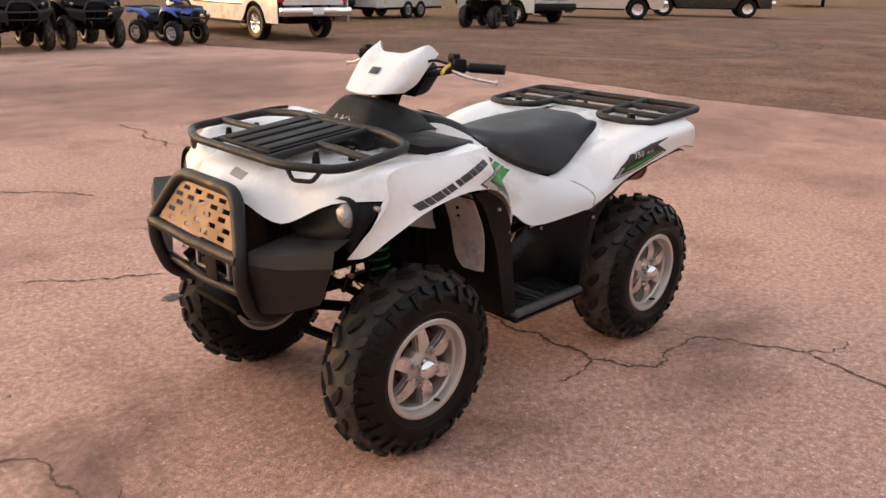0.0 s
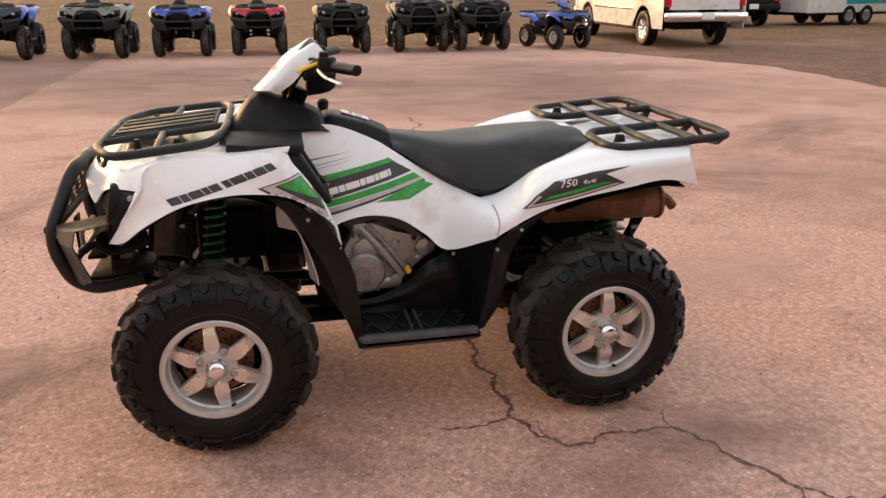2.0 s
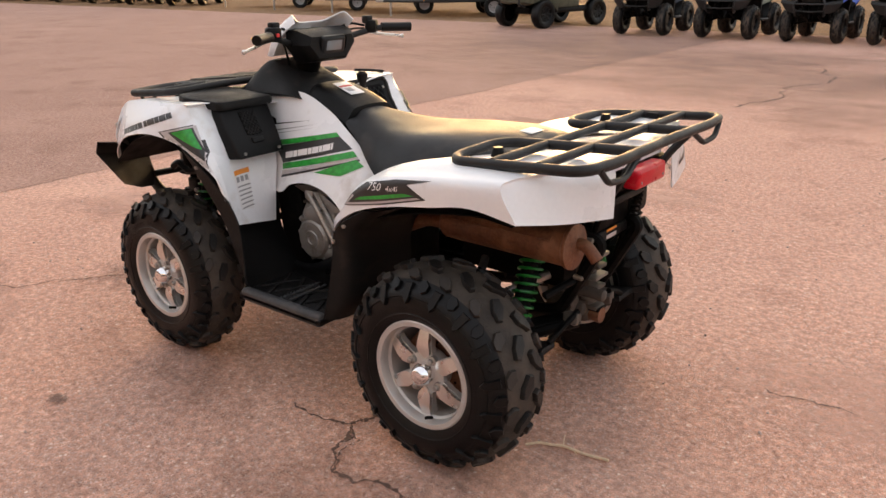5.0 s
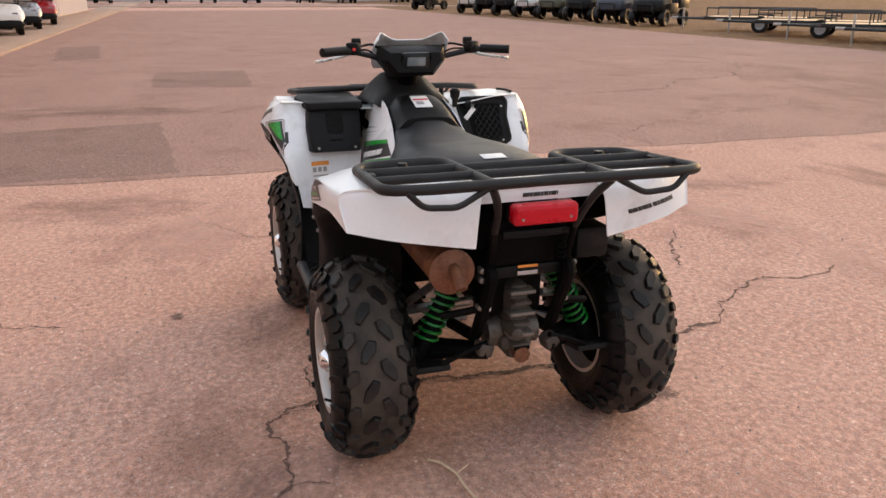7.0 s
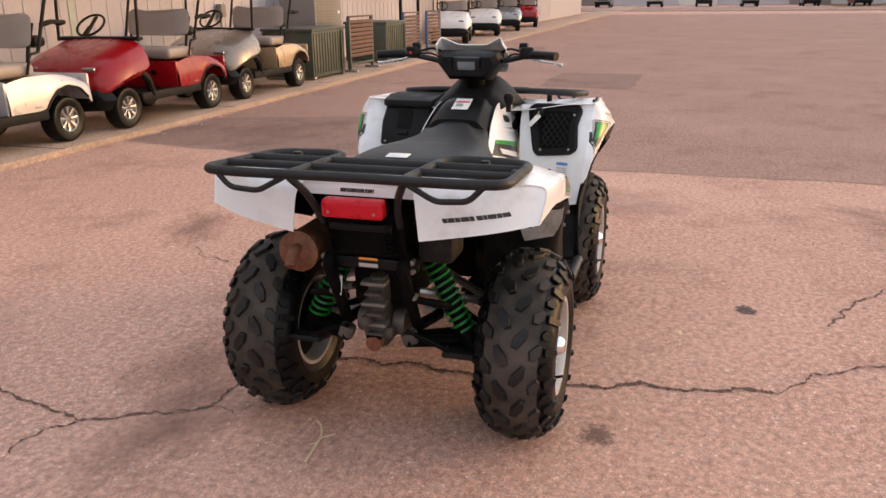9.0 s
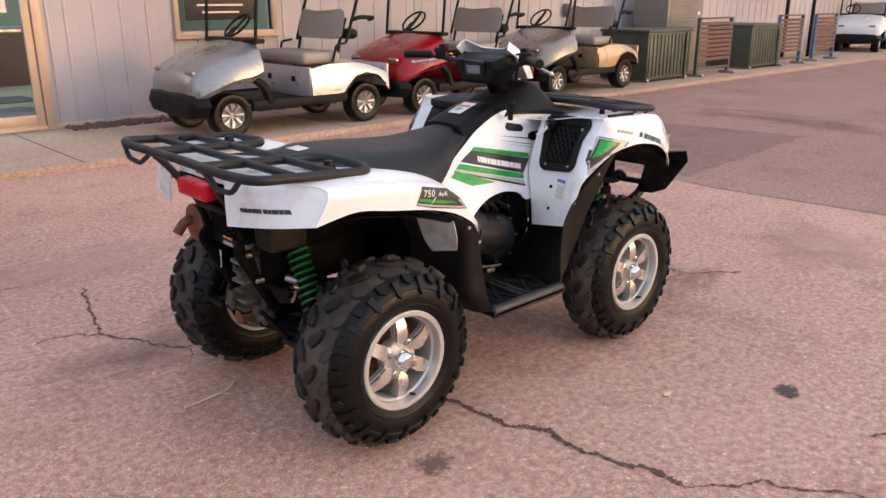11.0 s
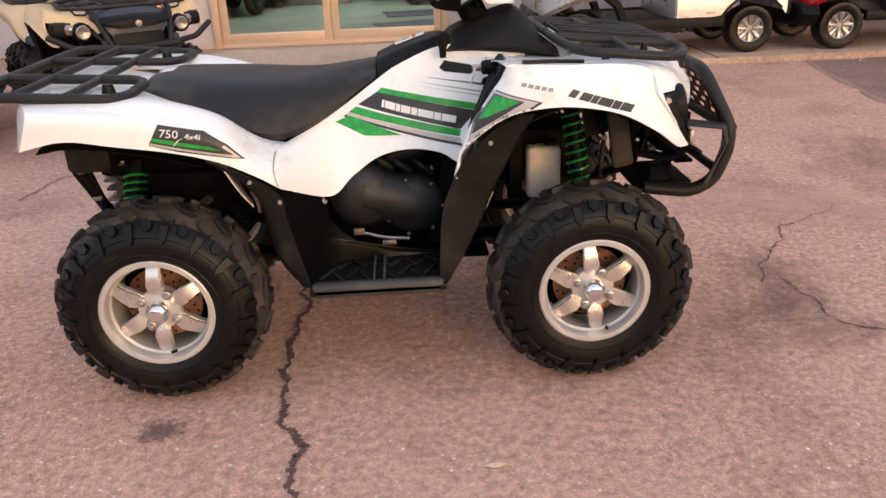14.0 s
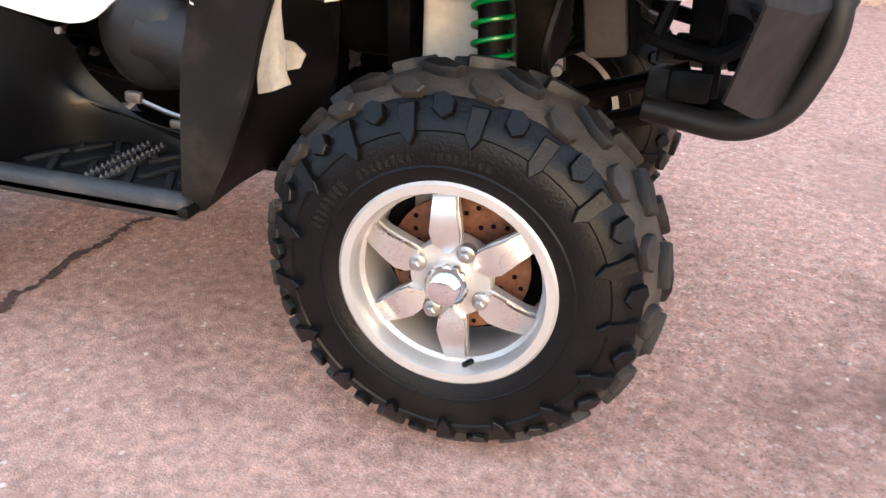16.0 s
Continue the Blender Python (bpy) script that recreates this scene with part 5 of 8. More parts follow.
    for s in (1, -1):
        part("radiator_side", box((0.070, 0.022, 0.215), (0.792, s * 0.205, 0.690), 0.012, turn=Euler((0, radians(-9), 0)).to_matrix()), TANK_BROWN, Q, "brown-grey radiator side cover")
        part("bumper_stay", tube([(1.075, s * 0.165, 0.600), (1.030, s * 0.160, 0.630), (0.985, s * 0.155, 0.588), (0.875, s * 0.150, 0.612), (0.800, s * 0.140, 0.655)], 0.015, seg=8), BLACK, Q)
        part("bumper_stay", tube([(0.880, s * 0.150, 0.610), (0.905, s * 0.150, 0.700), (0.885, s * 0.145, 0.790)], 0.013, seg=8), BLACK, Q)
        part("stay_bracket", box((0.07, 0.02, 0.055), (0.945, s * 0.155, 0.540), 0.008), BLACK, Q)
        part("hose", tube([(0.70, s * 0.19, 0.80), (0.735, s * 0.24, 0.70), (0.715, s * 0.27, 0.60), (0.73, s * 0.22, 0.50)], 0.008, seg=6), BLACK, Q)
        part("hose", tube([(0.86, s * 0.17, 0.79), (0.83, s * 0.20, 0.72), (0.85, s * 0.19, 0.60)], 0.011, seg=6), DARK, Q)
        part("clamp", lathe([(-0.006, 0.010), (0.006, 0.010)], 10, "Z", at=(0.7325, s * 0.245, 0.695)), STEEL, Q)
        part("clip", lathe([(-0.010, 0.009), (0.004, 0.009), (0.007, 0.005)], 8, "Y", at=(0.742, s * 0.285, 0.575)), STEEL, Q)
    part("air_box", box((0.14, 0.11, 0.10), (-0.87, -0.21, 0.715), 0.02), BLACK_DUSTY, Q)


def flaps(Q, full):
    """Foot boards and the dark mudguards at the legs."""
    for s in (1, -1):
        # foot board: tray with a raised outer edge and grip ribs
        tray = box((0.41, 0.27, 0.022), (0.0, s * 0.385, 0.335), 0.006)
        fb = part("foot_board", tray, BLACK, Q, "ribbed black foot board")
        part("board_edge", box((0.400, 0.040, 0.046), (0.0, s * 0.500, 0.338), 0.015, seg=3), FOOT, fb, "scuffed grey outer edge")
        if full:
            for i in range(9):
                x = -0.16 + 0.04 * i
                part("grip_rib", box((0.014, 0.080, 0.012), (x, s * (0.41 + 0.03 * (i % 2)), 0.347), 0.003, turn=Euler((0, 0, radians(28 if i % 2 else -28))).to_matrix()), BLACK_DUSTY, fb)
                part("grip_rib", box((0.012, 0.07, 0.010), (x + 0.01, s * (0.325 + 0.02 * (i % 2)), 0.347), 0.003, turn=Euler((0, 0, radians(-35 if i % 2 else 35))).to_matrix()), BLACK_DUSTY, fb)
            for x in (-0.012, 0.018):
                pg = box((0.007, 0.19, 0.014), (x, s * 0.40, 0.352), 0.002)
                for k in range(13):                          # teeth of the peg
                    lathe([(0.354, 0.0055), (0.365, 0.0015)], 4, "Z", pg, at=(x, s * (0.314 + 0.0143 * k), 0))
                part("peg", pg, FOOT, fb, "toothed peg bar")
        f = (lambda r: r) if s > 0 else mirror
        n = 4 if full else 2
        rows = [
            [(0.420, 0.560, 0.850), (0.335, 0.552, 0.800), (0.262, 0.525, 0.715), (0.228, 0.500, 0.640), (0.202, 0.492, 0.56), (0.190, 0.498, 0.43), (0.188, 0.508, 0.328)],
            [(0.455, 0.535, 0.848), (0.395, 0.528, 0.785), (0.345, 0.515, 0.700), (0.300, 0.500, 0.620), (0.270, 0.490, 0.54), (0.235, 0.480, 0.42), (0.205, 0.475, 0.325)],
            [(0.415, 0.44, 0.83), (0.345, 0.44, 0.745), (0.298, 0.43, 0.65), (0.262, 0.42, 0.57), (0.248, 0.41, 0.50), (0.228, 0.40, 0.41), (0.205, 0.36, 0.33)],
            [(0.42, 0.24, 0.82), (0.35, 0.23, 0.74), (0.315, 0.22, 0.65), (0.30, 0.21, 0.57), (0.29, 0.21, 0.50), (0.26, 0.21, 0.41), (0.22, 0.21, 0.33)]]
        if s < 0:                                             # the guard on this side is splayed further forward
            rows[1] = [(x + d, y, z) for (x, y, z), d in zip(rows[1], (0.010, 0.030, 0.040, 0.048, 0.048, 0.028, 0.004))]
        if full:                                              # room for the tongue of the fender
            rows[2:] = [[(x + d, y, z) for (x, y, z), d in zip(r, (0.0, 0.0, 0.010, 0.030, 0.040, 0.020, 0.004))] for r in rows[2:]]
        part("front_mudguard", sheet(f(rows[:2]), n, 0.005, (0.0, s * 0.3, 0.5)), BLACK_DUSTY, Q, "matt black mudguard")
        part("mudguard_inner", sheet(f(rows[1:]), n, 0.005, (0.0, s * 0.3, 0.5)), BLACK, Q, "black inner side of the mudguard")
        rear = sheet(f([
            [(-0.440, 0.530, 0.760), (-0.330, 0.520, 0.700), (-0.262, 0.494, 0.640), (-0.248, 0.490, 0.56), (-0.225, 0.492, 0.45), (-0.200, 0.500, 0.345)],
            [(-0.455, 0.49, 0.750), (-0.36, 0.49, 0.68), (-0.315, 0.475, 0.60), (-0.305, 0.46, 0.52), (-0.285, 0.46, 0.42), (-0.235, 0.46, 0.34)],
            [(-0.45, 0.37, 0.74), (-0.37, 0.36, 0.67), (-0.335, 0.35, 0.59), (-0.325, 0.34, 0.50), (-0.305, 0.33, 0.41), (-0.245, 0.33, 0.335)],
            [(-0.45, 0.22, 0.74), (-0.38, 0.22, 0.67), (-0.34, 0.22, 0.59), (-0.33, 0.21, 0.50), (-0.31, 0.21, 0.41), (-0.25, 0.21, 0.33)]]), n, 0.005, (-0.1, s * 0.3, 0.5))
        part("rear_mudguard", rear, BLACK_DUSTY, Q, "matt black mudguard")
        # inner cover between the foot board and the seat
        rows = [
            [(0.205, 0.255, 0.385), (0.105, 0.262, 0.396), (0.000, 0.266, 0.446), (-0.055, 0.268, 0.502), (-0.110, 0.277, 0.536), (-0.150, 0.320, 0.572), (-0.255, 0.484, 0.65)],
            [(0.200, 0.268, 0.372), (0.095, 0.280, 0.384), (-0.004, 0.290, 0.424), (-0.058, 0.298, 0.468), (-0.112, 0.310, 0.495), (-0.172, 0.350, 0.52), (-0.252, 0.486, 0.57)],
            [(0.185, 0.270, 0.352), (0.060, 0.282, 0.375), (-0.010, 0.295, 0.395), (-0.070, 0.300, 0.41), (-0.125, 0.315, 0.42), (-0.182, 0.365, 0.43), (-0.226, 0.490, 0.45)],
            [(0.180, 0.275, 0.345), (0.060, 0.290, 0.345), (-0.015, 0.300, 0.345), (-0.085, 0.310, 0.345), (-0.140, 0.325, 0.345), (-0.185, 0.38, 0.345), (-0.200, 0.498, 0.345)]]
        if s < 0:
            rows[0] = [(0.190, 0.255, 0.352), (0.090, 0.262, 0.360), (0.000, 0.266, 0.372), (-0.075, 0.272, 0.405), (-0.138, 0.292, 0.475), (-0.165, 0.328, 0.562), (-0.255, 0.484, 0.65)]
            rows[1] = [(0.190, 0.268, 0.350), (0.090, 0.278, 0.356), (0.000, 0.284, 0.366), (-0.085, 0.292, 0.388), (-0.152, 0.318, 0.445), (-0.180, 0.355, 0.515), (-0.252, 0.486, 0.57)]
        inner = sheet(f(rows), n, 0.005, (-0.25, s * 0.2, 0.5))
        part("leg_shield", inner, GLOSS_BLACK, Q, "smooth black leg shield")
        if full:
            for p in ((0.34, 0.540, 0.775), (-0.335, 0.515, 0.690), (-0.262, 0.492, 0.62), (-0.152, 0.330, 0.560)):
                part("push_pin", lathe([(-0.004, 0.0065), (0.003, 0.006), (0.004, 0.003)], 10, "Y", at=(p[0], s * (p[1] + 0.003), p[2])), ALLOY_DULL, Q)


def bumper(Q, full, pal):
    """Tube brush guard with a pierced plate, and wing plates to the sides."""
    sg = 12 if full else 6
    guard = tube([(0.880, 0.215, 0.512), (1.025, 0.245, 0.500), (1.092, 0.256, 0.540), (1.126, 0.266, 0.645), (1.122, 0.271, 0.720), (1.062, 0.165, 0.880), (1.062, -0.165, 0.880), (1.122, -0.271, 0.720), (1.126, -0.266, 0.645), (1.092, -0.256, 0.540), (1.025, -0.245, 0.500), (0.880, -0.215, 0.512)], 0.021, seg=sg, corner=0.05)
    b = part("front_bumper", guard, POWDER, Q, "black tube bull bar")
    part("bumper_bar", tube([(1.128, 0.270, 0.712), (1.132, 0, 0.708), (1.128, -0.270, 0.712)], 0.019, seg=sg, corner=0), POWDER, b)
    part("bumper_bar", tube([(1.085, 0.255, 0.585), (1.095, 0, 0.575), (1.085, -0.255, 0.585)], 0.014, seg=sg, corner=0), POWDER, b)
    for s in (1, -1):
        f = (lambda r: r) if s > 0 else mirror
        top = [(1.112, 0.262, 0.728), (1.060, 0.400, 0.748), (0.992, 0.535, 0.782)]
        mid = [(1.118, 0.268, 0.700), (1.068, 0.405, 0.708), (1.004, 0.540, 0.735)]
        low = [(1.082, 0.252, 0.535), (1.036, 0.350, 0.552), (0.985, 0.452, 0.596)]
        shelf = [(0.930, 0.25, 0.752), (0.920, 0.38, 0.764), (0.905, 0.490, 0.786)]
        plate = sheet(f([shelf, top, mid, low]), 1, 0.004, (0.8, s * 0.3, 0.65))
        part("wing_plate", plate, POWDER, b, "folded black steel wing plate", angle=20)
    if not full:
        return
    # pierced plate: strips round slots, two staggered kinds of rows
    lo, hi = Vector((1.118, 0, 0.728)), Vector((1.066, 0, 0.862))
    up = (hi - lo)
    nrm = Vector((up.z, 0, -up.x)).normalized()
    rows, holes = 5, 5
    pl = bmesh.new()

    def put(u, v, w):
        return lo + up * v + Vector((0, u, 0)) + nrm * w

    def half(v):
        return 0.235 - 0.085 * v

    v0 = 0.0
    rh, gap = 0.100, 0.10
    edges = [0.0]
    for r in range(rows):
        a = 0.07 + r * 0.185
        edges += [a, a + rh]
    edges.append(1.0)
    for i in range(len(edges) - 1):
        a, c = edges[i], edges[i + 1]
        if i % 2 == 0:
            prism([(-half(a), a), (half(a), a), (half(c), c), (-half(c), c)], 0.003, put, 0, pl)
            continue
        r = i // 2
        n = 5 if r % 2 else 4
        slot, w = 0.040, 2 * half((a + c) / 2)
        xs = []
        for k in range(n):
            m = -w / 2 + w * (k + (0.75 if r % 2 == 0 else 0.5)) / (n + (0.5 if r % 2 == 0 else 0))
            xs.append((m - slot / 2, m + slot / 2))
        left = -w / 2
        for s0, s1 in xs:
            prism([(left, a), (s0, a), (s0, c), (left, c)], 0.003, put, 0, pl)
            left = s1
        prism([(left, a), (w / 2, a), (w / 2, c), (left, c)], 0.003, put, 0, pl)
    part("pierced_plate", pl, BRONZE, b, "tan metal plate with rows of slots", smooth=False)
    part("radiator", box((0.05, 0.36, 0.24), (0.955, 0, 0.74), 0.01), DARK, Q, "dark radiator core")
    # winch gear under the plate
    wn_ = tube([(1.00, 0.12, 0.62), (1.00, -0.12, 0.62)], 0.036, seg=14, corner=0)
    box((0.06, 0.30, 0.012), (1.03, 0, 0.575), 0.003, wn_)
    part("winch_drum", wn_, DARK, Q)
    fl = box((0.012, 0.20, 0.012), (1.075, 0.02, 0.655), 0.003)
    box((0.012, 0.20, 0.012), (1.075, 0.02, 0.600), 0.003, fl)
    for y in (-0.075, 0.115):
        box((0.014, 0.014, 0.066), (1.075, y, 0.628), 0.003, fl)
    part("fairlead", fl, STEEL, Q, "worn steel roller fairlead")
    part("skid_strap", box((0.006, 0.07, 0.12), (1.098, 0.05, 0.640), 0.002), BLACK, Q)
    part("tow_bracket", box((0.20, 0.26, 0.02), (0.97, 0, 0.49), 0.006), DARK, Q)


def open_bars(Q):
    """A low open bar of bent tube in front of the cowl."""
    for s in (1, -1):
        part("front_bar", tube([(0.94, s * 0.10, 0.46), (1.04, s * 0.14, 0.56), (1.07, s * 0.20, 0.72), (1.00, s * 0.27, 0.80), (0.93, s * 0.27, 0.84)], 0.014, seg=8), POWDER, Q)
    part("front_bar", tube([(1.068, 0.20, 0.715), (1.075, -0.0, 0.70), (1.068, -0.20, 0.715)], 0.013, seg=8, corner=0), POWDER, Q)
    part("front_skid", box((0.06, 0.24, 0.14), (0.99, 0, 0.52), 0.03), BLACK, Q)


def skewed_blocks(u0, v0, u1, v1, h, widths, lean=0.25, gap=0.18, notched=False):
    """A row of slanting blocks along a line, for a name that is not lettered; notched ones are cut in from one side."""
    total = sum(widths) + gap * (len(widths) - 1)
    du, dv = (u1 - u0) / total, (v1 - v0) / total
    L = math.hypot(u1 - u0, v1 - v0)
    nx, nz = -(v1 - v0) / L * h, (u1 - u0) / L * h
    if nz < 0:
        nx, nz = -nx, -nz
    sx, sz = (u1 - u0) / L * h * lean, (v1 - v0) / L * h * lean
    out, t = [], 0.0
    for k, w in enumerate(widths):
        if w > 0.25:
            if notched and w > 0.5:
                q = [(0, 0), (1, 0), (1, 0.34), (0.42, 0.34), (0.42, 0.66), (1, 0.66), (1, 1), (0, 1)]
                if k % 3 == 1:
                    q = [(0, 0), (0.34, 0), (0.34, 0.6), (0.66, 0.6), (0.66, 0), (1, 0), (1, 1), (0, 1)]
                elif k % 3 == 2:
                    q = [(0, 0), (1, 0), (1, 1), (0.68, 1), (0.68, 0.36), (0.32, 0.36), (0.32, 1), (0, 1)]
            else:
                q = [(0, 0), (1, 0), (1, 1), (0, 1)]
            out.append([(u0 + du * (t + w * a) + (nx + sx) * b, v0 + dv * (t + w * a) + (nz + sz) * b) for a, b in q])
        t += w + gap
    return out


def extras(Q, keep):
    """Lamps, boxes, decals and labels of the bike in front."""
    for s in (1, -1):
        f = (lambda r: r) if s > 0 else mirror
        pocket = sheet(f([
            [(0.975, 0.268, 0.798), (0.938, 0.36, 0.838), (0.893, 0.44, 0.872), (0.842, 0.498, 0.878), (0.800, 0.524, 0.878)],
            [(0.955, 0.290, 0.782), (0.930, 0.37, 0.800), (0.906, 0.45, 0.832), (0.866, 0.500, 0.852), (0.822, 0.522, 0.856)],
            [(0.950, 0.300, 0.764), (0.935, 0.38, 0.775), (0.918, 0.455, 0.795), (0.888, 0.496, 0.805), (0.860, 0.510, 0.810)],
            [(0.945, 0.32, 0.750), (0.930, 0.39, 0.757), (0.918, 0.46, 0.755), (0.911, 0.487, 0.750), (0.907, 0.492, 0.738)]]), 4, 0.004, (0.7, s * 0.3, 0.8))
        pk = part("headlight_pocket", pocket, BLACK, Q, "black headlight surround")
        m = Matrix.Translation((0.888, s * 0.446, 0.832)) @ Matrix.Rotation(radians(s * 8), 4, "Z") @ Matrix.Rotation(radians(-10), 4, "Y")
        lens = lathe([(-0.03, 0.046), (0.006, 0.045), (0.018, 0.038), (0.026, 0.024), (0.028, 0)], 28, "X", closed=False)
        bmesh.ops.scale(lens, vec=(0.7, 0.98, 1.12), verts=lens.verts)
        part("headlight", transformed(lens, m), LAMP_GLASS, Q, "clear oval headlight lens")
        ring = lathe([(-0.04, 0.056), (0.012, 0.056), (0.020, 0.052), (0.014, 0.047), (-0.02, 0.046)], 28, "X", closed=False)
        bmesh.ops.scale(ring, vec=(1, 0.98, 1.12), verts=ring.verts)
        part("headlight_ring", transformed(ring, m), BLACK, pk)
        part("screw", lathe([(-0.01, 0.008), (0.006, 0.008), (0.008, 0.005)], 10, "Y", at=(0.833, s * 0.526, 0.866)), STEEL, pk)
        # decals on the flank, each piece a part of its own
        S = ("Y", s)
        pan, fd, tl = keep["panel", s], keep["fender", s], keep["tail", s]

        def decal(name, on, mat, layer, *polys, label="", fine=0.011):
            for poly in polys:
                if on is pan:                                # the film runs on to the grille and the box
                    poly = [(u + max(0.0, u - 0.10) * 0.15, v) for u, v in poly]
                piece = laid([poly], on, S, 0.0012 + 0.0011 * layer, fine)
                if len(piece.faces):
                    part(name, piece, mat, Q, label)

        decal("flank_decal", pan, BLACK_INK, 0, [(0.305, 0.789), (0.257, 0.737), (-0.038, 0.821), (0.025, 0.858)], [(0.2572, 0.6935), (0.2605, 0.684), (-0.086, 0.788), (-0.080, 0.7925)], label="black flank decal")
        decal("flank_band", pan, GREEN_INK, 1, [(0.305, 0.791), (0.303, 0.811), (0.040, 0.869), (0.023, 0.857)], [(0.257, 0.735), (0.254, 0.715), (-0.069, 0.799), (-0.044, 0.815)], [(0.094, 0.731), (-0.065, 0.790), (-0.113, 0.774), (-0.021, 0.732)], label="green flank band")
        decal("flank_edge", pan, SILVER_INK, 1, [(0.2545, 0.710), (0.2572, 0.6935), (-0.080, 0.7925), (-0.070, 0.7985)])
        decal("name_block", pan, WHITE_INK, 2, *skewed_blocks(0.243, 0.756, 0.036, 0.814, 0.021, (1.5, 0.7, 1.6, 0.6, 1.0, 0.5, 1.2, 0.3), 0.1, 0.09))
        decal("flank_stripe", pan, BLACK_INK, 0, [(0.332, 0.868), (0.332, 0.862), (0.156, 0.899)])
        decal("flank_stripe", pan, GREY_INK, 0, [(0.332, 0.844), (0.332, 0.839), (0.131, 0.888)], [(0.332, 0.831), (0.332, 0.828), (0.131, 0.877)])
        cuts = ([(0.478, 0.888), (0.352, 0.918), (0.296, 0.830), (0.272, 0.765)], [(0.466, 0.888), (0.354, 0.914), (0.298, 0.826), (0.277, 0.776)], [(0.430, 0.890), (0.356, 0.907), (0.304, 0.836), (0.290, 0.802)], [(0.418, 0.890), (0.358, 0.904), (0.309, 0.838)])
        for layer, (ink, cut) in enumerate(zip((BLACK_INK, SILVER_INK, BLACK_INK, GREEN_INK), cuts)):
            decal("fender_decal", fd, ink, layer, cut)
        # the seam before the tail
        decal("panel_seam", tl, GREY_INK, 0, [(-0.285, 0.770), (-0.288, 0.770), (-0.264, 0.660), (-0.261, 0.660)])
        name = skewed_blocks(0.717, 0.848, 0.420, 0.938, 0.021, (1.2, 0.8, 1.3, 0.6, 1.0, 0.2, 0.7, 1.4, 0.8, 1.1, 0.8), -0.5, 0.07)
        if s < 0:
            name = name[:6]
            decal("fender_marking", fd, GREY_INK, 0, *skewed_blocks(0.503, 0.913, 0.420, 0.930, 0.010, (1, 1, 1, 1, 1), -0.3, 0.3))
        decal("fender_marking", fd, BLACK_INK, 0, *name)
        if s > 0:
            decal("tail_decal", tl, BLACK_INK, 0, [(-0.339, 0.757), (-0.382, 0.802), (-0.439, 0.842), (-0.559, 0.870), (-0.690, 0.886), (-0.605, 0.864), (-0.672, 0.833), (-0.514, 0.793)])
            decal("tail_edge", tl, SILVER_INK, 1, [(-0.350, 0.762), (-0.388, 0.800), (-0.396, 0.798), (-0.366, 0.772), (-0.510, 0.803), (-0.640, 0.835), (-0.655, 0.833), (-0.512, 0.797)])
            decal("tail_band", tl, GREEN_INK, 1, [(-0.396, 0.786), (-0.425, 0.800), (-0.590, 0.838), (-0.630, 0.838), (-0.511, 0.809)])
        else:
            decal("tail_decal", tl, BLACK_INK, 0, [(-0.339, 0.757), (-0.382, 0.802), (-0.439, 0.842), (-0.555, 0.868), (-0.586, 0.814), (-0.514, 0.793)])
            decal("tail_edge", tl, SILVER_INK, 1, [(-0.350, 0.762), (-0.388, 0.800), (-0.396, 0.798), (-0.366, 0.772), (-0.510, 0.803), (-0.580, 0.821), (-0.583, 0.815), (-0.512, 0.797)])
            decal("tail_band", tl, GREEN_INK, 1, [(-0.396, 0.786), (-0.425, 0.800), (-0.572, 0.834), (-0.577, 0.826), (-0.511, 0.809)])
            decal("decal_tear", tl, WHITE_INK, 2, [(-0.470, 0.838), (-0.500, 0.826), (-0.524, 0.806), (-0.508, 0.824)])
        for body, size, u0 in (("750", 0.030, 0.0), ("4x4i", 0.021, 0.074)):
            txt = []
            for p in lettering(body, size):
                q = [(u0 + u * 1.25 + v * 0.2, v) for u, v in p]
                txt.append([(-0.452 - u, 0.824 + u * 0.13 + v) if s > 0 else (-0.556 + u * 0.9, 0.836 - u * 0.13 + v) for u, v in q])
            part("tail_lettering", laid(txt, tl, S, 0.0026, 0.02), WHITE_INK, Q, "pale lettering " + body)
    # rear marking blocks, one side only, and the name bar above the lamp
    for poly in skewed_blocks(-0.445, 0.838, -0.265, 0.822, 0.013, (1.2, 0.8, 1.3, 0.6, 1.0, 0.2, 0.7, 1.4, 0.8, 1.1, 0.8), 0.4, 0.07):
        part("rear_marking", laid([poly], keep["face", -1], ("X", -1)), BLACK_INK, Q)
    for poly in skewed_blocks(0.052, 0.889, -0.052, 0.889, 0.011, (1.5, 0.7, 1.6, 0.6, 1.0, 0.5, 1.2, 0.3), 0.1, 0.08):
        part("name_block", laid([poly], keep["bridge", 1], ("X", -1)), BLACK_INK, Q)
    # tail lamp
    lamp = box((0.05, 0.188, 0.056), (-1.035, 0, 0.849), 0.012, seg=3)
    t = part("tail_light", lamp, RED_LENS, Q, "rectangular red tail light lens")
    for y in (-0.07, 0.07):
        part("screw", lathe([(-1.062, 0.004), (-1.058, 0.005)], 8, "X", at=(0, y, 0.84)), STEEL, t)
    part("tail_light_base", box((0.06, 0.176, 0.050), (-1.005, 0, 0.842), 0.01), BLACK, t)
    # left storage box with a lid, right intake grille
    bx = loft([[(0.355, 0.205, 0.962), (0.355, 0.415, 0.962), (0.50, 0.43, 0.962), (0.50, 0.205, 0.962)],
               [(0.306, 0.210, 0.880), (0.306, 0.425, 0.880), (0.42, 0.45, 0.880), (0.42, 0.210, 0.880)],
               [(0.254, 0.220, 0.790), (0.254, 0.418, 0.790), (0.35, 0.44, 0.780), (0.35, 0.220, 0.780)]], 1, smooth_u=False)
    bmesh.ops.bevel(bx, geom=bx.edges[:], offset=0.010, segments=2, profile=0.5, affect="EDGES")
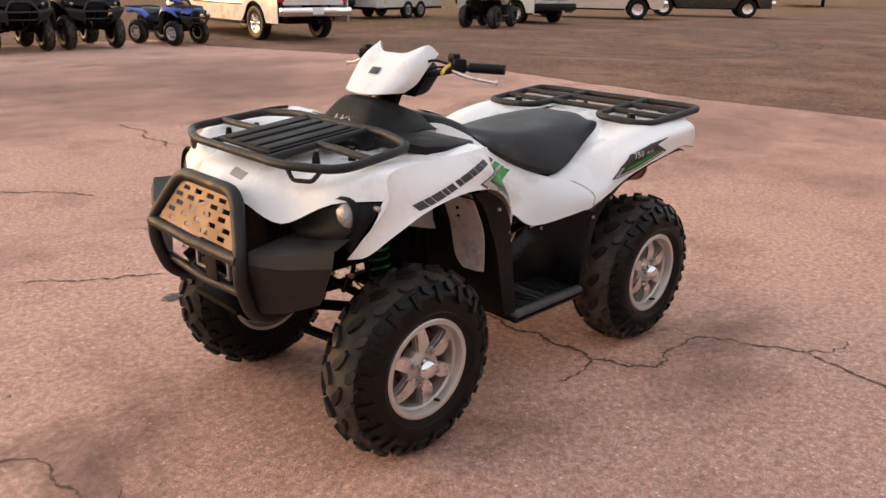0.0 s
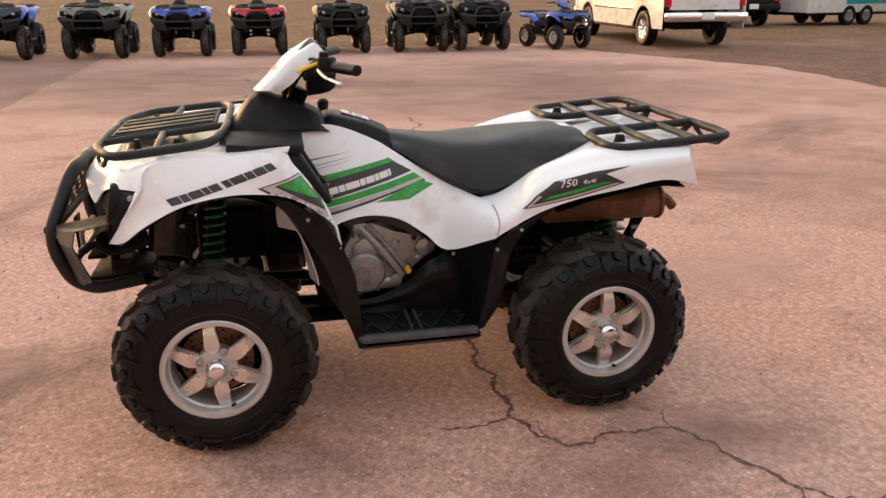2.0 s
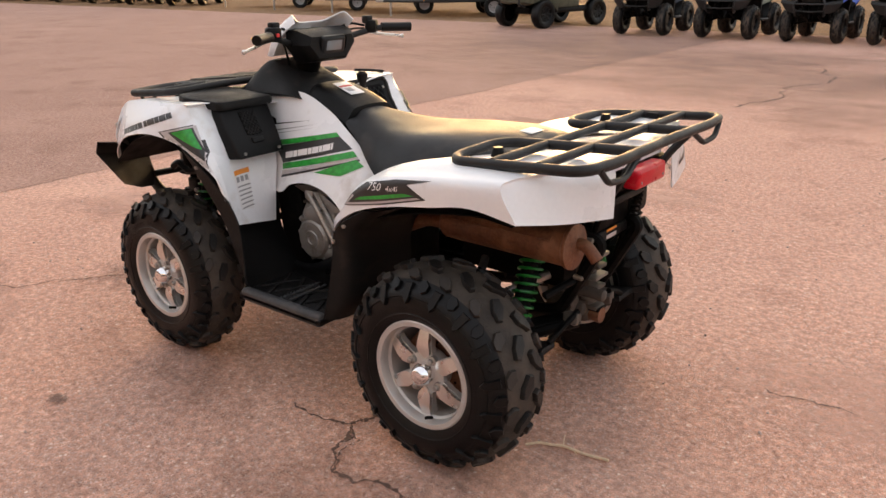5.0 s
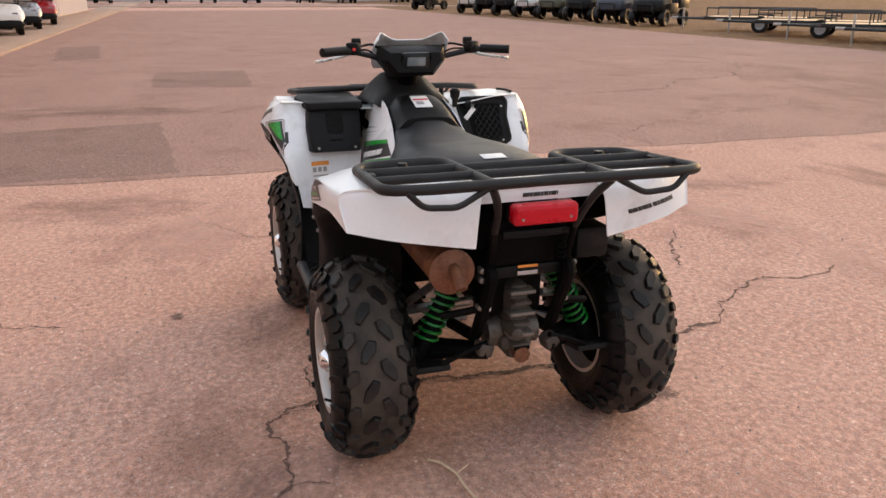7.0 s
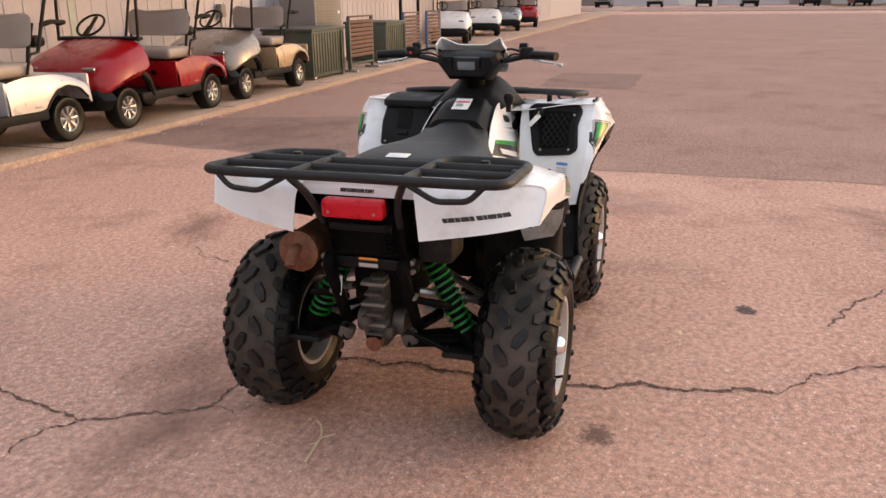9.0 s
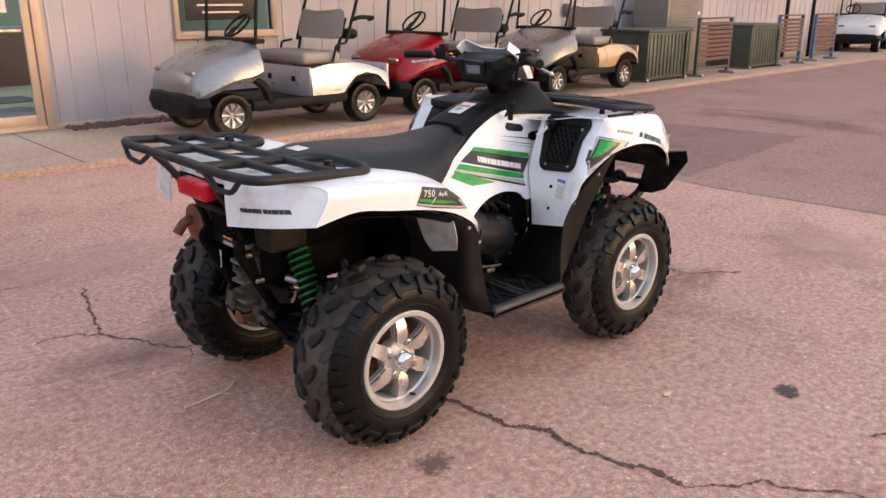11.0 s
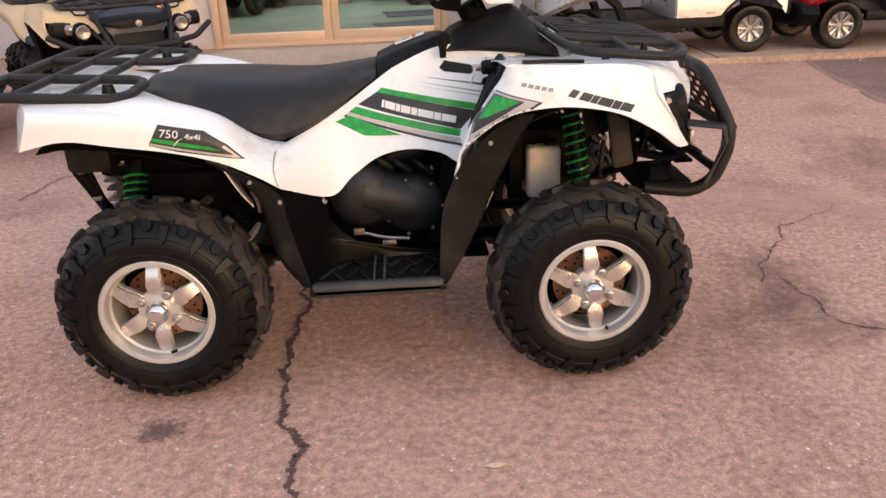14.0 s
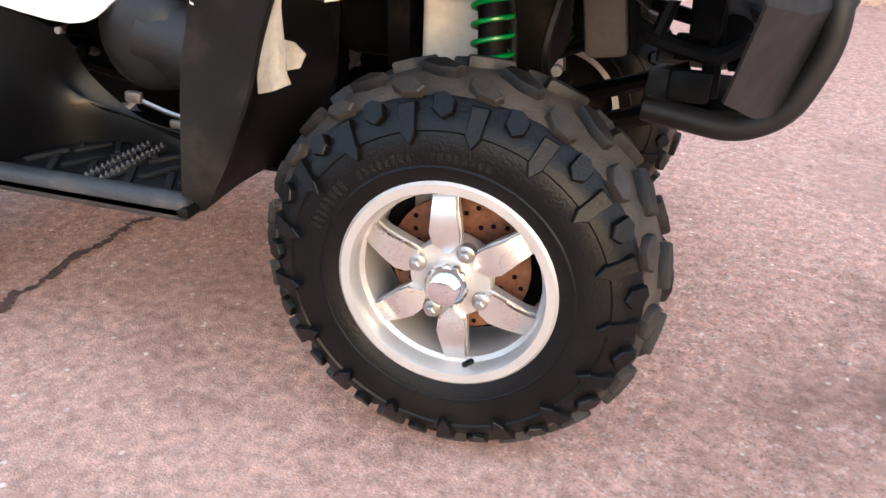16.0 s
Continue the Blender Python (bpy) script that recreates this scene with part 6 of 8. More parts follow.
    sb = part("storage_box", bx, BLACK, Q, "black plastic storage box")
    lid = prism([(0.332, 0.195), (0.334, 0.412), (0.350, 0.430), (0.500, 0.455), (0.565, 0.430), (0.580, 0.200)], 0.032, lambda u, v, w: Vector((u, v, 0.948 + w + (u - 0.33) * 0.05)), 0.009)
    part("box_lid", lid, BLACK_DUSTY, sb, "flat black lid")

    lean = Euler((0, radians(29.8), 0)).to_matrix()
    part("vent_panel", box((0.008, 0.066, 0.088), (0.3175, 0.318, 0.898), 0.003, turn=lean), DARK, sb)
    for i in range(-4, 5):                                   # crossed bars of the vent
        for sg in (1, -1):
            c = 0.898 + i * 0.015
            lo_v, hi_v = max(0.860, c - 0.033), min(0.936, c + 0.033)
            if hi_v - lo_v > 0.012:
                y0, y1 = 0.318 + sg * (lo_v - c), 0.318 + sg * (hi_v - c)
                part("vent_bar", rod((0.3125 + (lo_v - 0.898) * 0.573, y0, lo_v), (0.3125 + (hi_v - 0.898) * 0.573, y1, hi_v), 0.0026, seg=5), BLACK_DUSTY, sb)
    part("latch", box((0.014, 0.050, 0.020), (0.2815, 0.318, 0.842), 0.004, turn=lean), BLACK_DUSTY, sb)
    for y in (0.245, 0.395):
        part("screw", lathe([(-0.006, 0.006), (0.0, 0.006), (0.002, 0.003)], 8, "X", at=(0.2600, y, 0.806)), STEEL, sb)
    bk = keep["back", -1]
    shape = [(-0.274, 0.782), (-0.290, 0.764), (-0.432, 0.778), (-0.454, 0.796), (-0.446, 0.890), (-0.462, 0.945), (-0.450, 0.964), (-0.262, 0.962), (-0.240, 0.944)]
    ig = part("intake_grille", laid([shape], bk, ("X", -1), 0.010), BLACK, Q, "black intake grille with a lattice")
    inner = [(-0.358 + (u + 0.358) * 0.72, 0.862 + (v - 0.862) * 0.76) for u, v in shape]
    part("grille_mesh", laid([inner], bk, ("X", -1), 0.012), DARK, ig)
    ring = [bk.ray_cast(Vector((-3, u, v)), Vector((1, 0, 0)))[0] for u, v in shape]
    if all(ring):
        part("grille_rim", tube([p + Vector((-0.006, 0, 0.003)) for p in ring], 0.010, seg=6, corner=0.012, closed=True), BLACK_DUSTY, ig)
    bars = bmesh.new()
    for i in range(-6, 7):
        for sg in (1, -1):
            pts = []
            for k in range(9):
                v = 0.798 + 0.0165 * k
                u = -0.358 + i * 0.026 + sg * (v - 0.862) * 0.8
                if -0.422 < u < -0.296:
                    p = bk.ray_cast(Vector((-3, u, v)), Vector((1, 0, 0)))[0]
                    if p:
                        pts.append(p + Vector((-0.014, 0, 0.005)))
            if len(pts) > 1:
                tube(pts, 0.0028, bars, 5, 0)
    part("lattice", bars, BLACK_DUSTY, ig)
    part("rim_strip", tube([(0.432, -0.508, 0.985), (0.520, -0.512, 0.984), (0.600, -0.506, 0.979)], 0.006, seg=6), BLACK_DUSTY, ig)
    for u, v in ((-0.300, 0.785), (-0.425, 0.792), (-0.436, 0.930)):
        p = bk.ray_cast(Vector((-3, u, v)), Vector((1, 0, 0)))[0]
        part("screw", lathe([(-0.016, 0.003), (-0.014, 0.006), (0.0, 0.006)], 8, "X", at=p), STEEL, ig)
    lock = part("ignition_lock", lathe([(-0.030, 0.0), (-0.030, 0.015), (-0.024, 0.021), (0.03, 0.023)], 16, "X", at=(0.372, -0.285, 0.938), closed=False), BLACK, Q, "black ignition lock with a key")
    part("key", box((0.030, 0.003, 0.020), (0.330, -0.287, 0.938), 0.001), STEEL, lock)
    part("key_tag", box((0.004, 0.020, 0.062), (0.318, -0.272, 0.912), 0.0015, turn=Euler((0.75, 0.2, 0)).to_matrix()), WHITE_INK, lock, "small white key tag")
    # paper label and pins on the tongue under the grille
    lb = part("tongue_label", laid([[(-0.372, 0.738), (-0.428, 0.738), (-0.424, 0.655), (-0.372, 0.655)]], bk, ("X", -1), 0.0012), WHITE_INK, Q, "white label with a blue heading")
    part("label_heading", laid([[(-0.376, 0.736), (-0.425, 0.736), (-0.425, 0.724), (-0.376, 0.724)]], bk, ("X", -1), 0.002), BLUE_INK, lb)
    part("label_print", laid([[(-0.378, z), (-0.420, z), (-0.420, z - 0.003), (-0.378, z - 0.003)] for z in (0.714, 0.705, 0.696, 0.687, 0.678, 0.669)], bk, ("X", -1), 0.002), GREY_INK, lb)
    for u, v in ((-0.345, 0.700), (-0.345, 0.612)):
        p = bk.ray_cast(Vector((-3, u, v)), Vector((1, 0, 0)))[0]
        part("push_pin", lathe([(-0.005, 0.003), (-0.004, 0.007), (0.0, 0.007)], 10, "X", at=p), BLACK, Q)
    part("shift_knob", lathe([(0.955, 0.010), (0.985, 0.012), (1.00, 0.020), (1.022, 0.022), (1.032, 0.012)], 14, "Z", at=(0.235, -0.175, 0)), BLACK, Q, "black gear knob")
    gate = [(0.222, 0.922), (0.240, 0.942), (0.322, 0.926), (0.336, 0.908), (0.318, 0.898), (0.238, 0.910)]
    part("gear_gate", laid([gate], keep["panel", -1], ("Y", -1), 0.0016), GLOSS_BLACK, Q, "black gear gate slot")
    # labels
    tilt = Euler((0, radians(-18.5), 0)).to_matrix()
    tg = part("warning_label", box((0.100, 0.070, 0.0015), (0.135, 0.0, 0.9965), 0.0004, turn=tilt), WHITE_INK, Q, "white warning label with red marks")
    part("label_print", box((0.012, 0.060, 0.0012), (0.150, 0.0, 1.0028), 0.0003, turn=tilt), RED_INK, tg)
    part("label_print", box((0.026, 0.030, 0.0012), (0.122, 0.008, 0.9934), 0.0003, turn=tilt), GREY_INK, tg)
    part("seat_label", box((0.045, 0.075, 0.0012), (-0.655, 0.0, 0.930), 0.0003, turn=Euler((0, radians(-6), 0)).to_matrix()), WHITE_INK, Q)
    bk = keep["back", 1]
    part("side_label", laid([[(0.425, 0.745), (0.350, 0.745), (0.362, 0.600), (0.430, 0.610)]], bk, ("X", -1), 0.0012), WHITE_INK, Q, "white warning label with an orange heading")
    part("side_label_heading", laid([[(0.425, 0.745), (0.350, 0.745), (0.350, 0.728), (0.425, 0.728)]], bk, ("X", -1), 0.002), ORANGE_INK, Q)
    part("side_label_print", laid([[(0.42, z), (0.356, z), (0.356, z - 0.005), (0.42, z - 0.005)] for z in (0.69, 0.675, 0.66, 0.645, 0.63, 0.615)] + [[(0.42 - 0.022 * i, 0.722), (0.405 - 0.022 * i, 0.722), (0.405 - 0.022 * i, 0.703), (0.42 - 0.022 * i, 0.703)] for i in range(3)], bk, ("X", -1), 0.002), GREY_INK, Q)
    eps = [[(-0.060 + u * 2.1 + v * 0.25, 1.006 + v * 1.0) for u, v in p] for p in lettering("EPS", 0.032)]
    part("shroud_lettering", laid(eps, keep["shroud", 1], ("X", 1), 0.0012, 0.05), SILVER_INK, Q, "grey lettering EPS")
    part("shroud_line", laid([[(-0.055, 0.9965), (0.062, 0.9965), (0.062, 1.000), (-0.055, 1.000)]], keep["shroud", 1], ("X", 1), 0.0012), SILVER_INK, Q)
    part("nose_badge", laid([[(0.03, 0.900), (0.095, 0.893), (0.100, 0.912), (0.02, 0.918)]], keep["hood", 1], ("X", 1), 0.0012), GREY_INK, Q, "small dark badge on the nose")
    part("cowl_badge", box((0.0012, 0.045, 0.030), (0.405, 0.0, 1.170), 0.0003, turn=Euler((0, radians(-48), 0)).to_matrix()), BLACK_INK, Q)
    # liner behind the front wheel, seen through the arch
    for s in (1, -1):
        f = (lambda r: r) if s > 0 else mirror
        inb = (0.36, 0.35, 0.355, 0.385) if s > 0 else (0.488, 0.472, 0.435, 0.40)
        ln = sheet(f([[(0.432, 0.500, 0.830), (0.430, (0.50 + inb[0]) / 2, 0.830), (0.432, inb[0], 0.825)], [(0.362, 0.492, 0.70), (0.366, (0.49 + inb[1]) / 2, 0.70), (0.372, inb[1], 0.70)],
                      [(0.326, 0.470, 0.585), (0.332, 0.43, 0.580), (0.348, inb[2], 0.58)], [(0.318, 0.462, 0.533), (0.324, 0.43, 0.530), (0.340, inb[3], 0.535)]]), 4, 0.004, (0.1, s * 0.4, 0.7))
        if s < 0:
            prism([(0.30, 0.61), (0.345, 0.60), (0.362, 0.582), (0.352, 0.560), (0.30, 0.548)], 0.004, lambda u, v, w, s=s: Vector((u, s * (0.405 - (u - 0.30) * 0.3 + w), v)), 0, ln)
        part("wheel_liner", ln, LINER, Q, "dull white wheel-arch liner")
        for i in range(5):
            part("push_pin", lathe([(0.0, 0.006), (0.005, 0.005)], 8, "X", at=(0.424 - 0.022 * i, s * ((0.40 if s > 0 else 0.475) + 0.015 * (i % 2) - (0 if s > 0 else 0.008 * i)), 0.80 - 0.034 * i)), BLACK, Q)
        if s > 0:
            ln = [[(-0.335, 0.50, 0.725), (-0.35, 0.42, 0.725), (-0.355, 0.34, 0.72)], [(-0.318, 0.47, 0.62), (-0.33, 0.41, 0.62), (-0.34, 0.36, 0.62)]]
        else:                                                # stands proud of the mudguard on this side
            ln = [[(-0.410, 0.515, 0.740), (-0.425, 0.42, 0.745), (-0.430, 0.34, 0.748)], [(-0.374, 0.50, 0.66), (-0.386, 0.42, 0.645), (-0.396, 0.36, 0.63)], [(-0.344, 0.47, 0.60), (-0.356, 0.42, 0.59), (-0.366, 0.37, 0.58)]]
        ln = sheet(f(ln), 4, 0.004, (-0.1, s * 0.4, 0.7))
        part("wheel_liner", ln, LINER, Q)
    tags = box((0.004, 0.010, 0.065), (-0.925, 0.105, 0.565), 0.001, turn=Euler((0.12, 0, 0)).to_matrix())
    part("cable_tag", tags, WHITE_INK, Q, "white paper tag")
    part("hitch_label", box((0.002, 0.062, 0.008), (-0.945, 0, 0.667), 0.0005), ORANGE_INK, Q)
    part("hitch_label", box((0.002, 0.062, 0.012), (-0.945, 0, 0.647), 0.0005), SILVER_INK, Q)
    part("rear_spring_small", coil((-0.975, -0.085, 0.69), (-0.985, -0.085, 0.79), 0.014, 7, 0.003), DARK, Q)


bike = build_quad("quad_bike", "white utility quad bike with green decals on worn asphalt", {"body": WHITE, "rim": ALLOY})

# ---- marks on the ground ----
def crack(path, width, seed, name="ground_crack"):
    """A jagged crack filled with soil, laid on the paving along way-points."""
    rng = random.Random(seed)
    pts = [Vector((x, y)) for x, y in path]
    for lvl in range(5):
        out = [pts[0]]
        for a, b in zip(pts, pts[1:]):
            d = b - a
            m = (a + b) / 2 + Vector((-d.y, d.x)) * rng.uniform(-0.17, 0.17)
            out += [m, b]
        pts = out
        if (pts[1] - pts[0]).length < 0.012:
            break
    bm = bmesh.new()
    prev = None
    k = len(pts)
    for i, p in enumerate(pts):
        d = (pts[min(i + 1, k - 1)] - pts[max(i - 1, 0)])
        nrm = Vector((-d.y, d.x)).normalized()
        end = min(1, min(i, k - 1 - i) / 4 + 0.25)
        w = width * 0.75 * end * (0.22 + 1.1 * rng.random() ** 1.4)
        a, b = bm.verts.new((*(p + nrm * w / 2), 0.0035)), bm.verts.new((*(p - nrm * w / 2), 0.0035))
        if prev:
            bm.faces.new((prev[0], prev[1], b, a))
        prev = (a, b)
    return tagged(part(name, bm, CRACK), "dark soil-filled crack in the asphalt", "crack", "cracks in the yard", "structure")


crack([(-0.18, -1.30), (-0.22, -1.06), (-0.24, -0.88), (-0.22, -0.80), (-0.31, -0.68), (-0.31, -0.57), (-0.33, -0.32), (-0.33, -0.08), (-0.30, 0.07), (-0.35, 0.20), (-0.34, 0.38), (-0.31, 0.51)], 0.034, 1)
crack([(-0.31, 0.51), (-0.37, 0.65), (-0.45, 0.73), (-0.61, 0.68), (-0.78, 0.68), (-0.88, 0.74), (-0.95, 0.91), (-1.05, 1.09), (-1.00, 1.28), (-0.95, 1.50), (-0.90, 1.75)], 0.020, 2)
crack([(-0.06, 0.53), (-0.23, 0.54), (-0.31, 0.51)], 0.014, 3)
crack([(-0.31, 0.51), (-0.40, 0.56), (-0.45, 0.73)], 0.010, 4)
crack([(-0.88, 0.74), (-0.83, 0.66), (-0.86, 0.58)], 0.012, 5)
crack([(-1.05, 1.09), (-1.12, 1.16), (-1.30, 1.15)], 0.012, 15)
crack([(-0.18, -1.30), (0.03, -1.44), (0.14, -1.63), (0.27, -1.90), (0.30, -2.4)], 0.016, 7)
crack([(0.80, -6.27), (0.68, -7.51), (0.60, -8.38), (0.94, -10.31)], 0.050, 8)
crack([(-0.93, -4.54), (-1.01, -5.21), (-1.05, -5.9)], 0.040, 9)
crack([(-0.95, -4.6), (-1.32, -4.01), (-1.54, -3.68), (-1.67, -3.44), (-1.64, -2.94), (-1.70, -2.23)], 0.028, 10)
crack([(7.44, -4.0), (7.6, -5.2), (7.73, -6.09), (8.9, -7.9), (11.47, -10.23)], 0.05, 11)
crack([(1.13, -1.93), (0.82, -1.72), (0.54, -1.57)], 0.020, 12)
crack([(0.66, -3.82), (0.39, -3.6), (0.2, -3.3)], 0.03, 13)
crack([(3.0, -11.2), (-1.0, -11.0), (-5.0, -11.3)], 0.05, 14)
crack([(1.45, 0.05), (1.53, 0.24), (1.70, 0.45), (1.78, 0.63), (2.2, 0.9)], 0.012, 16)
crack([(-2.06, 1.61), (-1.97, 2.04), (-1.68, 2.0), (-1.27, 1.97), (-0.9, 2.05)], 0.016, 17)
crack([(1.54, 0.10), (1.56, -0.05), (1.57, -0.24), (1.83, -0.46)], 0.020, 19)
crack([(0.85, 1.89), (0.71, 1.75), (0.63, 1.48)], 0.014, 20)
crack([(-1.61, -0.55), (-1.48, -0.54), (-1.28, -0.54)], 0.012, 21)
crack([(3.7, -3.4), (4.2, -3.3), (5.2, -5.0), (6.0, -7.0)], 0.02, 18)


def blot(x, y, rx, ry, mat, label, turn=0.0, z=0.0046):
    """A flat stain with a soft, ragged edge."""
    bm = bmesh.new()
    bm.faces.new([bm.verts.new((math.cos(math.tau * i / 40), math.sin(math.tau * i / 40), 0)) for i in range(40)])
    ob = part("ground_stain", bm, mat, smooth=False)
    ob.matrix_basis = pose(x, y, z, 0, 0, turn) @ Matrix.Diagonal((rx, ry, 1, 1))
    return tagged(ob, label, "stain", "stains on the yard", "structure")


for x, y, rx, ry, turn, soak in ((-0.65, -0.69, 0.085, 0.065, 0, FAINT_STAIN), (0.65, -1.24, 0.066, 0.052, 20, STAIN), (0.62, 1.02, 0.06, 0.04, 0, FAINT_STAIN)):
    blot(x, y, rx, ry, soak, "dark round oil spot on asphalt", turn)
# soft dark discs, thinning out to ragged edges; the broad ones lie further off
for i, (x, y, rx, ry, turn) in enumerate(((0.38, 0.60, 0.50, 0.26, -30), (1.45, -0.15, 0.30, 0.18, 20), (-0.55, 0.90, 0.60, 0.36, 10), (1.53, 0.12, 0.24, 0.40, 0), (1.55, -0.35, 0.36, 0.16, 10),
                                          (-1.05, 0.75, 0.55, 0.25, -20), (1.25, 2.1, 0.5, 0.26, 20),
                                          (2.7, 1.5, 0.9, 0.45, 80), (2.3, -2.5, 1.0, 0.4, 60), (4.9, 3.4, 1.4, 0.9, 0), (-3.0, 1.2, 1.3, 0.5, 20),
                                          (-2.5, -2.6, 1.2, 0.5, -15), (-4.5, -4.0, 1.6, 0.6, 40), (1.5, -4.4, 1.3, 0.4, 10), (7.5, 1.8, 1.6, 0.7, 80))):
    blot(x, y, rx, ry, SOFT_DARK, "soft dark area on the asphalt", turn, 0.0052 + 0.0003 * (i % 5))
for i, (x, y, rx, ry, turn) in enumerate(((0.0, -9.0, 7.0, 4.0, 0), (-4.0, -8.0, 5.0, 4.5, 20), (5.0, -11.0, 6.0, 4.0, -10), (-5.5, -2.0, 3.5, 3.0, 0), (-4.5, 3.0, 3.0, 2.0, 30))):
    blot(x, y, rx, ry, SOFT_DARK, "broad soft darker area of the asphalt", turn, 0.0080 + 0.0003 * i)
for i, (x, y, rx, ry, turn) in enumerate(((-1.9, -0.7, 0.9, 0.5, 20), (1.9, 0.9, 0.8, 0.4, -20), (-0.9, 2.1, 0.9, 0.4, 10), (1.3, -2.4, 0.8, 0.35, 30), (-2.2, -3.8, 1.2, 0.5, 0), (2.6, -0.6, 0.6, 0.5, 0), (0.1, -2.6, 0.7, 0.3, 0))):
    blot(x, y, rx, ry, DUST, "pale dusty patch on the asphalt", turn, 0.0070 + 0.0003 * (i % 5))
# darker asphalt patches
for poly, z in (([(3.65, -12.0), (3.63, -0.4), (3.55, 1.2), (3.65, 3.2), (3.9, 4.75), (8.0, 4.78), (60.0, 4.79), (62.0, -15.9), (3.7, -15.9)], 0.0028), ([(9.75, -0.1), (9.95, 1.4), (12.4, 1.4), (12.5, -0.15)], 0.0034), ([(15.5, 3.5), (20, 3.9), (20.4, 3.0), (16, 2.6)], 0.0034), ([(3.75, 1.0), (3.7, 3.2), (3.95, 4.7), (5.6, 4.7), (6.2, 2.8), (6.5, 1.2)], 0.0034)):
    bm = bmesh.new()
    pts, rng = [], random.Random(9)
    for (x0, y0), (x1, y1) in zip(poly, poly[1:] + poly[:1]):
        k = max(2, int(math.hypot(x1 - x0, y1 - y0) / 0.25))
        pts += [(x0 + (x1 - x0) * i / k + rng.uniform(-0.035, 0.035), y0 + (y1 - y0) * i / k + rng.uniform(-0.035, 0.035)) for i in range(k)]
    bm.faces.new([bm.verts.new((x, y, z)) for x, y in pts])
    tagged(part("ground_patch", bm, PATCH if z < 0.003 else PATCH_DARK, smooth=False), "darker mended strip of asphalt", "ground", kind="structure")
# bare dirt to the west
edge = [(-6.1, -16.0), (-6.4, -13.8), (-7.2, -12.0), (-8.2, -9.9), (-8.15, -7.4), (-7.7, -3.0), (-8.0, -0.8), (-8.6, 3.0), (-9.2, 20.0)]
rng = random.Random(3)
pts = []
for (x0, y0), (x1, y1) in zip(edge, edge[1:]):
    k = max(2, int(math.hypot(x1 - x0, y1 - y0) / 0.3))
    pts += [(x0 + (x1 - x0) * i / k + rng.uniform(-0.07, 0.07), y0 + (y1 - y0) * i / k) for i in range(k)]
bm = bmesh.new()
bm.faces.new([bm.verts.new((x, y, 0.004)) for x, y in pts + [(-9.2, 20.0), (-300, 20.0), (-300, -16.0)]])
tagged(part("ground_dirt", bm, DIRT, smooth=False), "bare packed brown dirt with tyre marks", "ground", kind="structure")
TRACK = material("tyre_mark", (0.075, 0.045, 0.032), 0.95, vary=0.3, scale=8)
for cx, cy, r, a0, a1 in ((-16, -9.5, 4.5, 0.3, 2.6), (-16.4, -9.5, 5.6, 0.2, 2.4), (-20, -4, 9, 3.4, 5.2), (-20, -4, 10.4, 3.5, 5.1), (-24, -9, 7, 0.2, 1.8)):
    bm = bmesh.new()
    prev = None
    for i in range(41):
        q = a0 + (a1 - a0) * i / 40
        w = 0.09 * (0.6 + 0.4 * math.sin(i * 1.7))
        a, b = [bm.verts.new((cx + rr * math.cos(q), cy + rr * 0.75 * math.sin(q), 0.008)) for rr in (r - w, r + w)]
        if prev:
            bm.faces.new((prev[0], prev[1], b, a))
        prev = (a, b)
    tagged(part("tyre_track", bm, TRACK, smooth=False), "dark curved tyre mark in the dirt", "tyre mark", "tyre marks in the dirt", "structure")

# ---- the shop ----
WY = 7.0
DOOR_L, DOOR_R, DOOR_T = -2.10, 0.67, 2.20
wall = tagged(new("wall_north"), "lilac-grey ribbed metal shop wall", "wall", kind="structure")
openings = [(DOOR_L, DOOR_R, WALK, DOOR_T), (2.22, 3.50, 1.05, 2.20), (-4.9, -3.45, 1.05, 2.20)]


def wall_piece(x0, x1, z0, z1):
    part("wall_core", box((x1 - x0, 0.14, z1 - z0), ((x0 + x1) / 2, WY + 0.09, (z0 + z1) / 2)), SIDING, wall, smooth=False)


cuts = sorted({-30.0, 60.0, *[v for o in openings for v in o[:2]]})
for a, b in zip(cuts, cuts[1:]):
    hole = [o for o in openings if o[0] <= a and b <= o[1]]
    if hole:
        if hole[0][2] > 0.1:
            wall_piece(a, b, 0, hole[0][2])
        wall_piece(a, b, hole[0][3], 4.6)
    else:
        wall_piece(a, b, 0, 4.6)
# ribbed cladding sheets on the wall, each with a raised lap at its edge
CLAD = {}


def clad(x, w, z0, z1, owner):
    key = (round(w, 3), round(z0, 3), round(z1, 3))
    if key not in CLAD:
        bm = bmesh.new()
        prof = [(0, 0.0), (0, -0.012), (0.012, -0.016), (0.024, -0.012), (0.034, -0.004), (w * 0.5, -0.0045), (w * 0.52, -0.006), (w * 0.55, -0.0045), (w, -0.004), (w, 0.0)]
        a = [bm.verts.new((u, v, z0)) for u, v in prof]
        b = [bm.verts.new((u, v, z1)) for u, v in prof]
        for i in range(len(prof)):
            j = (i + 1) % len(prof)
            bm.faces.new((a[i], a[j], b[j], b[i]))
        bm.faces.new(a[::-1])
        bm.faces.new(b)
        ob = part("cladding_panel", bm, SIDING, owner, smooth=False)
        CLAD[key] = ob.data
    else:
        ob = new("cladding_panel", CLAD[key])
        ob.parent = owner
    ob.location = (x, WY + 0.019, 0)


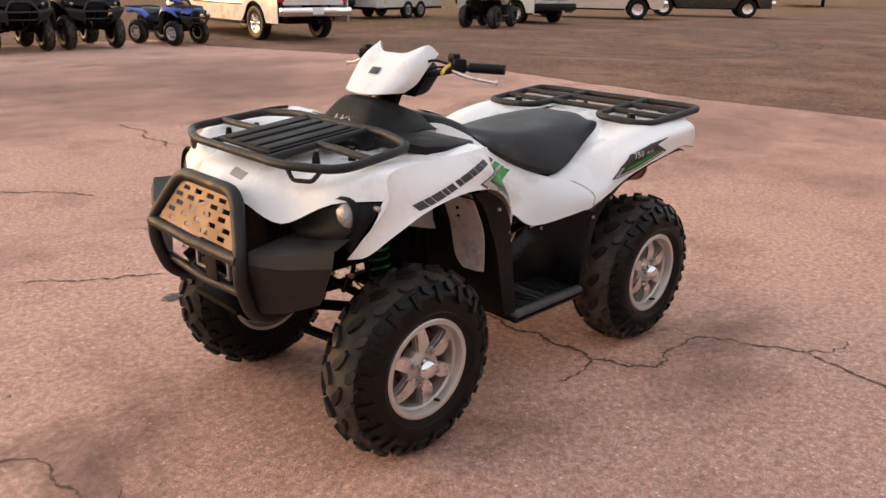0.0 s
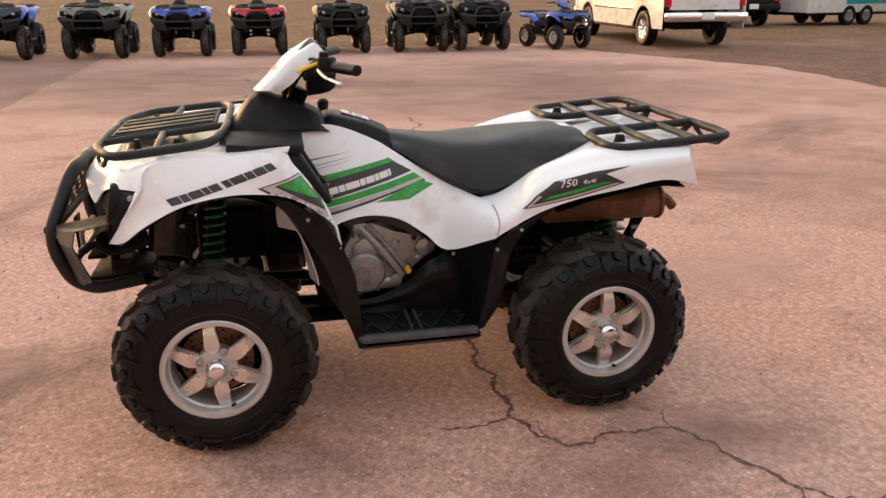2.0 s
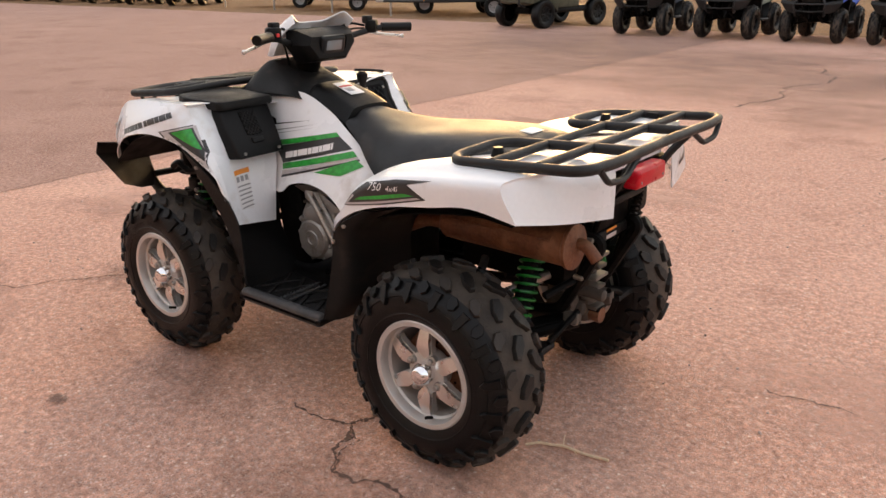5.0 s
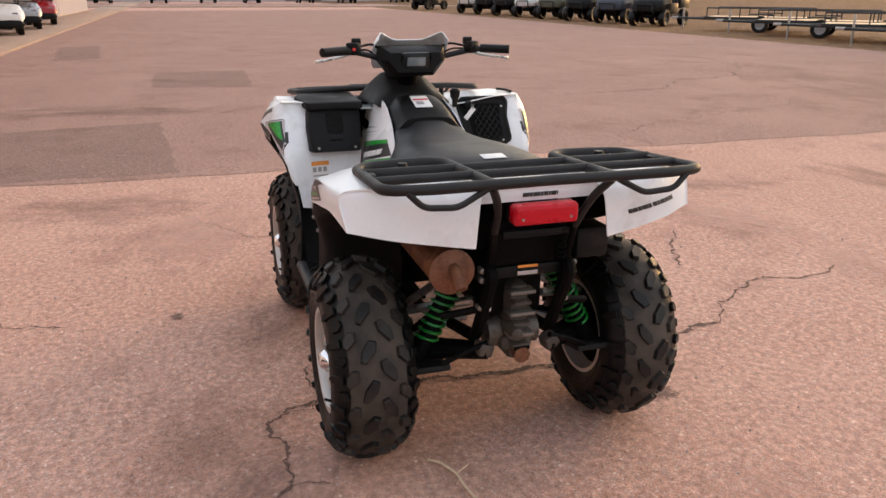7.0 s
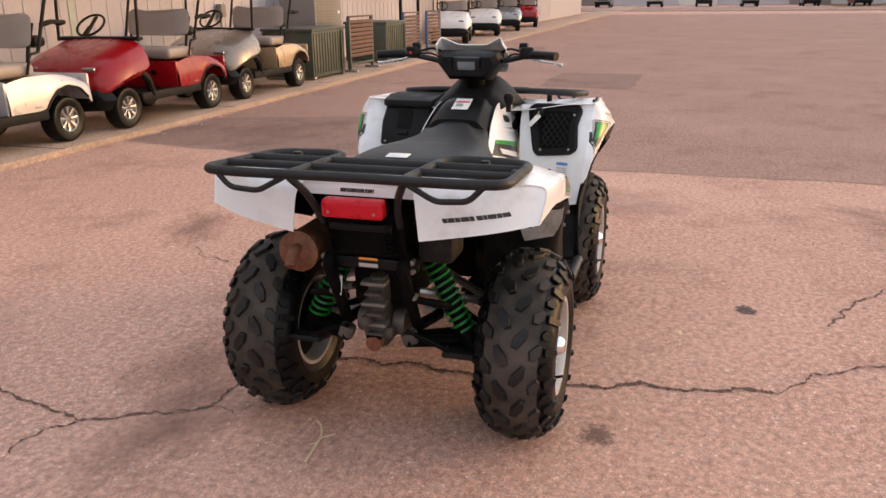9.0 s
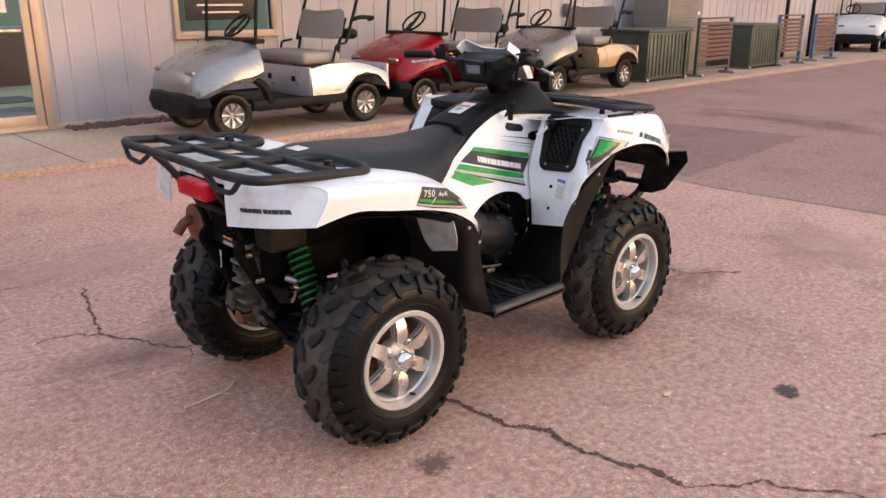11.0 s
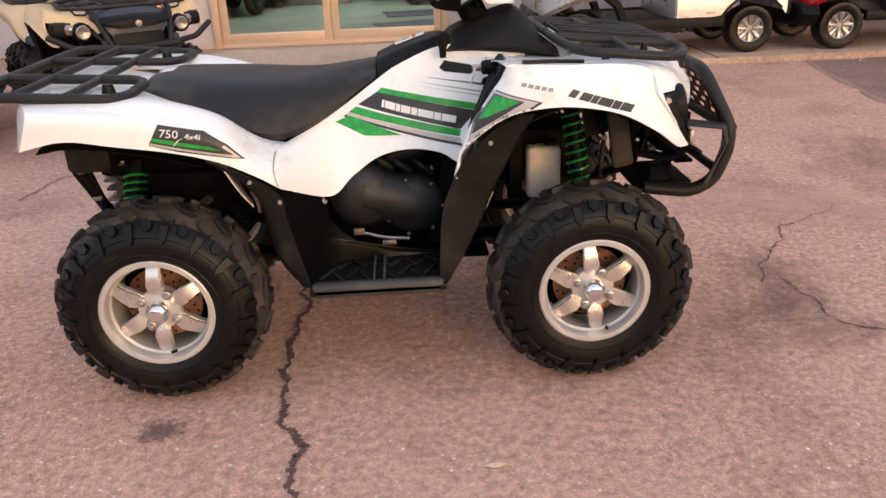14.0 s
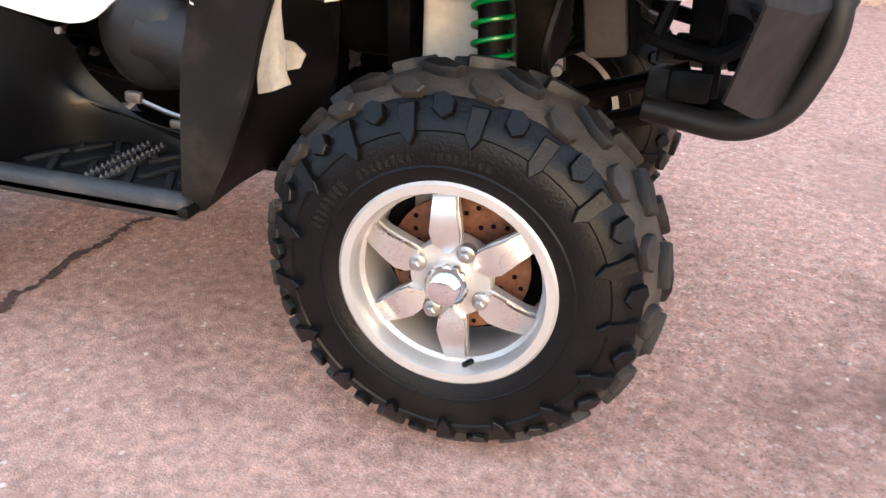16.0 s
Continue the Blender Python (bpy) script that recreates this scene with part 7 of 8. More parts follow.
for i in range(-26, 150):
    x0, x1 = i * 0.305, (i + 1) * 0.305
    spans = [(0.05, 4.6)]
    for o in openings:
        if x1 > o[0] - 0.06 and x0 < o[1] + 0.06:
            spans = ([(0.05, o[2] - 0.06)] if o[2] > 0.2 else []) + [(o[3] + 0.06, 4.6)]
            if x0 < o[0] - 0.08 < x1:
                spans.append(("cut", x0, o[0] - 0.06))
            elif x0 < o[1] + 0.08 < x1:
                spans.append(("cut", o[1] + 0.06, x1))
    for sp in spans:
        if sp[0] == "cut":
            if sp[2] - sp[1] > 0.05:
                clad(sp[1], sp[2] - sp[1], 0.05, 4.6, wall)
        else:
            clad(x0, 0.305, sp[0], sp[1], wall)
tagged(part("base_trim", box((90, 0.03, 0.05), (15, WY + 0.0, 0.085), 0.004), TRIM), "narrow metal trim along the wall foot", "trim", kind="structure")


def glazed(name, x0, x1, z0, z1, label):
    w = tagged(new(name), label, "window", kind="structure")
    for u in (x0 - 0.03, x1 + 0.03):
        part("window_frame", box((0.06, 0.12, z1 - z0 + 0.12), (u, WY + 0.03, (z0 + z1) / 2), 0.006), TRIM, w)
    for v in (z0 - 0.03, z1 + 0.03):
        part("window_frame", box((x1 - x0, 0.12, 0.06), ((x0 + x1) / 2, WY + 0.03, v), 0.006), TRIM, w)
    part("window_sill", box((x1 - x0 + 0.16, 0.10, 0.025), ((x0 + x1) / 2, WY - 0.03, z0 - 0.073), 0.005), TRIM, w)
    p = part("pane", box((x1 - x0, 0.008, z1 - z0), ((x0 + x1) / 2, WY + 0.05, (z0 + z1) / 2)), PANE, w)
    p.visible_shadow = False
    return w


w1 = glazed("window_1", 2.22, 3.50, 1.05, 2.20, "tan-framed window with a dark poster")
glazed("window_2", -4.9, -3.45, 1.05, 2.20, "tan-framed shop window")
poster = tagged(part("poster", box((0.95, 0.004, 0.75), (2.82, WY + 0.08, 1.55), 0.001), BLACK_INK), "dark poster with pale lines of print behind glass", "poster")
for i, wdt in enumerate((0.5, 0.62, 0.55, 0.66, 0.6, 0.44)):
    part("print_line", box((wdt, 0.004, 0.022), (2.82, WY + 0.076, 1.27 + 0.085 * i), 0.001), WHITE_INK, poster)

door = tagged(new("door_1"), "double glass shop door in tan metal frames, shut", "door", kind="structure")
mid = (DOOR_L + DOOR_R) / 2
for u, w in ((DOOR_L + 0.045, 0.09), (DOOR_R - 0.045, 0.09)):
    part("door_frame", box((w, 0.13, DOOR_T - WALK), (u, WY + 0.03, (DOOR_T + WALK) / 2), 0.005), TRIM, door)
part("door_frame", box((DOOR_R - DOOR_L, 0.13, 0.09), (mid, WY + 0.03, DOOR_T + 0.045), 0.005), TRIM, door)
part("threshold", box((DOOR_R - DOOR_L - 0.18, 0.14, 0.03), (mid, WY + 0.03, WALK + 0.015), 0.005), TRIM, door)
for s in (-1, 1):
    a, b = (DOOR_L + 0.095, mid - 0.006) if s < 0 else (mid + 0.006, DOOR_R - 0.095)
    leaf = part("door_leaf", box((0.085, 0.05, DOOR_T - WALK - 0.05), (a + 0.0425, WY + 0.02, (DOOR_T + WALK) / 2 + 0.01), 0.004), TRIM, door)
    part("stile", box((0.085, 0.05, DOOR_T - WALK - 0.05), (b - 0.0425, WY + 0.02, (DOOR_T + WALK) / 2 + 0.01), 0.004), TRIM, leaf)
    for z, h in ((WALK + 0.10, 0.12), (DOOR_T - 0.06, 0.09)):
        part("rail", box((b - a - 0.17, 0.05, h), ((a + b) / 2, WY + 0.02, z), 0.004), TRIM, leaf)
    part("push_bar", box((b - a - 0.17, 0.03, 0.035), ((a + b) / 2, WY + 0.055, 1.11), 0.006), ALLOY_DULL, leaf, "pale metal push bar")
    g = part("pane", box((b - a - 0.17, 0.008, DOOR_T - WALK - 0.26), ((a + b) / 2, WY + 0.02, (DOOR_T + WALK) / 2 + 0.02)), PANE, leaf)
    g.visible_shadow = False
    part("door_handle", box((0.055, 0.045, 0.30), (mid + s * 0.075, WY - 0.035, 1.02), 0.008), TRIM, leaf)
# showroom behind the glass
room = tagged(new("showroom"), "dim showroom walls seen through the glass door", "room", kind="structure")
for size, at, m in (((12, 0.1, 3.2), (0, 15, 1.6), ROOM), ((0.1, 8, 3.2), (-6, 11, 1.6), ROOM), ((0.1, 8, 3.2), (6, 11, 1.6), ROOM)):
    part("room_wall", box(size, at), m, room, smooth=False)
tagged(part("floor_showroom", box((12, 7.8, 0.06), (0, 11.06, 0.03)), ROOM_FLOOR, smooth=False), "pale green showroom floor", "floor", kind="structure")
tagged(part("ceiling_showroom", box((12, 7.8, 0.1), (0, 11.06, 3.15)), ROOM, smooth=False), "plain showroom ceiling", "ceiling", kind="structure")
tagged(part("roof", box((90.6, 12, 0.2), (15, 12.9, 4.72), 0.02), GREY_BOX, smooth=False), "flat shop roof", "roof", kind="structure")
lamp = new("showroom_lamp", bpy.data.lights.new("showroom_lamp", "AREA"))
lamp.data.shape, lamp.data.size, lamp.data.size_y, lamp.data.energy, lamp.data.color = "RECTANGLE", 6, 3, 55, (0.92, 1.0, 0.86)
lamp.matrix_world = pose(0, 11, 3.05)
tube_lamp = thing("ceiling_light", "long white fluorescent ceiling light in showroom", "ceiling light")
part("housing", box((6, 0.3, 0.04), (0, 11, 3.085), 0.01), WHITE_INK, tube_lamp)
sign = thing("floor_sign", "yellow folding floor sign in the showroom", "sign", at=pose(-1.02, 10.6, 0.06) @ Matrix.Scale(0.6, 4))
for s in (1, -1):
    part("sign_leaf", box((0.28, 0.012, 0.62), (0, s * 0.08, 0.30), 0.01, turn=Euler((s * 0.22, 0, 0)).to_matrix()), YELLOW, sign)
for x, y, mtl, ww, hh, lab in ((-1.6, 12.6, GREY_BOX, 1.6, 1.0, "grey display counter in the showroom"), (1.6, 12.5, WOOD_BROWN, 2.2, 0.9, "brown display counter in the showroom")):
    c = thing("counter", lab, "counter", at=pose(x, y, 0.06))
    part("carcass", box((ww, 0.6, hh), (0, 0, hh / 2), 0.01), mtl, c)
    part("counter_top", box((ww + 0.05, 0.66, 0.04), (0, 0, hh + 0.022), 0.008), GREY_BOX, c)
mat1 = tagged(part("door_mat", box((1.3, 0.9, 0.012), (0.45, 8.6, 0.067), 0.003, turn=Euler((0, 0, 0.3)).to_matrix()), NAVY), "dark blue mat on the showroom floor", "mat")
tagged(part("door_mat", box((1.5, 0.8, 0.012), (0.6, 10.1, 0.067), 0.003, turn=Euler((0, 0, 0.1)).to_matrix()), NAVY), "dark blue mat on the showroom floor", "mat")
notice = tagged(part("notice", box((0.36, 0.003, 0.25), (0.18, WY + 0.028, 1.42)), WHITE_INK, smooth=False), "white paper notice stuck to the glass", "notice")
for i in range(4):
    part("print_line", box((0.28, 0.002, 0.012), (0.18, WY + 0.0255, 1.35 + 0.045 * i)), GREY_INK, notice, smooth=False)
# gravel strip at the wall foot
bm = bmesh.new()
rng = random.Random(12)
for i in range(700):
    x, y, r = rng.uniform(0.75, 4.2), rng.uniform(6.62, 6.97), rng.uniform(0.012, 0.03)
    m = Matrix.Translation((x, y, WALK + r * 0.4)) @ Euler((rng.random() * 6, rng.random() * 6, 0)).to_matrix().to_4x4() @ Matrix.Diagonal((r * rng.uniform(0.8, 1.4), r, r * 0.7, 1))
    bmesh.ops.create_icosphere(bm, subdivisions=1, radius=1, matrix=m)
tagged(part("gravel", bm, GRAVEL, smooth=False), "brown gravel bed along the wall foot", "gravel", kind="stuff")
for x in (-3.0, 0.2, 3.1, 6.2, 9.3, 12.4, 15.5):
    tagged(part("pavement_joint", box((0.012, 2.2, 0.004), (x, 5.9, WALK + 0.001)), CRACK, smooth=False), "dark joint between concrete slabs", "pavement", kind="structure")

# ---- golf carts ----
CART_PROTO = {}


def small_wheel(owner, at, side, R=0.228, width=0.19, rim=CART_SILVER, kind="cart"):
    key = (kind, R, rim.name)
    m = Matrix.Translation(at) @ (Matrix.Rotation(math.pi, 4, "Z") if side < 0 else Matrix())
    if key in CART_PROTO:
        return copy_part(CART_PROTO[key], m, owner)
    w = width / 2
    r0 = R * 0.56
    prof = [(-w * 0.8, r0), (-w, R * 0.74), (-w * 0.93, R * 0.92), (-w * 0.7, R * 0.99), (0, R), (w * 0.7, R * 0.99), (w * 0.93, R * 0.92), (w, R * 0.74), (w * 0.8, r0)]
    t = part("wheel", lathe(prof, 36, "Y", closed=False), RUBBER, owner, "black rubber tyre")
    rm = lathe([(w * 0.86, r0), (w * 0.80, r0 * 0.93), (w * 0.55, r0 * 0.88), (w * 0.50, r0 * 0.3), (w * 0.62, r0 * 0.26), (w * 0.62, 0)], 28, "Y", closed=False)
    for i in range(8):
        a = math.tau * i / 8
        b = loft([[(r, w * yy, -ww), (r, w * yy + 0.006, 0), (r, w * yy, ww), (r, w * yy - 0.02, 0)] for r, yy, ww in ((r0 * 0.25, 0.66, 0.012), (r0 * 0.6, 0.74, 0.016), (r0 * 0.93, 0.78, 0.022))], 1, smooth_u=False)
        join(rm, transformed(b, Matrix.Rotation(-a, 4, "Y")))
    part("rim", rm, rim, t, "bright eight-spoke rim")
    part("brake_drum", lathe([(-w * 0.2, r0 * 0.85), (w * 0.42, r0 * 0.85)], 20, "Y"), DARK, t)
    t.matrix_basis = m
    CART_PROTO[key] = t
    return t


def build_cart(label, paint, back, at, group, trim=CART_SILVER):
    """A two-seat golf cart with a roof on posts, front to -x."""
    C = thing("golf_cart", label, "golf cart", group, at=at)
    L, F, W = 0.845, -0.845, 0.47
    for s in (1, -1):
        small_wheel(C, (F, s * W, 0.228), s)
        small_wheel(C, (L, s * (W + 0.01), 0.228), s)
    # front cowl: a rounded nose that rises to the dash
    secs = []
    for x, lo, hi, hw in ((-1.24, 0.42, 0.54, 0.36), (-1.20, 0.38, 0.64, 0.48), (-1.08, 0.44, 0.74, 0.56), (-0.85, 0.53, 0.83, 0.60), (-0.62, 0.56, 0.90, 0.595), (-0.50, 0.60, 0.94, 0.58)):
        secs.append([(x, -hw * 0.72, hi), (x, 0, hi + 0.025), (x, hw * 0.72, hi), (x, hw, (lo + hi) / 2 + 0.05), (x, hw, lo), (x, 0, lo + 0.02), (x, -hw, lo), (x, -hw, (lo + hi) / 2 + 0.05)])
    part("front_cowl", loft(secs, 3), paint, C)
    bp = loft([[(x, -hw, hi), (x, 0, hi + 0.01), (x, hw, hi), (x, hw, lo), (x, -hw, lo)] for x, lo, hi, hw in ((-1.27, 0.26, 0.42, 0.34), (-1.24, 0.24, 0.45, 0.47), (-1.10, 0.23, 0.46, 0.52), (-1.02, 0.25, 0.44, 0.36))], 2)
    part("front_bumper", bp, BLACK, C, "black plastic front bumper")
    dash = box((0.15, 1.04, 0.045), (-0.47, 0, 0.948), 0.02)
    part("dashboard", dash, BLACK, C)
    # floor and sills
    part("floor_pan", box((0.95, 1.02, 0.05), (-0.02, 0, 0.315), 0.012), BLACK, C)
    for s in (1, -1):
        part("sill", box((1.20, 0.07, 0.10), (-0.02, s * 0.545, 0.31), 0.02), BLACK_DUSTY, C)
        part("cowl_side", tube([(-0.60, s * 0.56, 0.60), (-0.47, s * 0.56, 0.50), (-0.40, s * 0.555, 0.33)], 0.045, seg=8), BLACK, C)
    # rear body with wheel arches
    def arch(x):
        d = abs(x - L)
        return 0.245 + math.sqrt(max(0, 0.31 ** 2 - d * d)) if d < 0.31 else 0.36
    for s in (1, -1):
        top = [(0.10 + 0.118 * i, s * 0.56, 0.64 + 0.02 * min(i, 2) - 0.016 * max(0, i - 5) ** 1.6 * 0.9) for i in range(10)]
        low = [(p[0], s * 0.60, min(arch(p[0]), p[2] - 0.05)) for p in top]
        rows = [[(a[0], a[1] * (1 - f) + b[1] * f + s * 0.012 * math.sin(math.pi * f), a[2] * (1 - f) + b[2] * f) for a, b in zip(top, low)] for f in (0, 0.33, 0.66, 1)]
        part("side_body", sheet(rows, 3, 0.006, (0.5, 0, 0.5)), back, C)
        part("arch_lip", tube([(L - 0.31, s * 0.60, 0.36), (L - 0.26, s * 0.605, 0.43), (L - 0.15, s * 0.605, 0.525), (L, s * 0.605, 0.56), (L + 0.15, s * 0.605, 0.525), (L + 0.27, s * 0.60, 0.42)], 0.012, seg=6), BLACK, C)
        part("model_mark", box((0.09, 0.003, 0.016), (0.42, s * 0.614, 0.40), 0.001), GREY_INK, C)
    deck = [[(0.10 + 0.118 * i, y, 0.64 + 0.02 * min(i, 2) - 0.016 * max(0, i - 5) ** 1.6 * 0.9 + 0.03 * (1 - (y / 0.56) ** 2)) for i in range(3, 10)] for y in (-0.56, -0.28, 0, 0.28, 0.56)]
    part("rear_deck", sheet(deck, 3, 0.006, (0.8, 0, 0.3)), back, C)
    part("rear_bumper", box((0.06, 1.10, 0.16), (1.20, 0, 0.42), 0.02), BLACK, C)
    part("rear_panel", box((0.03, 1.16, 0.26), (1.165, 0, 0.52), 0.012), back, C)
    part("seat_front", box((0.03, 1.14, 0.32), (0.10, 0, 0.50), 0.012), back, C)
    for y in (-0.25, 0.25):
        part("cup_well", box((0.014, 0.07, 0.06), (0.082, y, 0.52), 0.004), BLACK, C)
    # seat and back rests
    part("seat_cushion", box((0.50, 1.04, 0.13), (0.30, 0, 0.745), 0.05, seg=4), CART_SEAT, C, "stone vinyl bench seat")
    rest = loft([[(0.62 + (z - 0.8) * 0.22, -0.40 * k, z), (0.56 + (z - 0.8) * 0.22, -0.385 * k, z), (0.55 + (z - 0.8) * 0.22, 0, z - (0.04 if z > 1.2 else 0)), (0.56 + (z - 0.8) * 0.22, 0.385 * k, z), (0.62 + (z - 0.8) * 0.22, 0.40 * k, z), (0.64 + (z - 0.8) * 0.22, 0, z - (0.04 if z > 1.2 else 0))] for z, k in ((0.93, 0.80), (0.95, 0.94), (1.00, 1.0), (1.16, 1.0), (1.22, 0.96), (1.25, 0.82))], 2)
    part("back_rest", rest, CART_SEAT, C, "stone vinyl back rest")
    for s in (1, -1):
        part("rest_strut", tube([(0.56, s * 0.40, 0.66), (0.62, s * 0.40, 0.90), (0.70, s * 0.42, 1.16)], 0.018, seg=8), BLACK, C)
        part("arm_rest", tube([(0.72, s * 0.50, 1.14), (0.82, s * 0.53, 1.17), (1.02, s * 0.52, 1.16), (1.05, s * 0.40, 1.14)], 0.024, seg=8), BLACK, C)
        part("hip_rail", tube([(0.42, s * 0.54, 0.70), (0.46, s * 0.56, 0.88), (0.60, s * 0.55, 0.90)], 0.014, seg=8), BLACK, C)
        part("front_post", tube([(-0.52, s * 0.53, 0.92), (-0.42, s * 0.53, 1.98)], 0.018, seg=8, corner=0), BLACK, C)
        part("rear_post", tube([(0.64, s * 0.50, 0.90), (1.02, s * 0.53, 1.98)], 0.018, seg=8, corner=0), BLACK, C)
    part("windscreen_bar", tube([(-0.47, 0.53, 1.38), (-0.47, -0.53, 1.38)], 0.007, seg=6, corner=0), BLACK, C)
    part("bag_well", box((0.16, 0.70, 0.12), (0.86, 0, 0.98), 0.05), BLACK, C)
    part("roof", box((1.75, 1.16, 0.05), (0.30, 0, 2.0), 0.03), back, C)
    # steering
    st = tube([(-0.50, 0.27, 0.90), (-0.30, 0.27, 1.06)], 0.022, seg=8, corner=0)
    part("steering_column", st, BLACK, C)
    ring = tube([(0.17 * math.cos(q), 0.17 * math.sin(q), 0) for q in (math.tau * i / 20 for i in range(20))], 0.014, seg=8, corner=0, closed=True)
    box((0.30, 0.05, 0.02), (0, 0, -0.01), 0.008, ring)
    part("steering_wheel", transformed(ring, Matrix.Translation((-0.27, 0.27, 1.085)) @ Euler((0, radians(-42), 0)).to_matrix().to_4x4()), BLACK, C)
    for s in (1, -1):
        part("headlight", box((0.05, 0.16, 0.05), (-1.175, s * 0.36, 0.66), 0.018, turn=Euler((0, -0.5, 0)).to_matrix()), LAMP_GLASS, C)
    return C


G = "golf carts along the shop wall"
build_cart("silver-nosed golf cart with a pale rear body on pavement", CART_SILVER, CART_PALE, pose(2.63, 5.58, WALK), G)
build_cart("dark red golf cart parked on the pavement", CART_RED, CART_RED, pose(5.18, 5.54, WALK, 0, 0, 1), G)
build_cart("bronze golf cart with a tan rear body on pavement", CART_BRONZE, CART_TAN, pose(7.83, 5.62, WALK, 0, 0, 1), G)
build_cart("white golf cart parked far down the pavement", CART_WHITE, CART_WHITE, pose(21.5, 6.2, WALK, 0, 0, 12), G)
build_cart("white golf cart parked far down the pavement", CART_WHITE, CART_WHITE, pose(26.2, 6.3, WALK, 0, 0, 12), G)
build_cart("grey golf cart parked far down the pavement", CART_SILVER, CART_SILVER, pose(30.4, 6.4, WALK, 0, 0, 12), G)
build_cart("dark red golf cart far down the pavement", CART_RED, CART_RED, pose(34.6, 6.4, WALK, 0, 0, 10), G)

# ---- sheet-metal units along the wall ----
def crate(x, y, w, d, h, label, blue=False):
    c = thing("metal_bin", label, "bin", "bins along the shop wall", at=pose(x, y, WALK))
    part("body", box((w, d, h), (0, 0, h / 2 + 0.04), 0.01), GREEN_BOX, c)
    k = int(w / 0.11)
    for i in range(k):
        part("rib", box((0.035, 0.018, h - 0.12), (-w / 2 + (i + 0.5) * w / k, -d / 2 - 0.008, h / 2 + 0.04), 0.005), GREEN_BOX, c)
    part("rim", box((w + 0.05, d + 0.05, 0.05), (0, 0, h + 0.04), 0.01), GREEN_BOX, c)
    part("brace", box((0.03, 0.02, h), (w * 0.36, -d / 2 - 0.03, h / 2), 0.004), GREEN_BOX, c)
    for sx in (-1, 1):
        part("foot", box((0.07, d, 0.05), (sx * (w / 2 - 0.08), 0, 0.025), 0.005), STEEL, c)
    return c


def rack_panel(x, y, w, label, mat):
    c = thing("slatted_rack", label, "rack", "slatted racks along the shop wall", at=pose(x, y, WALK, 0, 0, 0))
    for sx in (-1, 1):
        part("post", box((0.06, 0.06, 1.02), (sx * w / 2, 0, 0.51), 0.006), mat, c)
        part("foot", box((0.07, 0.32, 0.05), (sx * w / 2, 0, 0.025), 0.006), STEEL, c)
    for i in range(9):
        part("slat", box((w - 0.02, 0.025, 0.062), (0, -0.02, 0.30 + 0.078 * i), 0.005), WOOD_BROWN, c)
    part("top_rail", box((w + 0.06, 0.05, 0.03), (0, -0.01, 1.02), 0.006), WOOD_BROWN, c)
    part("low_rail", box((w, 0.04, 0.04), (0, 0, 0.14), 0.006), GREEN_BOX, c)
    return c


def ac_unit(x, y, w, h, label):
    c = thing("air_conditioner", label, "air conditioner", "air conditioners at the shop wall", at=pose(x, y, WALK))
    part("casing", box((w, 0.75, h), (0, 0, h / 2), 0.02), GREY_BOX, c)
    for i in range(int(h / 0.055) - 3):
        part("louvre", box((w * 0.72, 0.02, 0.022), (-w * 0.08, -0.385, 0.14 + 0.055 * i), 0.004), GREY_BOX, c)
    part("top_cover", box((w + 0.03, 0.78, 0.04), (0, 0, h), 0.012), GREY_BOX, c)
    part("label_plate", box((0.09, 0.004, 0.06), (w * 0.38, -0.378, h * 0.75), 0.001), WHITE_INK, c)
    return c


crate(10.25, 5.72, 1.35, 0.95, 0.80, "green ribbed sheet-metal bin on the pavement")
rack_panel(11.75, 5.25, 1.15, "brown slatted rack on green steel posts", GREEN_BOX)
ac_unit(11.9, 6.35, 1.25, 1.45, "grey louvred air conditioner beside the wall")
crate(14.0, 5.8, 1.3, 0.95, 0.80, "green ribbed sheet-metal bin on the pavement")
rack_panel(15.1, 5.35, 1.1, "brown slatted rack on blue steel posts", BLUE_TARP)
rack_panel(17.0, 5.4, 1.1, "brown slatted rack on blue steel posts", BLUE_TARP)
meter = thing("wall_meter", "grey electric meter box on the shop wall", "meter", at=pose(9.55, WY - 0.06, 1.12))
part("case", box((0.16, 0.12, 0.22), (0, 0, 0.11), 0.02), GREY_BOX, meter)
part("conduit", tube([(0, 0.02, 0.0), (0, 0.02, -1.05)], 0.02, seg=8, corner=0), GREY_BOX, meter)
tagged(part("awning_panel", box((1.7, 0.06, 0.35), (17.2, 6.1, 1.75), 0.02), BLUE_TARP, thing("display_stand", "blue panel on two dark posts", "stand")), "", "")
stand = bpy.data.objects["display_stand"]
for x in (16.5, 17.9):
    part("post", box((0.07, 0.07, 1.75), (x, 6.1, WALK + 0.87), 0.006), BLACK, stand)

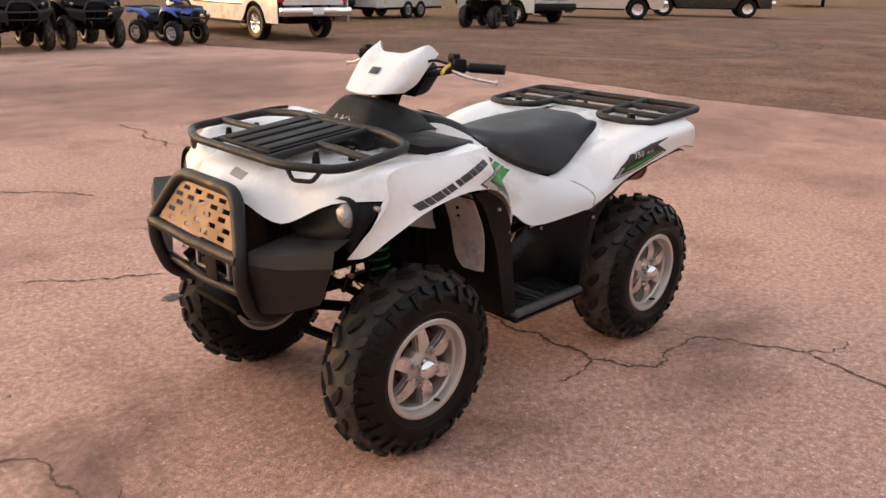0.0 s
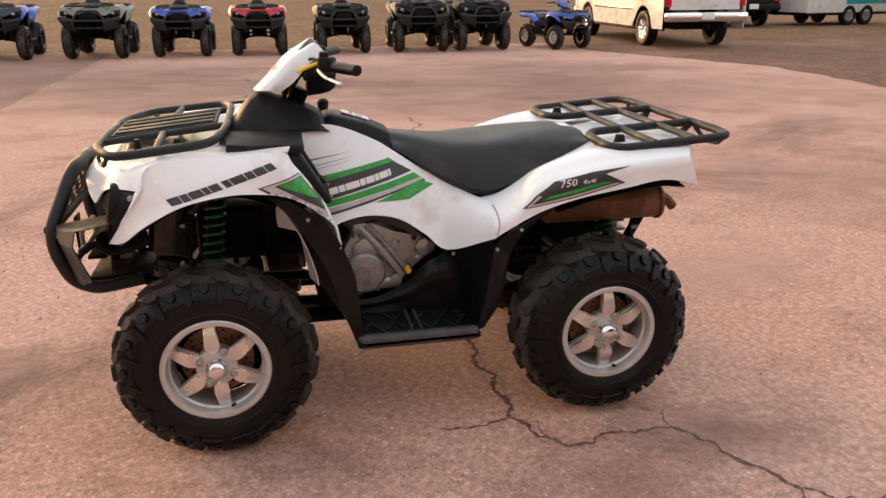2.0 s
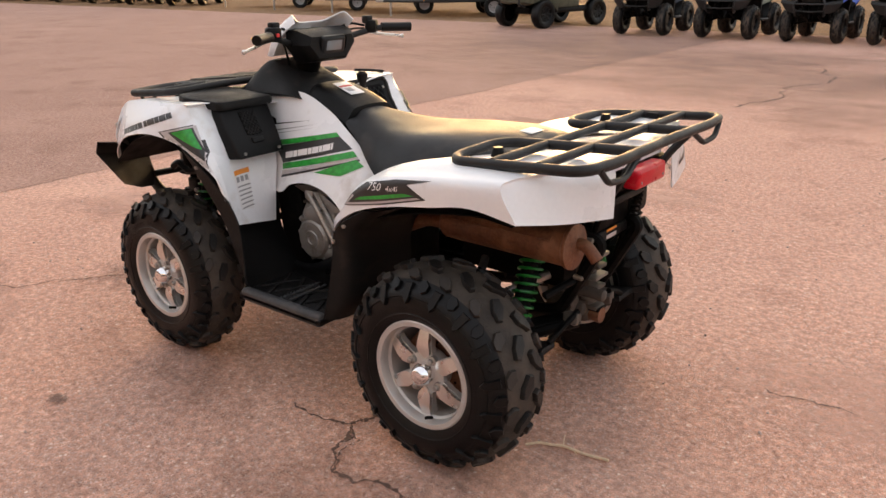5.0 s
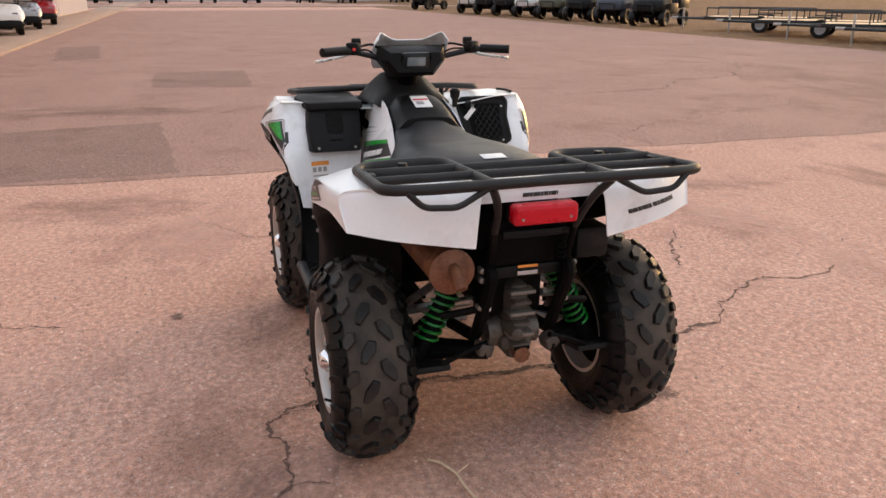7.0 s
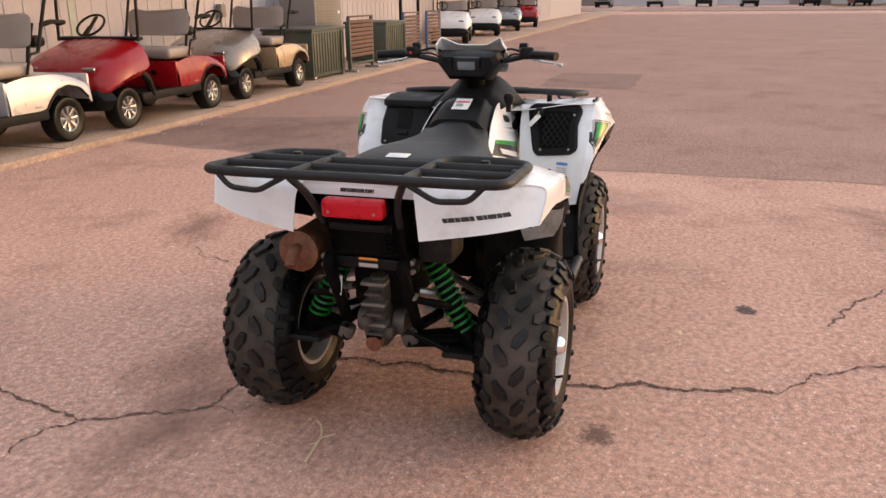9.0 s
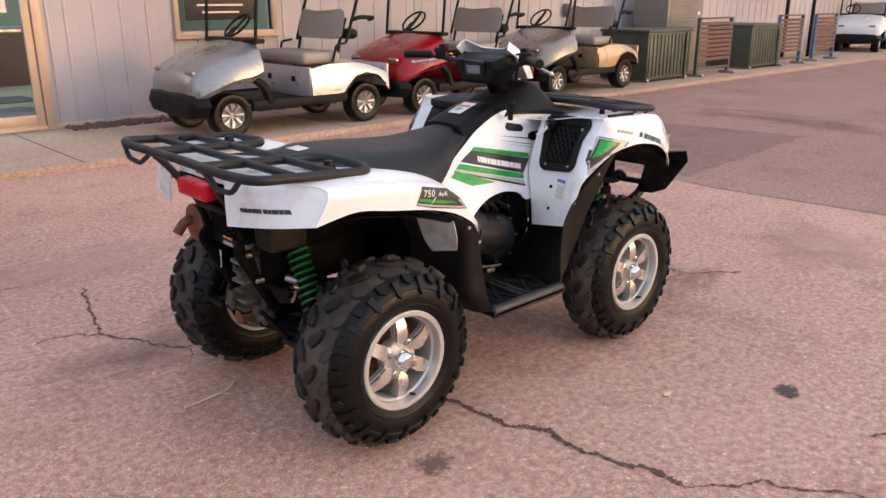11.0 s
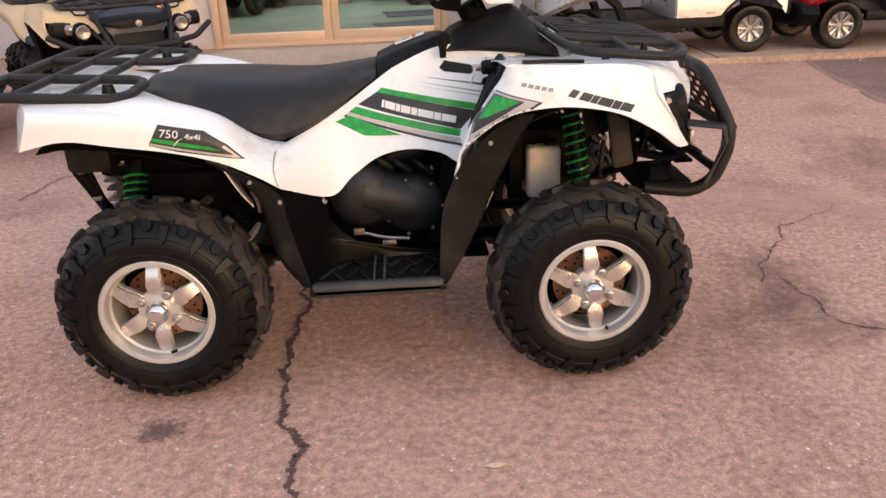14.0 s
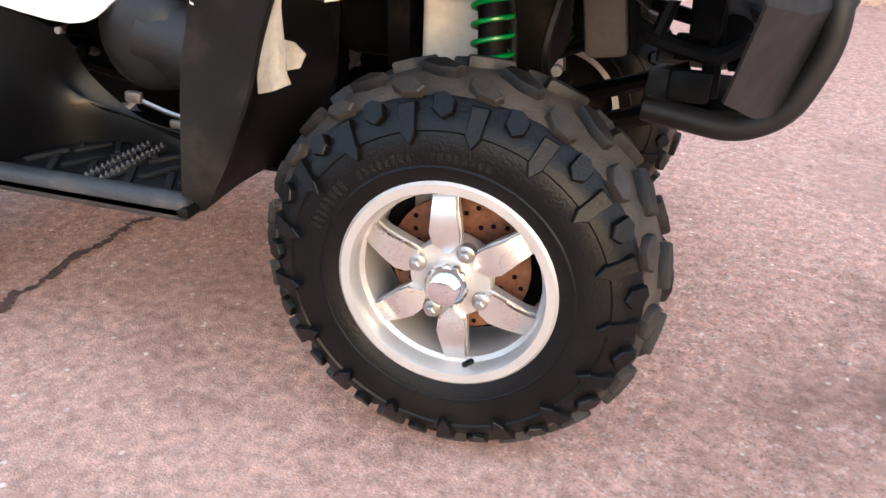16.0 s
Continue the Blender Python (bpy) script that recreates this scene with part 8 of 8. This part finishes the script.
# ---- parked quads ----
ROW = "quad bikes parked in a row"
rows = [
    (5.62, -15.02, 94, "dark blue quad bike with black front guard", {"body": BLUE, "hood": NAVY, "side": NAVY}, 1.05),
    (3.77, -15.02, 90, "sage green quad bike with a full front guard", {"body": SAGE, "side": SAGE}, 1.05),
    (2.13, -15.02, 90, "bright blue quad bike with black guard", {"body": BLUE, "side": BLACK}, 1.0),
    (0.60, -15.02, 90, "bright red quad bike with black guard", {"body": REDB, "side": BLACK}, 1.0),
    (-1.12, -15.02, 90, "black quad bike with tan fenders", {"body": CAMO, "hood": BLACK, "side": BLACK}, 1.0),
    (-2.80, -15.02, 88, "tan camouflage quad bike with black guard", {"body": CAMO, "hood": BLACK, "side": CAMO}, 1.05),
    (-4.13, -15.02, 90, "black quad bike with round headlights", {"body": BLACK, "side": BLACK}, 1.05),
    (-5.95, -14.75, 108, "small blue youth quad bike with pale wheels", {"body": BLUE, "hood": BLUE, "side": BLACK}, 0.82),
    (-17.2, -15.6, 200, "muddy camouflage quad bike parked on dirt", {"body": CAMO, "side": CAMO}, 1.1),
]
for x, y, yaw, lab, pal, k in rows:
    pal["rim"] = ALLOY if k < 0.9 else RIM_BLACK
    q = build_quad("quad_bike", lab, pal, False, pose(x, y, 0, 0, 0, yaw) @ Matrix.Scale(k, 4), ROW if y < -14.9 and x > -7 else "")
near = build_quad("quad_bike", "beige quad bike with black guards outside the shop", {"body": BEIGE, "side": NAVY, "rim": RIM_BLACK, "fine": True, "bars": True}, False, pose(-2.19, 3.60, 0, 0, 0, -55.7) @ Matrix.Scale(0.955, 4))
cover = loft([[(x, -hw, z), (x, 0, z + 0.02), (x, hw, z), (x, hw * 1.1, z - 0.10), (x, -hw * 1.1, z - 0.10)] for x, z, hw in ((1.07, 0.84, 0.14), (1.02, 0.92, 0.19), (0.85, 0.955, 0.24), (0.60, 0.985, 0.27), (0.45, 1.00, 0.26))], 2)
part("nose_cover", cover, NAVY, near, "dark nose cover between the fenders")
part("winch_strap", box((0.008, 0.026, 0.30), (1.135, -0.03, 0.46), 0.003), RED_PLASTIC, near, "red winch strap hanging down")
part("winch", box((0.06, 0.12, 0.05), (1.10, 0, 0.64), 0.012), CAST_DARK, near, "bare metal winch and fairlead")
part("indicator", box((0.02, 0.03, 0.03), (0.97, 0.20, 0.93), 0.006), ORANGE_LENS, near, "orange reflector")
for s in (1, -1):
    part("nose_bar", tube([(1.08, s * 0.12, 0.58), (1.12, s * 0.20, 0.72), (1.02, s * 0.25, 0.90), (0.90, s * 0.27, 0.97)], 0.020, seg=10), POWDER, near)
    part("side_bar", tube([(1.10, s * 0.20, 0.70), (1.02, s * 0.42, 0.72), (0.94, s * 0.56, 0.80)], 0.020, seg=10), POWDER, near)
    part("round_headlight", lathe([(0.0, 0.050), (0.03, 0.048), (0.035, 0.04), (0.028, 0.0)], 24, "X", closed=False, at=(0.965, s * 0.335, 0.815)), LAMP_GLASS, near)
part("nose_grille", box((0.035, 0.36, 0.20), (1.060, 0, 0.755), 0.02, turn=Euler((0, radians(-12), 0)).to_matrix()), BLACK, near, "black nose grille")
for i in range(7):
    part("grille_bar", box((0.012, 0.30, 0.008), (1.083 - 0.004 * i, 0, 0.690 + 0.021 * i), 0.002), POWDER, near)
part("nose_lip", loft([[(x, -hw, z), (x, 0, z + 0.022), (x, hw, z), (x, hw, z - 0.035), (x, 0, z - 0.03), (x, -hw, z - 0.035)] for x, z, hw in ((1.115, 0.865, 0.10), (1.09, 0.880, 0.19), (1.02, 0.900, 0.24))], 2), BLACK, near, "angular black nose lip")
part("nose_badge", lathe([(1.100, 0.022), (1.116, 0.022), (1.118, 0.018), (1.118, 0.0)], 20, "X", at=(0.004, 0, 0.852), closed=False), ALLOY_DULL, near, "small round grey badge")
part("bumper_bar", tube([(1.120, 0.25, 0.705), (1.140, 0.0, 0.700), (1.120, -0.25, 0.705)], 0.024, seg=12, corner=0.05), POWDER, near)
part("bumper_bar", tube([(1.105, 0.20, 0.640), (1.120, 0.0, 0.635), (1.105, -0.20, 0.640)], 0.017, seg=10, corner=0.05), POWDER, near)
for s in (1, -1):
    part("bumper_plate", box((0.030, 0.075, 0.150), (1.112, s * 0.225, 0.690), 0.012, turn=Euler((0, radians(-8), s * radians(-20))).to_matrix()), POWDER, near)
    part("lamp_socket", lathe([(-0.05, 0.064), (0.018, 0.062), (0.026, 0.056), (0.010, 0.050)], 24, "X", closed=False, at=(0.965, s * 0.335, 0.815)), BLACK, near)
part("cowl_lamp", box((0.03, 0.13, 0.05), (0.435, 0, 1.148), 0.012, turn=Euler((0, radians(-45), 0)).to_matrix()), LAMP_GLASS, near, "clear lamp in the cowl")
build_quad("quad_bike", "dark navy quad bike outside the shop", {"body": NAVY, "side": NAVY, "rim": RIM_BLACK, "fine": True}, False, pose(-3.75, 3.35, 0, 0, 0, -55.7))
for x, y, yaw, lab, pal in ((-2.6, 11.6, -100, "black quad bike on show indoors", {"body": BLACK, "side": BLACK}), (0.4, 12.4, -60, "dark blue quad bike on show indoors", {"body": NAVY, "side": BLACK}), (2.2, 10.2, -120, "green quad bike on show indoors", {"body": OLIVE, "side": BLACK})):
    pal["rim"] = RIM_BLACK
    build_quad("quad_bike", lab, pal, False, pose(x, y, 0.06, 0, 0, yaw))


# ---- side-by-side buggies ----
def build_buggy(label, mat, at, group=""):
    B = thing("utility_buggy", label, "buggy", group, at=at)
    for s in (1, -1):
        for x in (0.95, -0.95):
            small_wheel(B, (x, s * 0.62, 0.33), s, 0.33, 0.25, RIM_BLACK, "buggy")
    nose = loft([[(x, -hw, hi), (x, 0, hi + 0.03), (x, hw, hi), (x, hw, lo), (x, 0, lo - 0.02), (x, -hw, lo)] for x, lo, hi, hw in ((1.38, 0.62, 0.86, 0.40), (1.25, 0.58, 0.98, 0.58), (0.80, 0.68, 1.08, 0.62), (0.55, 0.45, 1.10, 0.66), (0.48, 0.40, 1.06, 0.66))], 2)
    part("hood", nose, mat, B)
    part("floor_tub", box((1.2, 1.30, 0.14), (-0.05, 0, 0.42), 0.03), BLACK, B)
    part("door", box((0.72, 0.05, 0.42), (0.10, 0.66, 0.68), 0.03), mat, B)
    part("door", box((0.72, 0.05, 0.42), (0.10, -0.66, 0.68), 0.03), mat, B)
    part("seat", box((0.45, 1.15, 0.14), (-0.18, 0, 0.72), 0.04), SEAT, B)
    part("seat_back", box((0.14, 1.15, 0.50), (-0.42, 0, 0.98), 0.05), SEAT, B)
    part("cargo_bed", box((0.95, 1.34, 0.34), (-0.98, 0, 0.86), 0.03), mat, B)
    part("bumper", tube([(1.30, 0.36, 0.50), (1.50, 0.34, 0.56), (1.50, 0.34, 0.84), (1.50, -0.34, 0.84), (1.50, -0.34, 0.56), (1.30, -0.36, 0.50)], 0.028, seg=8), POWDER, B)
    for s in (1, -1):
        part("cage_tube", tube([(0.55, s * 0.62, 1.08), (0.05, s * 0.58, 1.86), (-0.50, s * 0.58, 1.86), (-0.56, s * 0.62, 0.90)], 0.026, seg=8, corner=0.1), POWDER, B)
        part("headlight", box((0.04, 0.18, 0.08), (1.27, s * 0.42, 0.86), 0.02), LAMP_GLASS, B)
        part("spring", coil((0.95, s * 0.48, 0.42), (0.90, s * 0.36, 0.85), 0.04, 6, 0.009, seg=4), BLACK, B)
    part("roof", box((0.95, 1.25, 0.04), (-0.22, 0, 1.90), 0.02), BLACK, B)
    part("chassis", box((2.1, 0.5, 0.16), (0, 0, 0.40), 0.03), DARK, B)
    return B


build_buggy("olive camouflage side-by-side buggy on asphalt", OLIVE, pose(8.75, -15.85, 0, 0, 0, 78))
for i in range(9):
    paint = (BLACK, NAVY, BLACK, OLIVE, CART_PALE, BLACK, BLACK, CART_PALE, BLACK)[i]
    build_buggy("pale side-by-side buggy in a far row" if paint is CART_PALE else "dark side-by-side buggy in a far row", paint, pose(28.4 + 3.0 * i + (8 if i == 8 else 0), -19.15 + 0.10 * i, 0.01, 0, 0, 124) @ Matrix.Scale(1.08, 4), "buggies in a far row")


# ---- flat trailers ----
def build_trailer(x, y, yaw):
    T = thing("flat_trailer", "flat steel trailer with a bare pine deck", "trailer", "flat trailers in a row", at=pose(x, y, 0, 0, 0, yaw))
    z = 0.52
    for k in range(12):
        part("deck_plank", box((3.6, 0.145, 0.04), (-3.1, -0.88 + 0.16 * k, z), 0.006), WOOD, T)
    for s in (1, -1):
        part("side_rail", box((3.7, 0.06, 0.12), (-3.1, s * 1.0, z - 0.03), 0.006), POWDER, T)
        part("top_rail", tube([(-1.35, s * 1.0, z + 0.34), (-4.9, s * 1.0, z + 0.34)], 0.022, seg=6, corner=0), POWDER, T)
        for i in range(4):
            part("rail_post", tube([(-1.35 - 1.18 * i, s * 1.0, z), (-1.35 - 1.18 * i, s * 1.0, z + 0.34)], 0.02, seg=6, corner=0), POWDER, T)
        part("tongue", tube([(0.0, 0, 0.46), (-1.4, s * 0.75, 0.46)], 0.04, seg=6, corner=0), POWDER, T)
        small_wheel(T, (-3.3, s * 1.16, 0.30), s, 0.30, 0.18, CART_SILVER, "trailer")
        part("mudguard", box((0.85, 0.24, 0.04), (-3.3, s * 1.17, 0.66), 0.015), POWDER, T)
    part("end_rail", box((0.06, 2.0, 0.12), (-1.28, 0, z - 0.03), 0.006), POWDER, T)
    part("end_rail", box((0.06, 2.0, 0.12), (-4.92, 0, z - 0.03), 0.006), POWDER, T)
    part("jack", tube([(-0.25, 0.0, 0.02), (-0.25, 0.0, 0.85)], 0.035, seg=8, corner=0), STEEL, T)
    part("coupler", box((0.25, 0.10, 0.09), (0.08, 0, 0.47), 0.02), STEEL, T)
    part("marker", box((0.02, 0.10, 0.04), (-1.24, 0.85, z - 0.03), 0.006), ORANGE_LENS, T)
    part("marker", box((0.02, 0.10, 0.04), (-1.24, -0.85, z - 0.03), 0.006), ORANGE_LENS, T)
    return T


for x, y in ((15.2, -16.6), (18.2, -17.0), (21.5, -17.3), (25.0, -17.8)):
    build_trailer(x, y, 42)


# ---- pickups and cars ----
def build_truck(label, paint, at, bed=True):
    """A crew-cab pickup or a long car, front to +x."""
    T = thing("pickup_truck" if bed else "car", label, "pickup" if bed else "car", at=at)
    R = 0.40 if bed else 0.35
    hw = 0.98 if bed else 0.92
    xs = (1.85, -1.80) if bed else (1.40, -1.35)
    for s in (1, -1):
        for x in xs:
            small_wheel(T, (x, s * (hw - 0.13), R), s, R, 0.26, CHROME, "truck")
    rear = -2.85 if bed else -2.25
    front = 2.85 if bed else 2.30
    up = 0.30 if bed else 0.0

    def low(x):
        d = min(abs(x - xs[0]), abs(x - xs[1]))
        rr = R + 0.10
        return R + math.sqrt(max(0, rr * rr - d * d)) if d < rr else R + 0.02
    N = 45
    for s in (1, -1):
        line = [rear + (front - rear) * i / N for i in range(N + 1)]
        topz = 1.12 + up * 0.6
        rows = [[(x, s * (hw - 0.03 if f == 0 else hw), topz * (1 - f) + low(x) * f) for x in line] for f in (0, 0.3, 0.7, 1)]
        part("side_body", sheet(rows, 1, 0.02, (0, 0, 0.9)), paint, T)
        part("arch_lining", box((0.9, 0.05, 0.5), (xs[0], s * (hw - 0.35), R + 0.2), 0.02), DARK, T)
        part("arch_lining", box((0.9, 0.05, 0.5), (xs[1], s * (hw - 0.35), R + 0.2), 0.02), DARK, T)
        part("sill", box((xs[0] - xs[1] - 1.0, 0.10, 0.10), (0, s * (hw - 0.06), R + 0.0), 0.02), BLACK, T)
        part("moulding", box((xs[0] - xs[1] - 1.1, 0.02, 0.06), (0, s * (hw + 0.006), 0.82), 0.006), CHROME if bed else BLACK, T)
        part("tail_light", box((0.05, 0.16, 0.42), (rear - 0.005, s * (hw - 0.11), 0.98 + up * 0.4), 0.02), RED_LENS, T)
        part("headlight", box((0.06, 0.36, 0.20), (front + 0.0, s * (hw - 0.24), 0.92 + up * 0.3), 0.03), LAMP_GLASS, T)
        part("reflector", box((0.12, 0.012, 0.05), (xs[1] + 0.05, s * (hw + 0.012), R + 0.62), 0.004), ORANGE_LENS, T)
        part("handle", box((0.18, 0.03, 0.03), (0.1, s * (hw + 0.012), 1.12 + up * 0.4), 0.008), CHROME, T)
    part("tailgate", box((0.05, 2 * hw - 0.3, 0.55), (rear, 0, 0.98 + up * 0.4), 0.02), paint, T)
    part("front_panel", box((0.06, 2 * hw - 0.1, 0.60), (front - 0.02, 0, 0.90 + up * 0.3), 0.04), paint, T)
    part("grille", box((0.05, 1.1, 0.30), (front + 0.01, 0, 0.95 + up * 0.3), 0.03), BLACK, T)
    part("rear_bumper", box((0.18, 2 * hw - 0.04, 0.20), (rear - 0.10, 0, 0.62 + up * 0.2), 0.04), CHROME if bed else BLACK, T)
    part("front_bumper", box((0.20, 2 * hw - 0.02, 0.24), (front + 0.08, 0, 0.58 + up * 0.2), 0.05), CHROME if bed else BLACK, T)
    part("plate", box((0.01, 0.30, 0.15), (rear - 0.195, 0, 0.64 + up * 0.2), 0.004), WHITE_INK, T)
    part("underbody", box((front - rear - 0.4, 1.2, 0.30), ((front + rear) / 2, 0, R + 0.15), 0.04), DARK, T)
    part("hitch", box((0.25, 0.10, 0.10), (rear - 0.12, 0, 0.46), 0.02), DARK, T)
    part("hood", box((1.3, 2 * hw - 0.08, 0.10), (front - 0.65, 0, 1.14 + up * 0.6), 0.05), paint, T)
    c0, c1 = (-0.85, 1.55) if bed else (-2.0, 1.35)
    cab = loft([[(x, -w, z) for x, z, w in ((c0, 1.1 + up * 0.6, hw - 0.04), (c1, 1.1 + up * 0.6, hw - 0.04), (c1 - 0.75, 1.66 + up * 0.8, hw - 0.20), (c0 + 0.1, 1.68 + up * 0.8, hw - 0.20))],
                [(x, w, z) for x, z, w in ((c0, 1.1 + up * 0.6, hw - 0.04), (c1, 1.1 + up * 0.6, hw - 0.04), (c1 - 0.75, 1.66 + up * 0.8, hw - 0.20), (c0 + 0.1, 1.68 + up * 0.8, hw - 0.20))]], 1, smooth_u=False)
    part("cab_glass", cab, DARK_GLASS, T)
    part("roof", box((c1 - c0 - 0.85, 2 * hw - 0.38, 0.06), ((c0 + c1) / 2 - 0.32, 0, 1.70 + up * 0.8), 0.03), paint, T)
    if bed:
        part("bed_floor", box((2.0, 1.8, 0.06), (-1.85, 0, 0.86), 0.01), BLACK, T)
    return T


build_truck("white crew-cab pickup with chrome bumper on dirt", PAINT_WHITE, pose(-9.10, -16.45, 0, 0, 0, -92))
build_truck("dark wagon parked behind the pickup", PAINT_DARK, pose(-14.6, -22.5, 0.02, 0, 0, -95), False)
build_truck("orange car parked behind the pickup", PAINT_ORANGE, pose(-12.4, -23.2, 0.02, 0, 0, -95), False)
build_truck("white car parked on the dirt", PAINT_WHITE, pose(-21.0, -17.9, 0.008, 0, 0, 80), False)
build_truck("cream pickup parked sideways on dirt", PAINT_PINK, pose(-26.4, -18.2, 0.008, 0, 0, 126))
build_truck("dark pickup parked on dirt", PAINT_DARK, pose(-33.0, -16.7, 0.004, 0, 0, 126))
cargo = thing("box_trailer", "white box trailer with a teal banner", "trailer", at=pose(-18.2, -21.6, 0.02, 0, 0, 12))
part("body", box((4.2, 2.0, 1.9), (0, 0, 1.35), 0.06), PAINT_WHITE, cargo)
part("banner", box((2.6, 0.02, 0.55), (-0.9, 1.012, 0.95), 0.004), TEAL, cargo, "teal banner with pale print")
for w, z in ((1.6, 1.06), (1.2, 0.90)):
    part("print_bar", box((w, 0.012, 0.07), (-0.9, 1.024, z), 0.002), WHITE_INK, cargo)
part("skirt", box((4.2, 1.9, 0.10), (0, 0, 0.38), 0.02), DARK, cargo)
for s in (1, -1):
    small_wheel(cargo, (-0.6, s * 0.92, 0.32), s, 0.32, 0.2, CART_SILVER, "trailer2")
    small_wheel(cargo, (0.2, s * 0.92, 0.32), s, 0.32, 0.2, CART_SILVER, "trailer2")
far = thing("box_trailer", "white enclosed trailer far across the yard", "trailer", at=pose(-58, -22, 0, 0, 0, 20))
part("body", box((9, 2.4, 2.2), (0, 0, 1.7), 0.08), PAINT_WHITE, far)
for x in (-0.5, 0.5):
    small_wheel(far, (x, 1.1, 0.38), 1, 0.38, 0.24, CHROME, "trailer3")
# far side of the yard
kerb = tagged(part("kerb", box((1.2, 160, 0.16), (72, -30, 0.05), 0.02), CONCRETE), "pale far kerb across the yard", "kerb", kind="structure")
tagged(part("ground_road", box((14, 200, 0.02), (84, -30, 0.012)), PATCH, smooth=False), "grey road beyond the far kerb", "road", kind="structure")
for i, (y, m) in enumerate(((3.0, PAINT_WHITE), (-2.5, PAINT_DARK), (-7.5, CART_SILVER), (-14, PAINT_DARK), (-19, CART_RED), (-26, PAINT_WHITE), (9.0, CART_SILVER))):
    build_truck("parked car far across the road", m, pose(98 + (i % 2), y, 0, 0, 0, 180), False)
hall = thing("warehouse", "long pale metal warehouse across the road", "building", at=pose(118, -20, 0))
part("wall", box((8, 130, 7), (0, 0, 3.5), 0.05), SIDING, hall, smooth=False)
part("roof", box((9, 132, 0.4), (0, 0, 7.2), 0.1), GREY_BOX, hall, smooth=False)
for i in range(8):
    d = part("roller_door", box((0.2, 5, 4.2), (-4.1, -52 + 14 * i, 2.1), 0.03), (GREY_BOX, PAINT_WHITE)[i % 2], hall)

# ---- small things on the ground ----
stalk = thing("straw_stalk", "dry forked straw stalk on the asphalt", "straw")
sp = [(-0.83, 0.265), (-0.86, 0.235), (-0.90, 0.215), (-0.93, 0.205), (-1.00, 0.200), (-1.076, 0.190)]
part("stem", tube([(x, y, 0.006 + 0.004 * (i % 2)) for i, (x, y) in enumerate(sp)], 0.0044, seg=6, corner=0.01), STRAW, stalk)
part("twig", tube([(-0.93, 0.205, 0.008), (-0.915, 0.175, 0.014), (-0.910, 0.160, 0.018)], 0.0018, seg=5, corner=0), STRAW, stalk)
part("twig", tube([(-0.96, 0.203, 0.008), (-0.985, 0.222, 0.012)], 0.0016, seg=5, corner=0), STRAW, stalk)
lv = [(0, 0, 0.004), (0.022, 0.007, 0.010), (0.046, 0.004, 0.006), (0.05, 0, 0.004), (0.044, -0.006, 0.008), (0.02, -0.009, 0.012)]
tagged(part("dry_leaf", prism([(a, b) for a, b, _ in lv], 0.0015, lambda u, v, w: Vector((0.270 + u, -0.945 + v * 1.2, 0.006 + w + 0.10 * v)), 0), STRAW), "small curled dry leaf on asphalt", "leaf")
bm = bmesh.new()
rng = random.Random(21)
for i in range(900):
    q, r = rng.uniform(0, math.tau), 0.4 + 4.6 * math.sqrt(rng.random())
    k = rng.uniform(0.0025, 0.007)
    m = Matrix.Translation((r * math.cos(q), r * math.sin(q), k * 0.5)) @ Euler((rng.random() * 6, rng.random() * 6, 0)).to_matrix().to_4x4() @ Matrix.Diagonal((k * rng.uniform(0.8, 1.5), k, k * 0.7, 1))
    bmesh.ops.create_icosphere(bm, subdivisions=1, radius=1, matrix=m)
for i in range(320):                                         # loose stones gathered along the pavement edge
    k = rng.uniform(0.004, 0.013)
    m = Matrix.Translation((rng.uniform(-4.0, 12.0), 4.775 - abs(rng.gauss(0, 0.10)), 0.006 + k * 0.4)) @ Euler((rng.random() * 6, rng.random() * 6, 0)).to_matrix().to_4x4() @ Matrix.Diagonal((k * rng.uniform(0.8, 1.5), k, k * 0.7, 1))
    bmesh.ops.create_icosphere(bm, subdivisions=1, radius=1, matrix=m)
tagged(part("grit", bm, material("pale_grit", (0.52, 0.40, 0.35), 0.9, vary=0.4, scale=40), smooth=False), "loose pale grit scattered on the asphalt", "grit", kind="stuff")
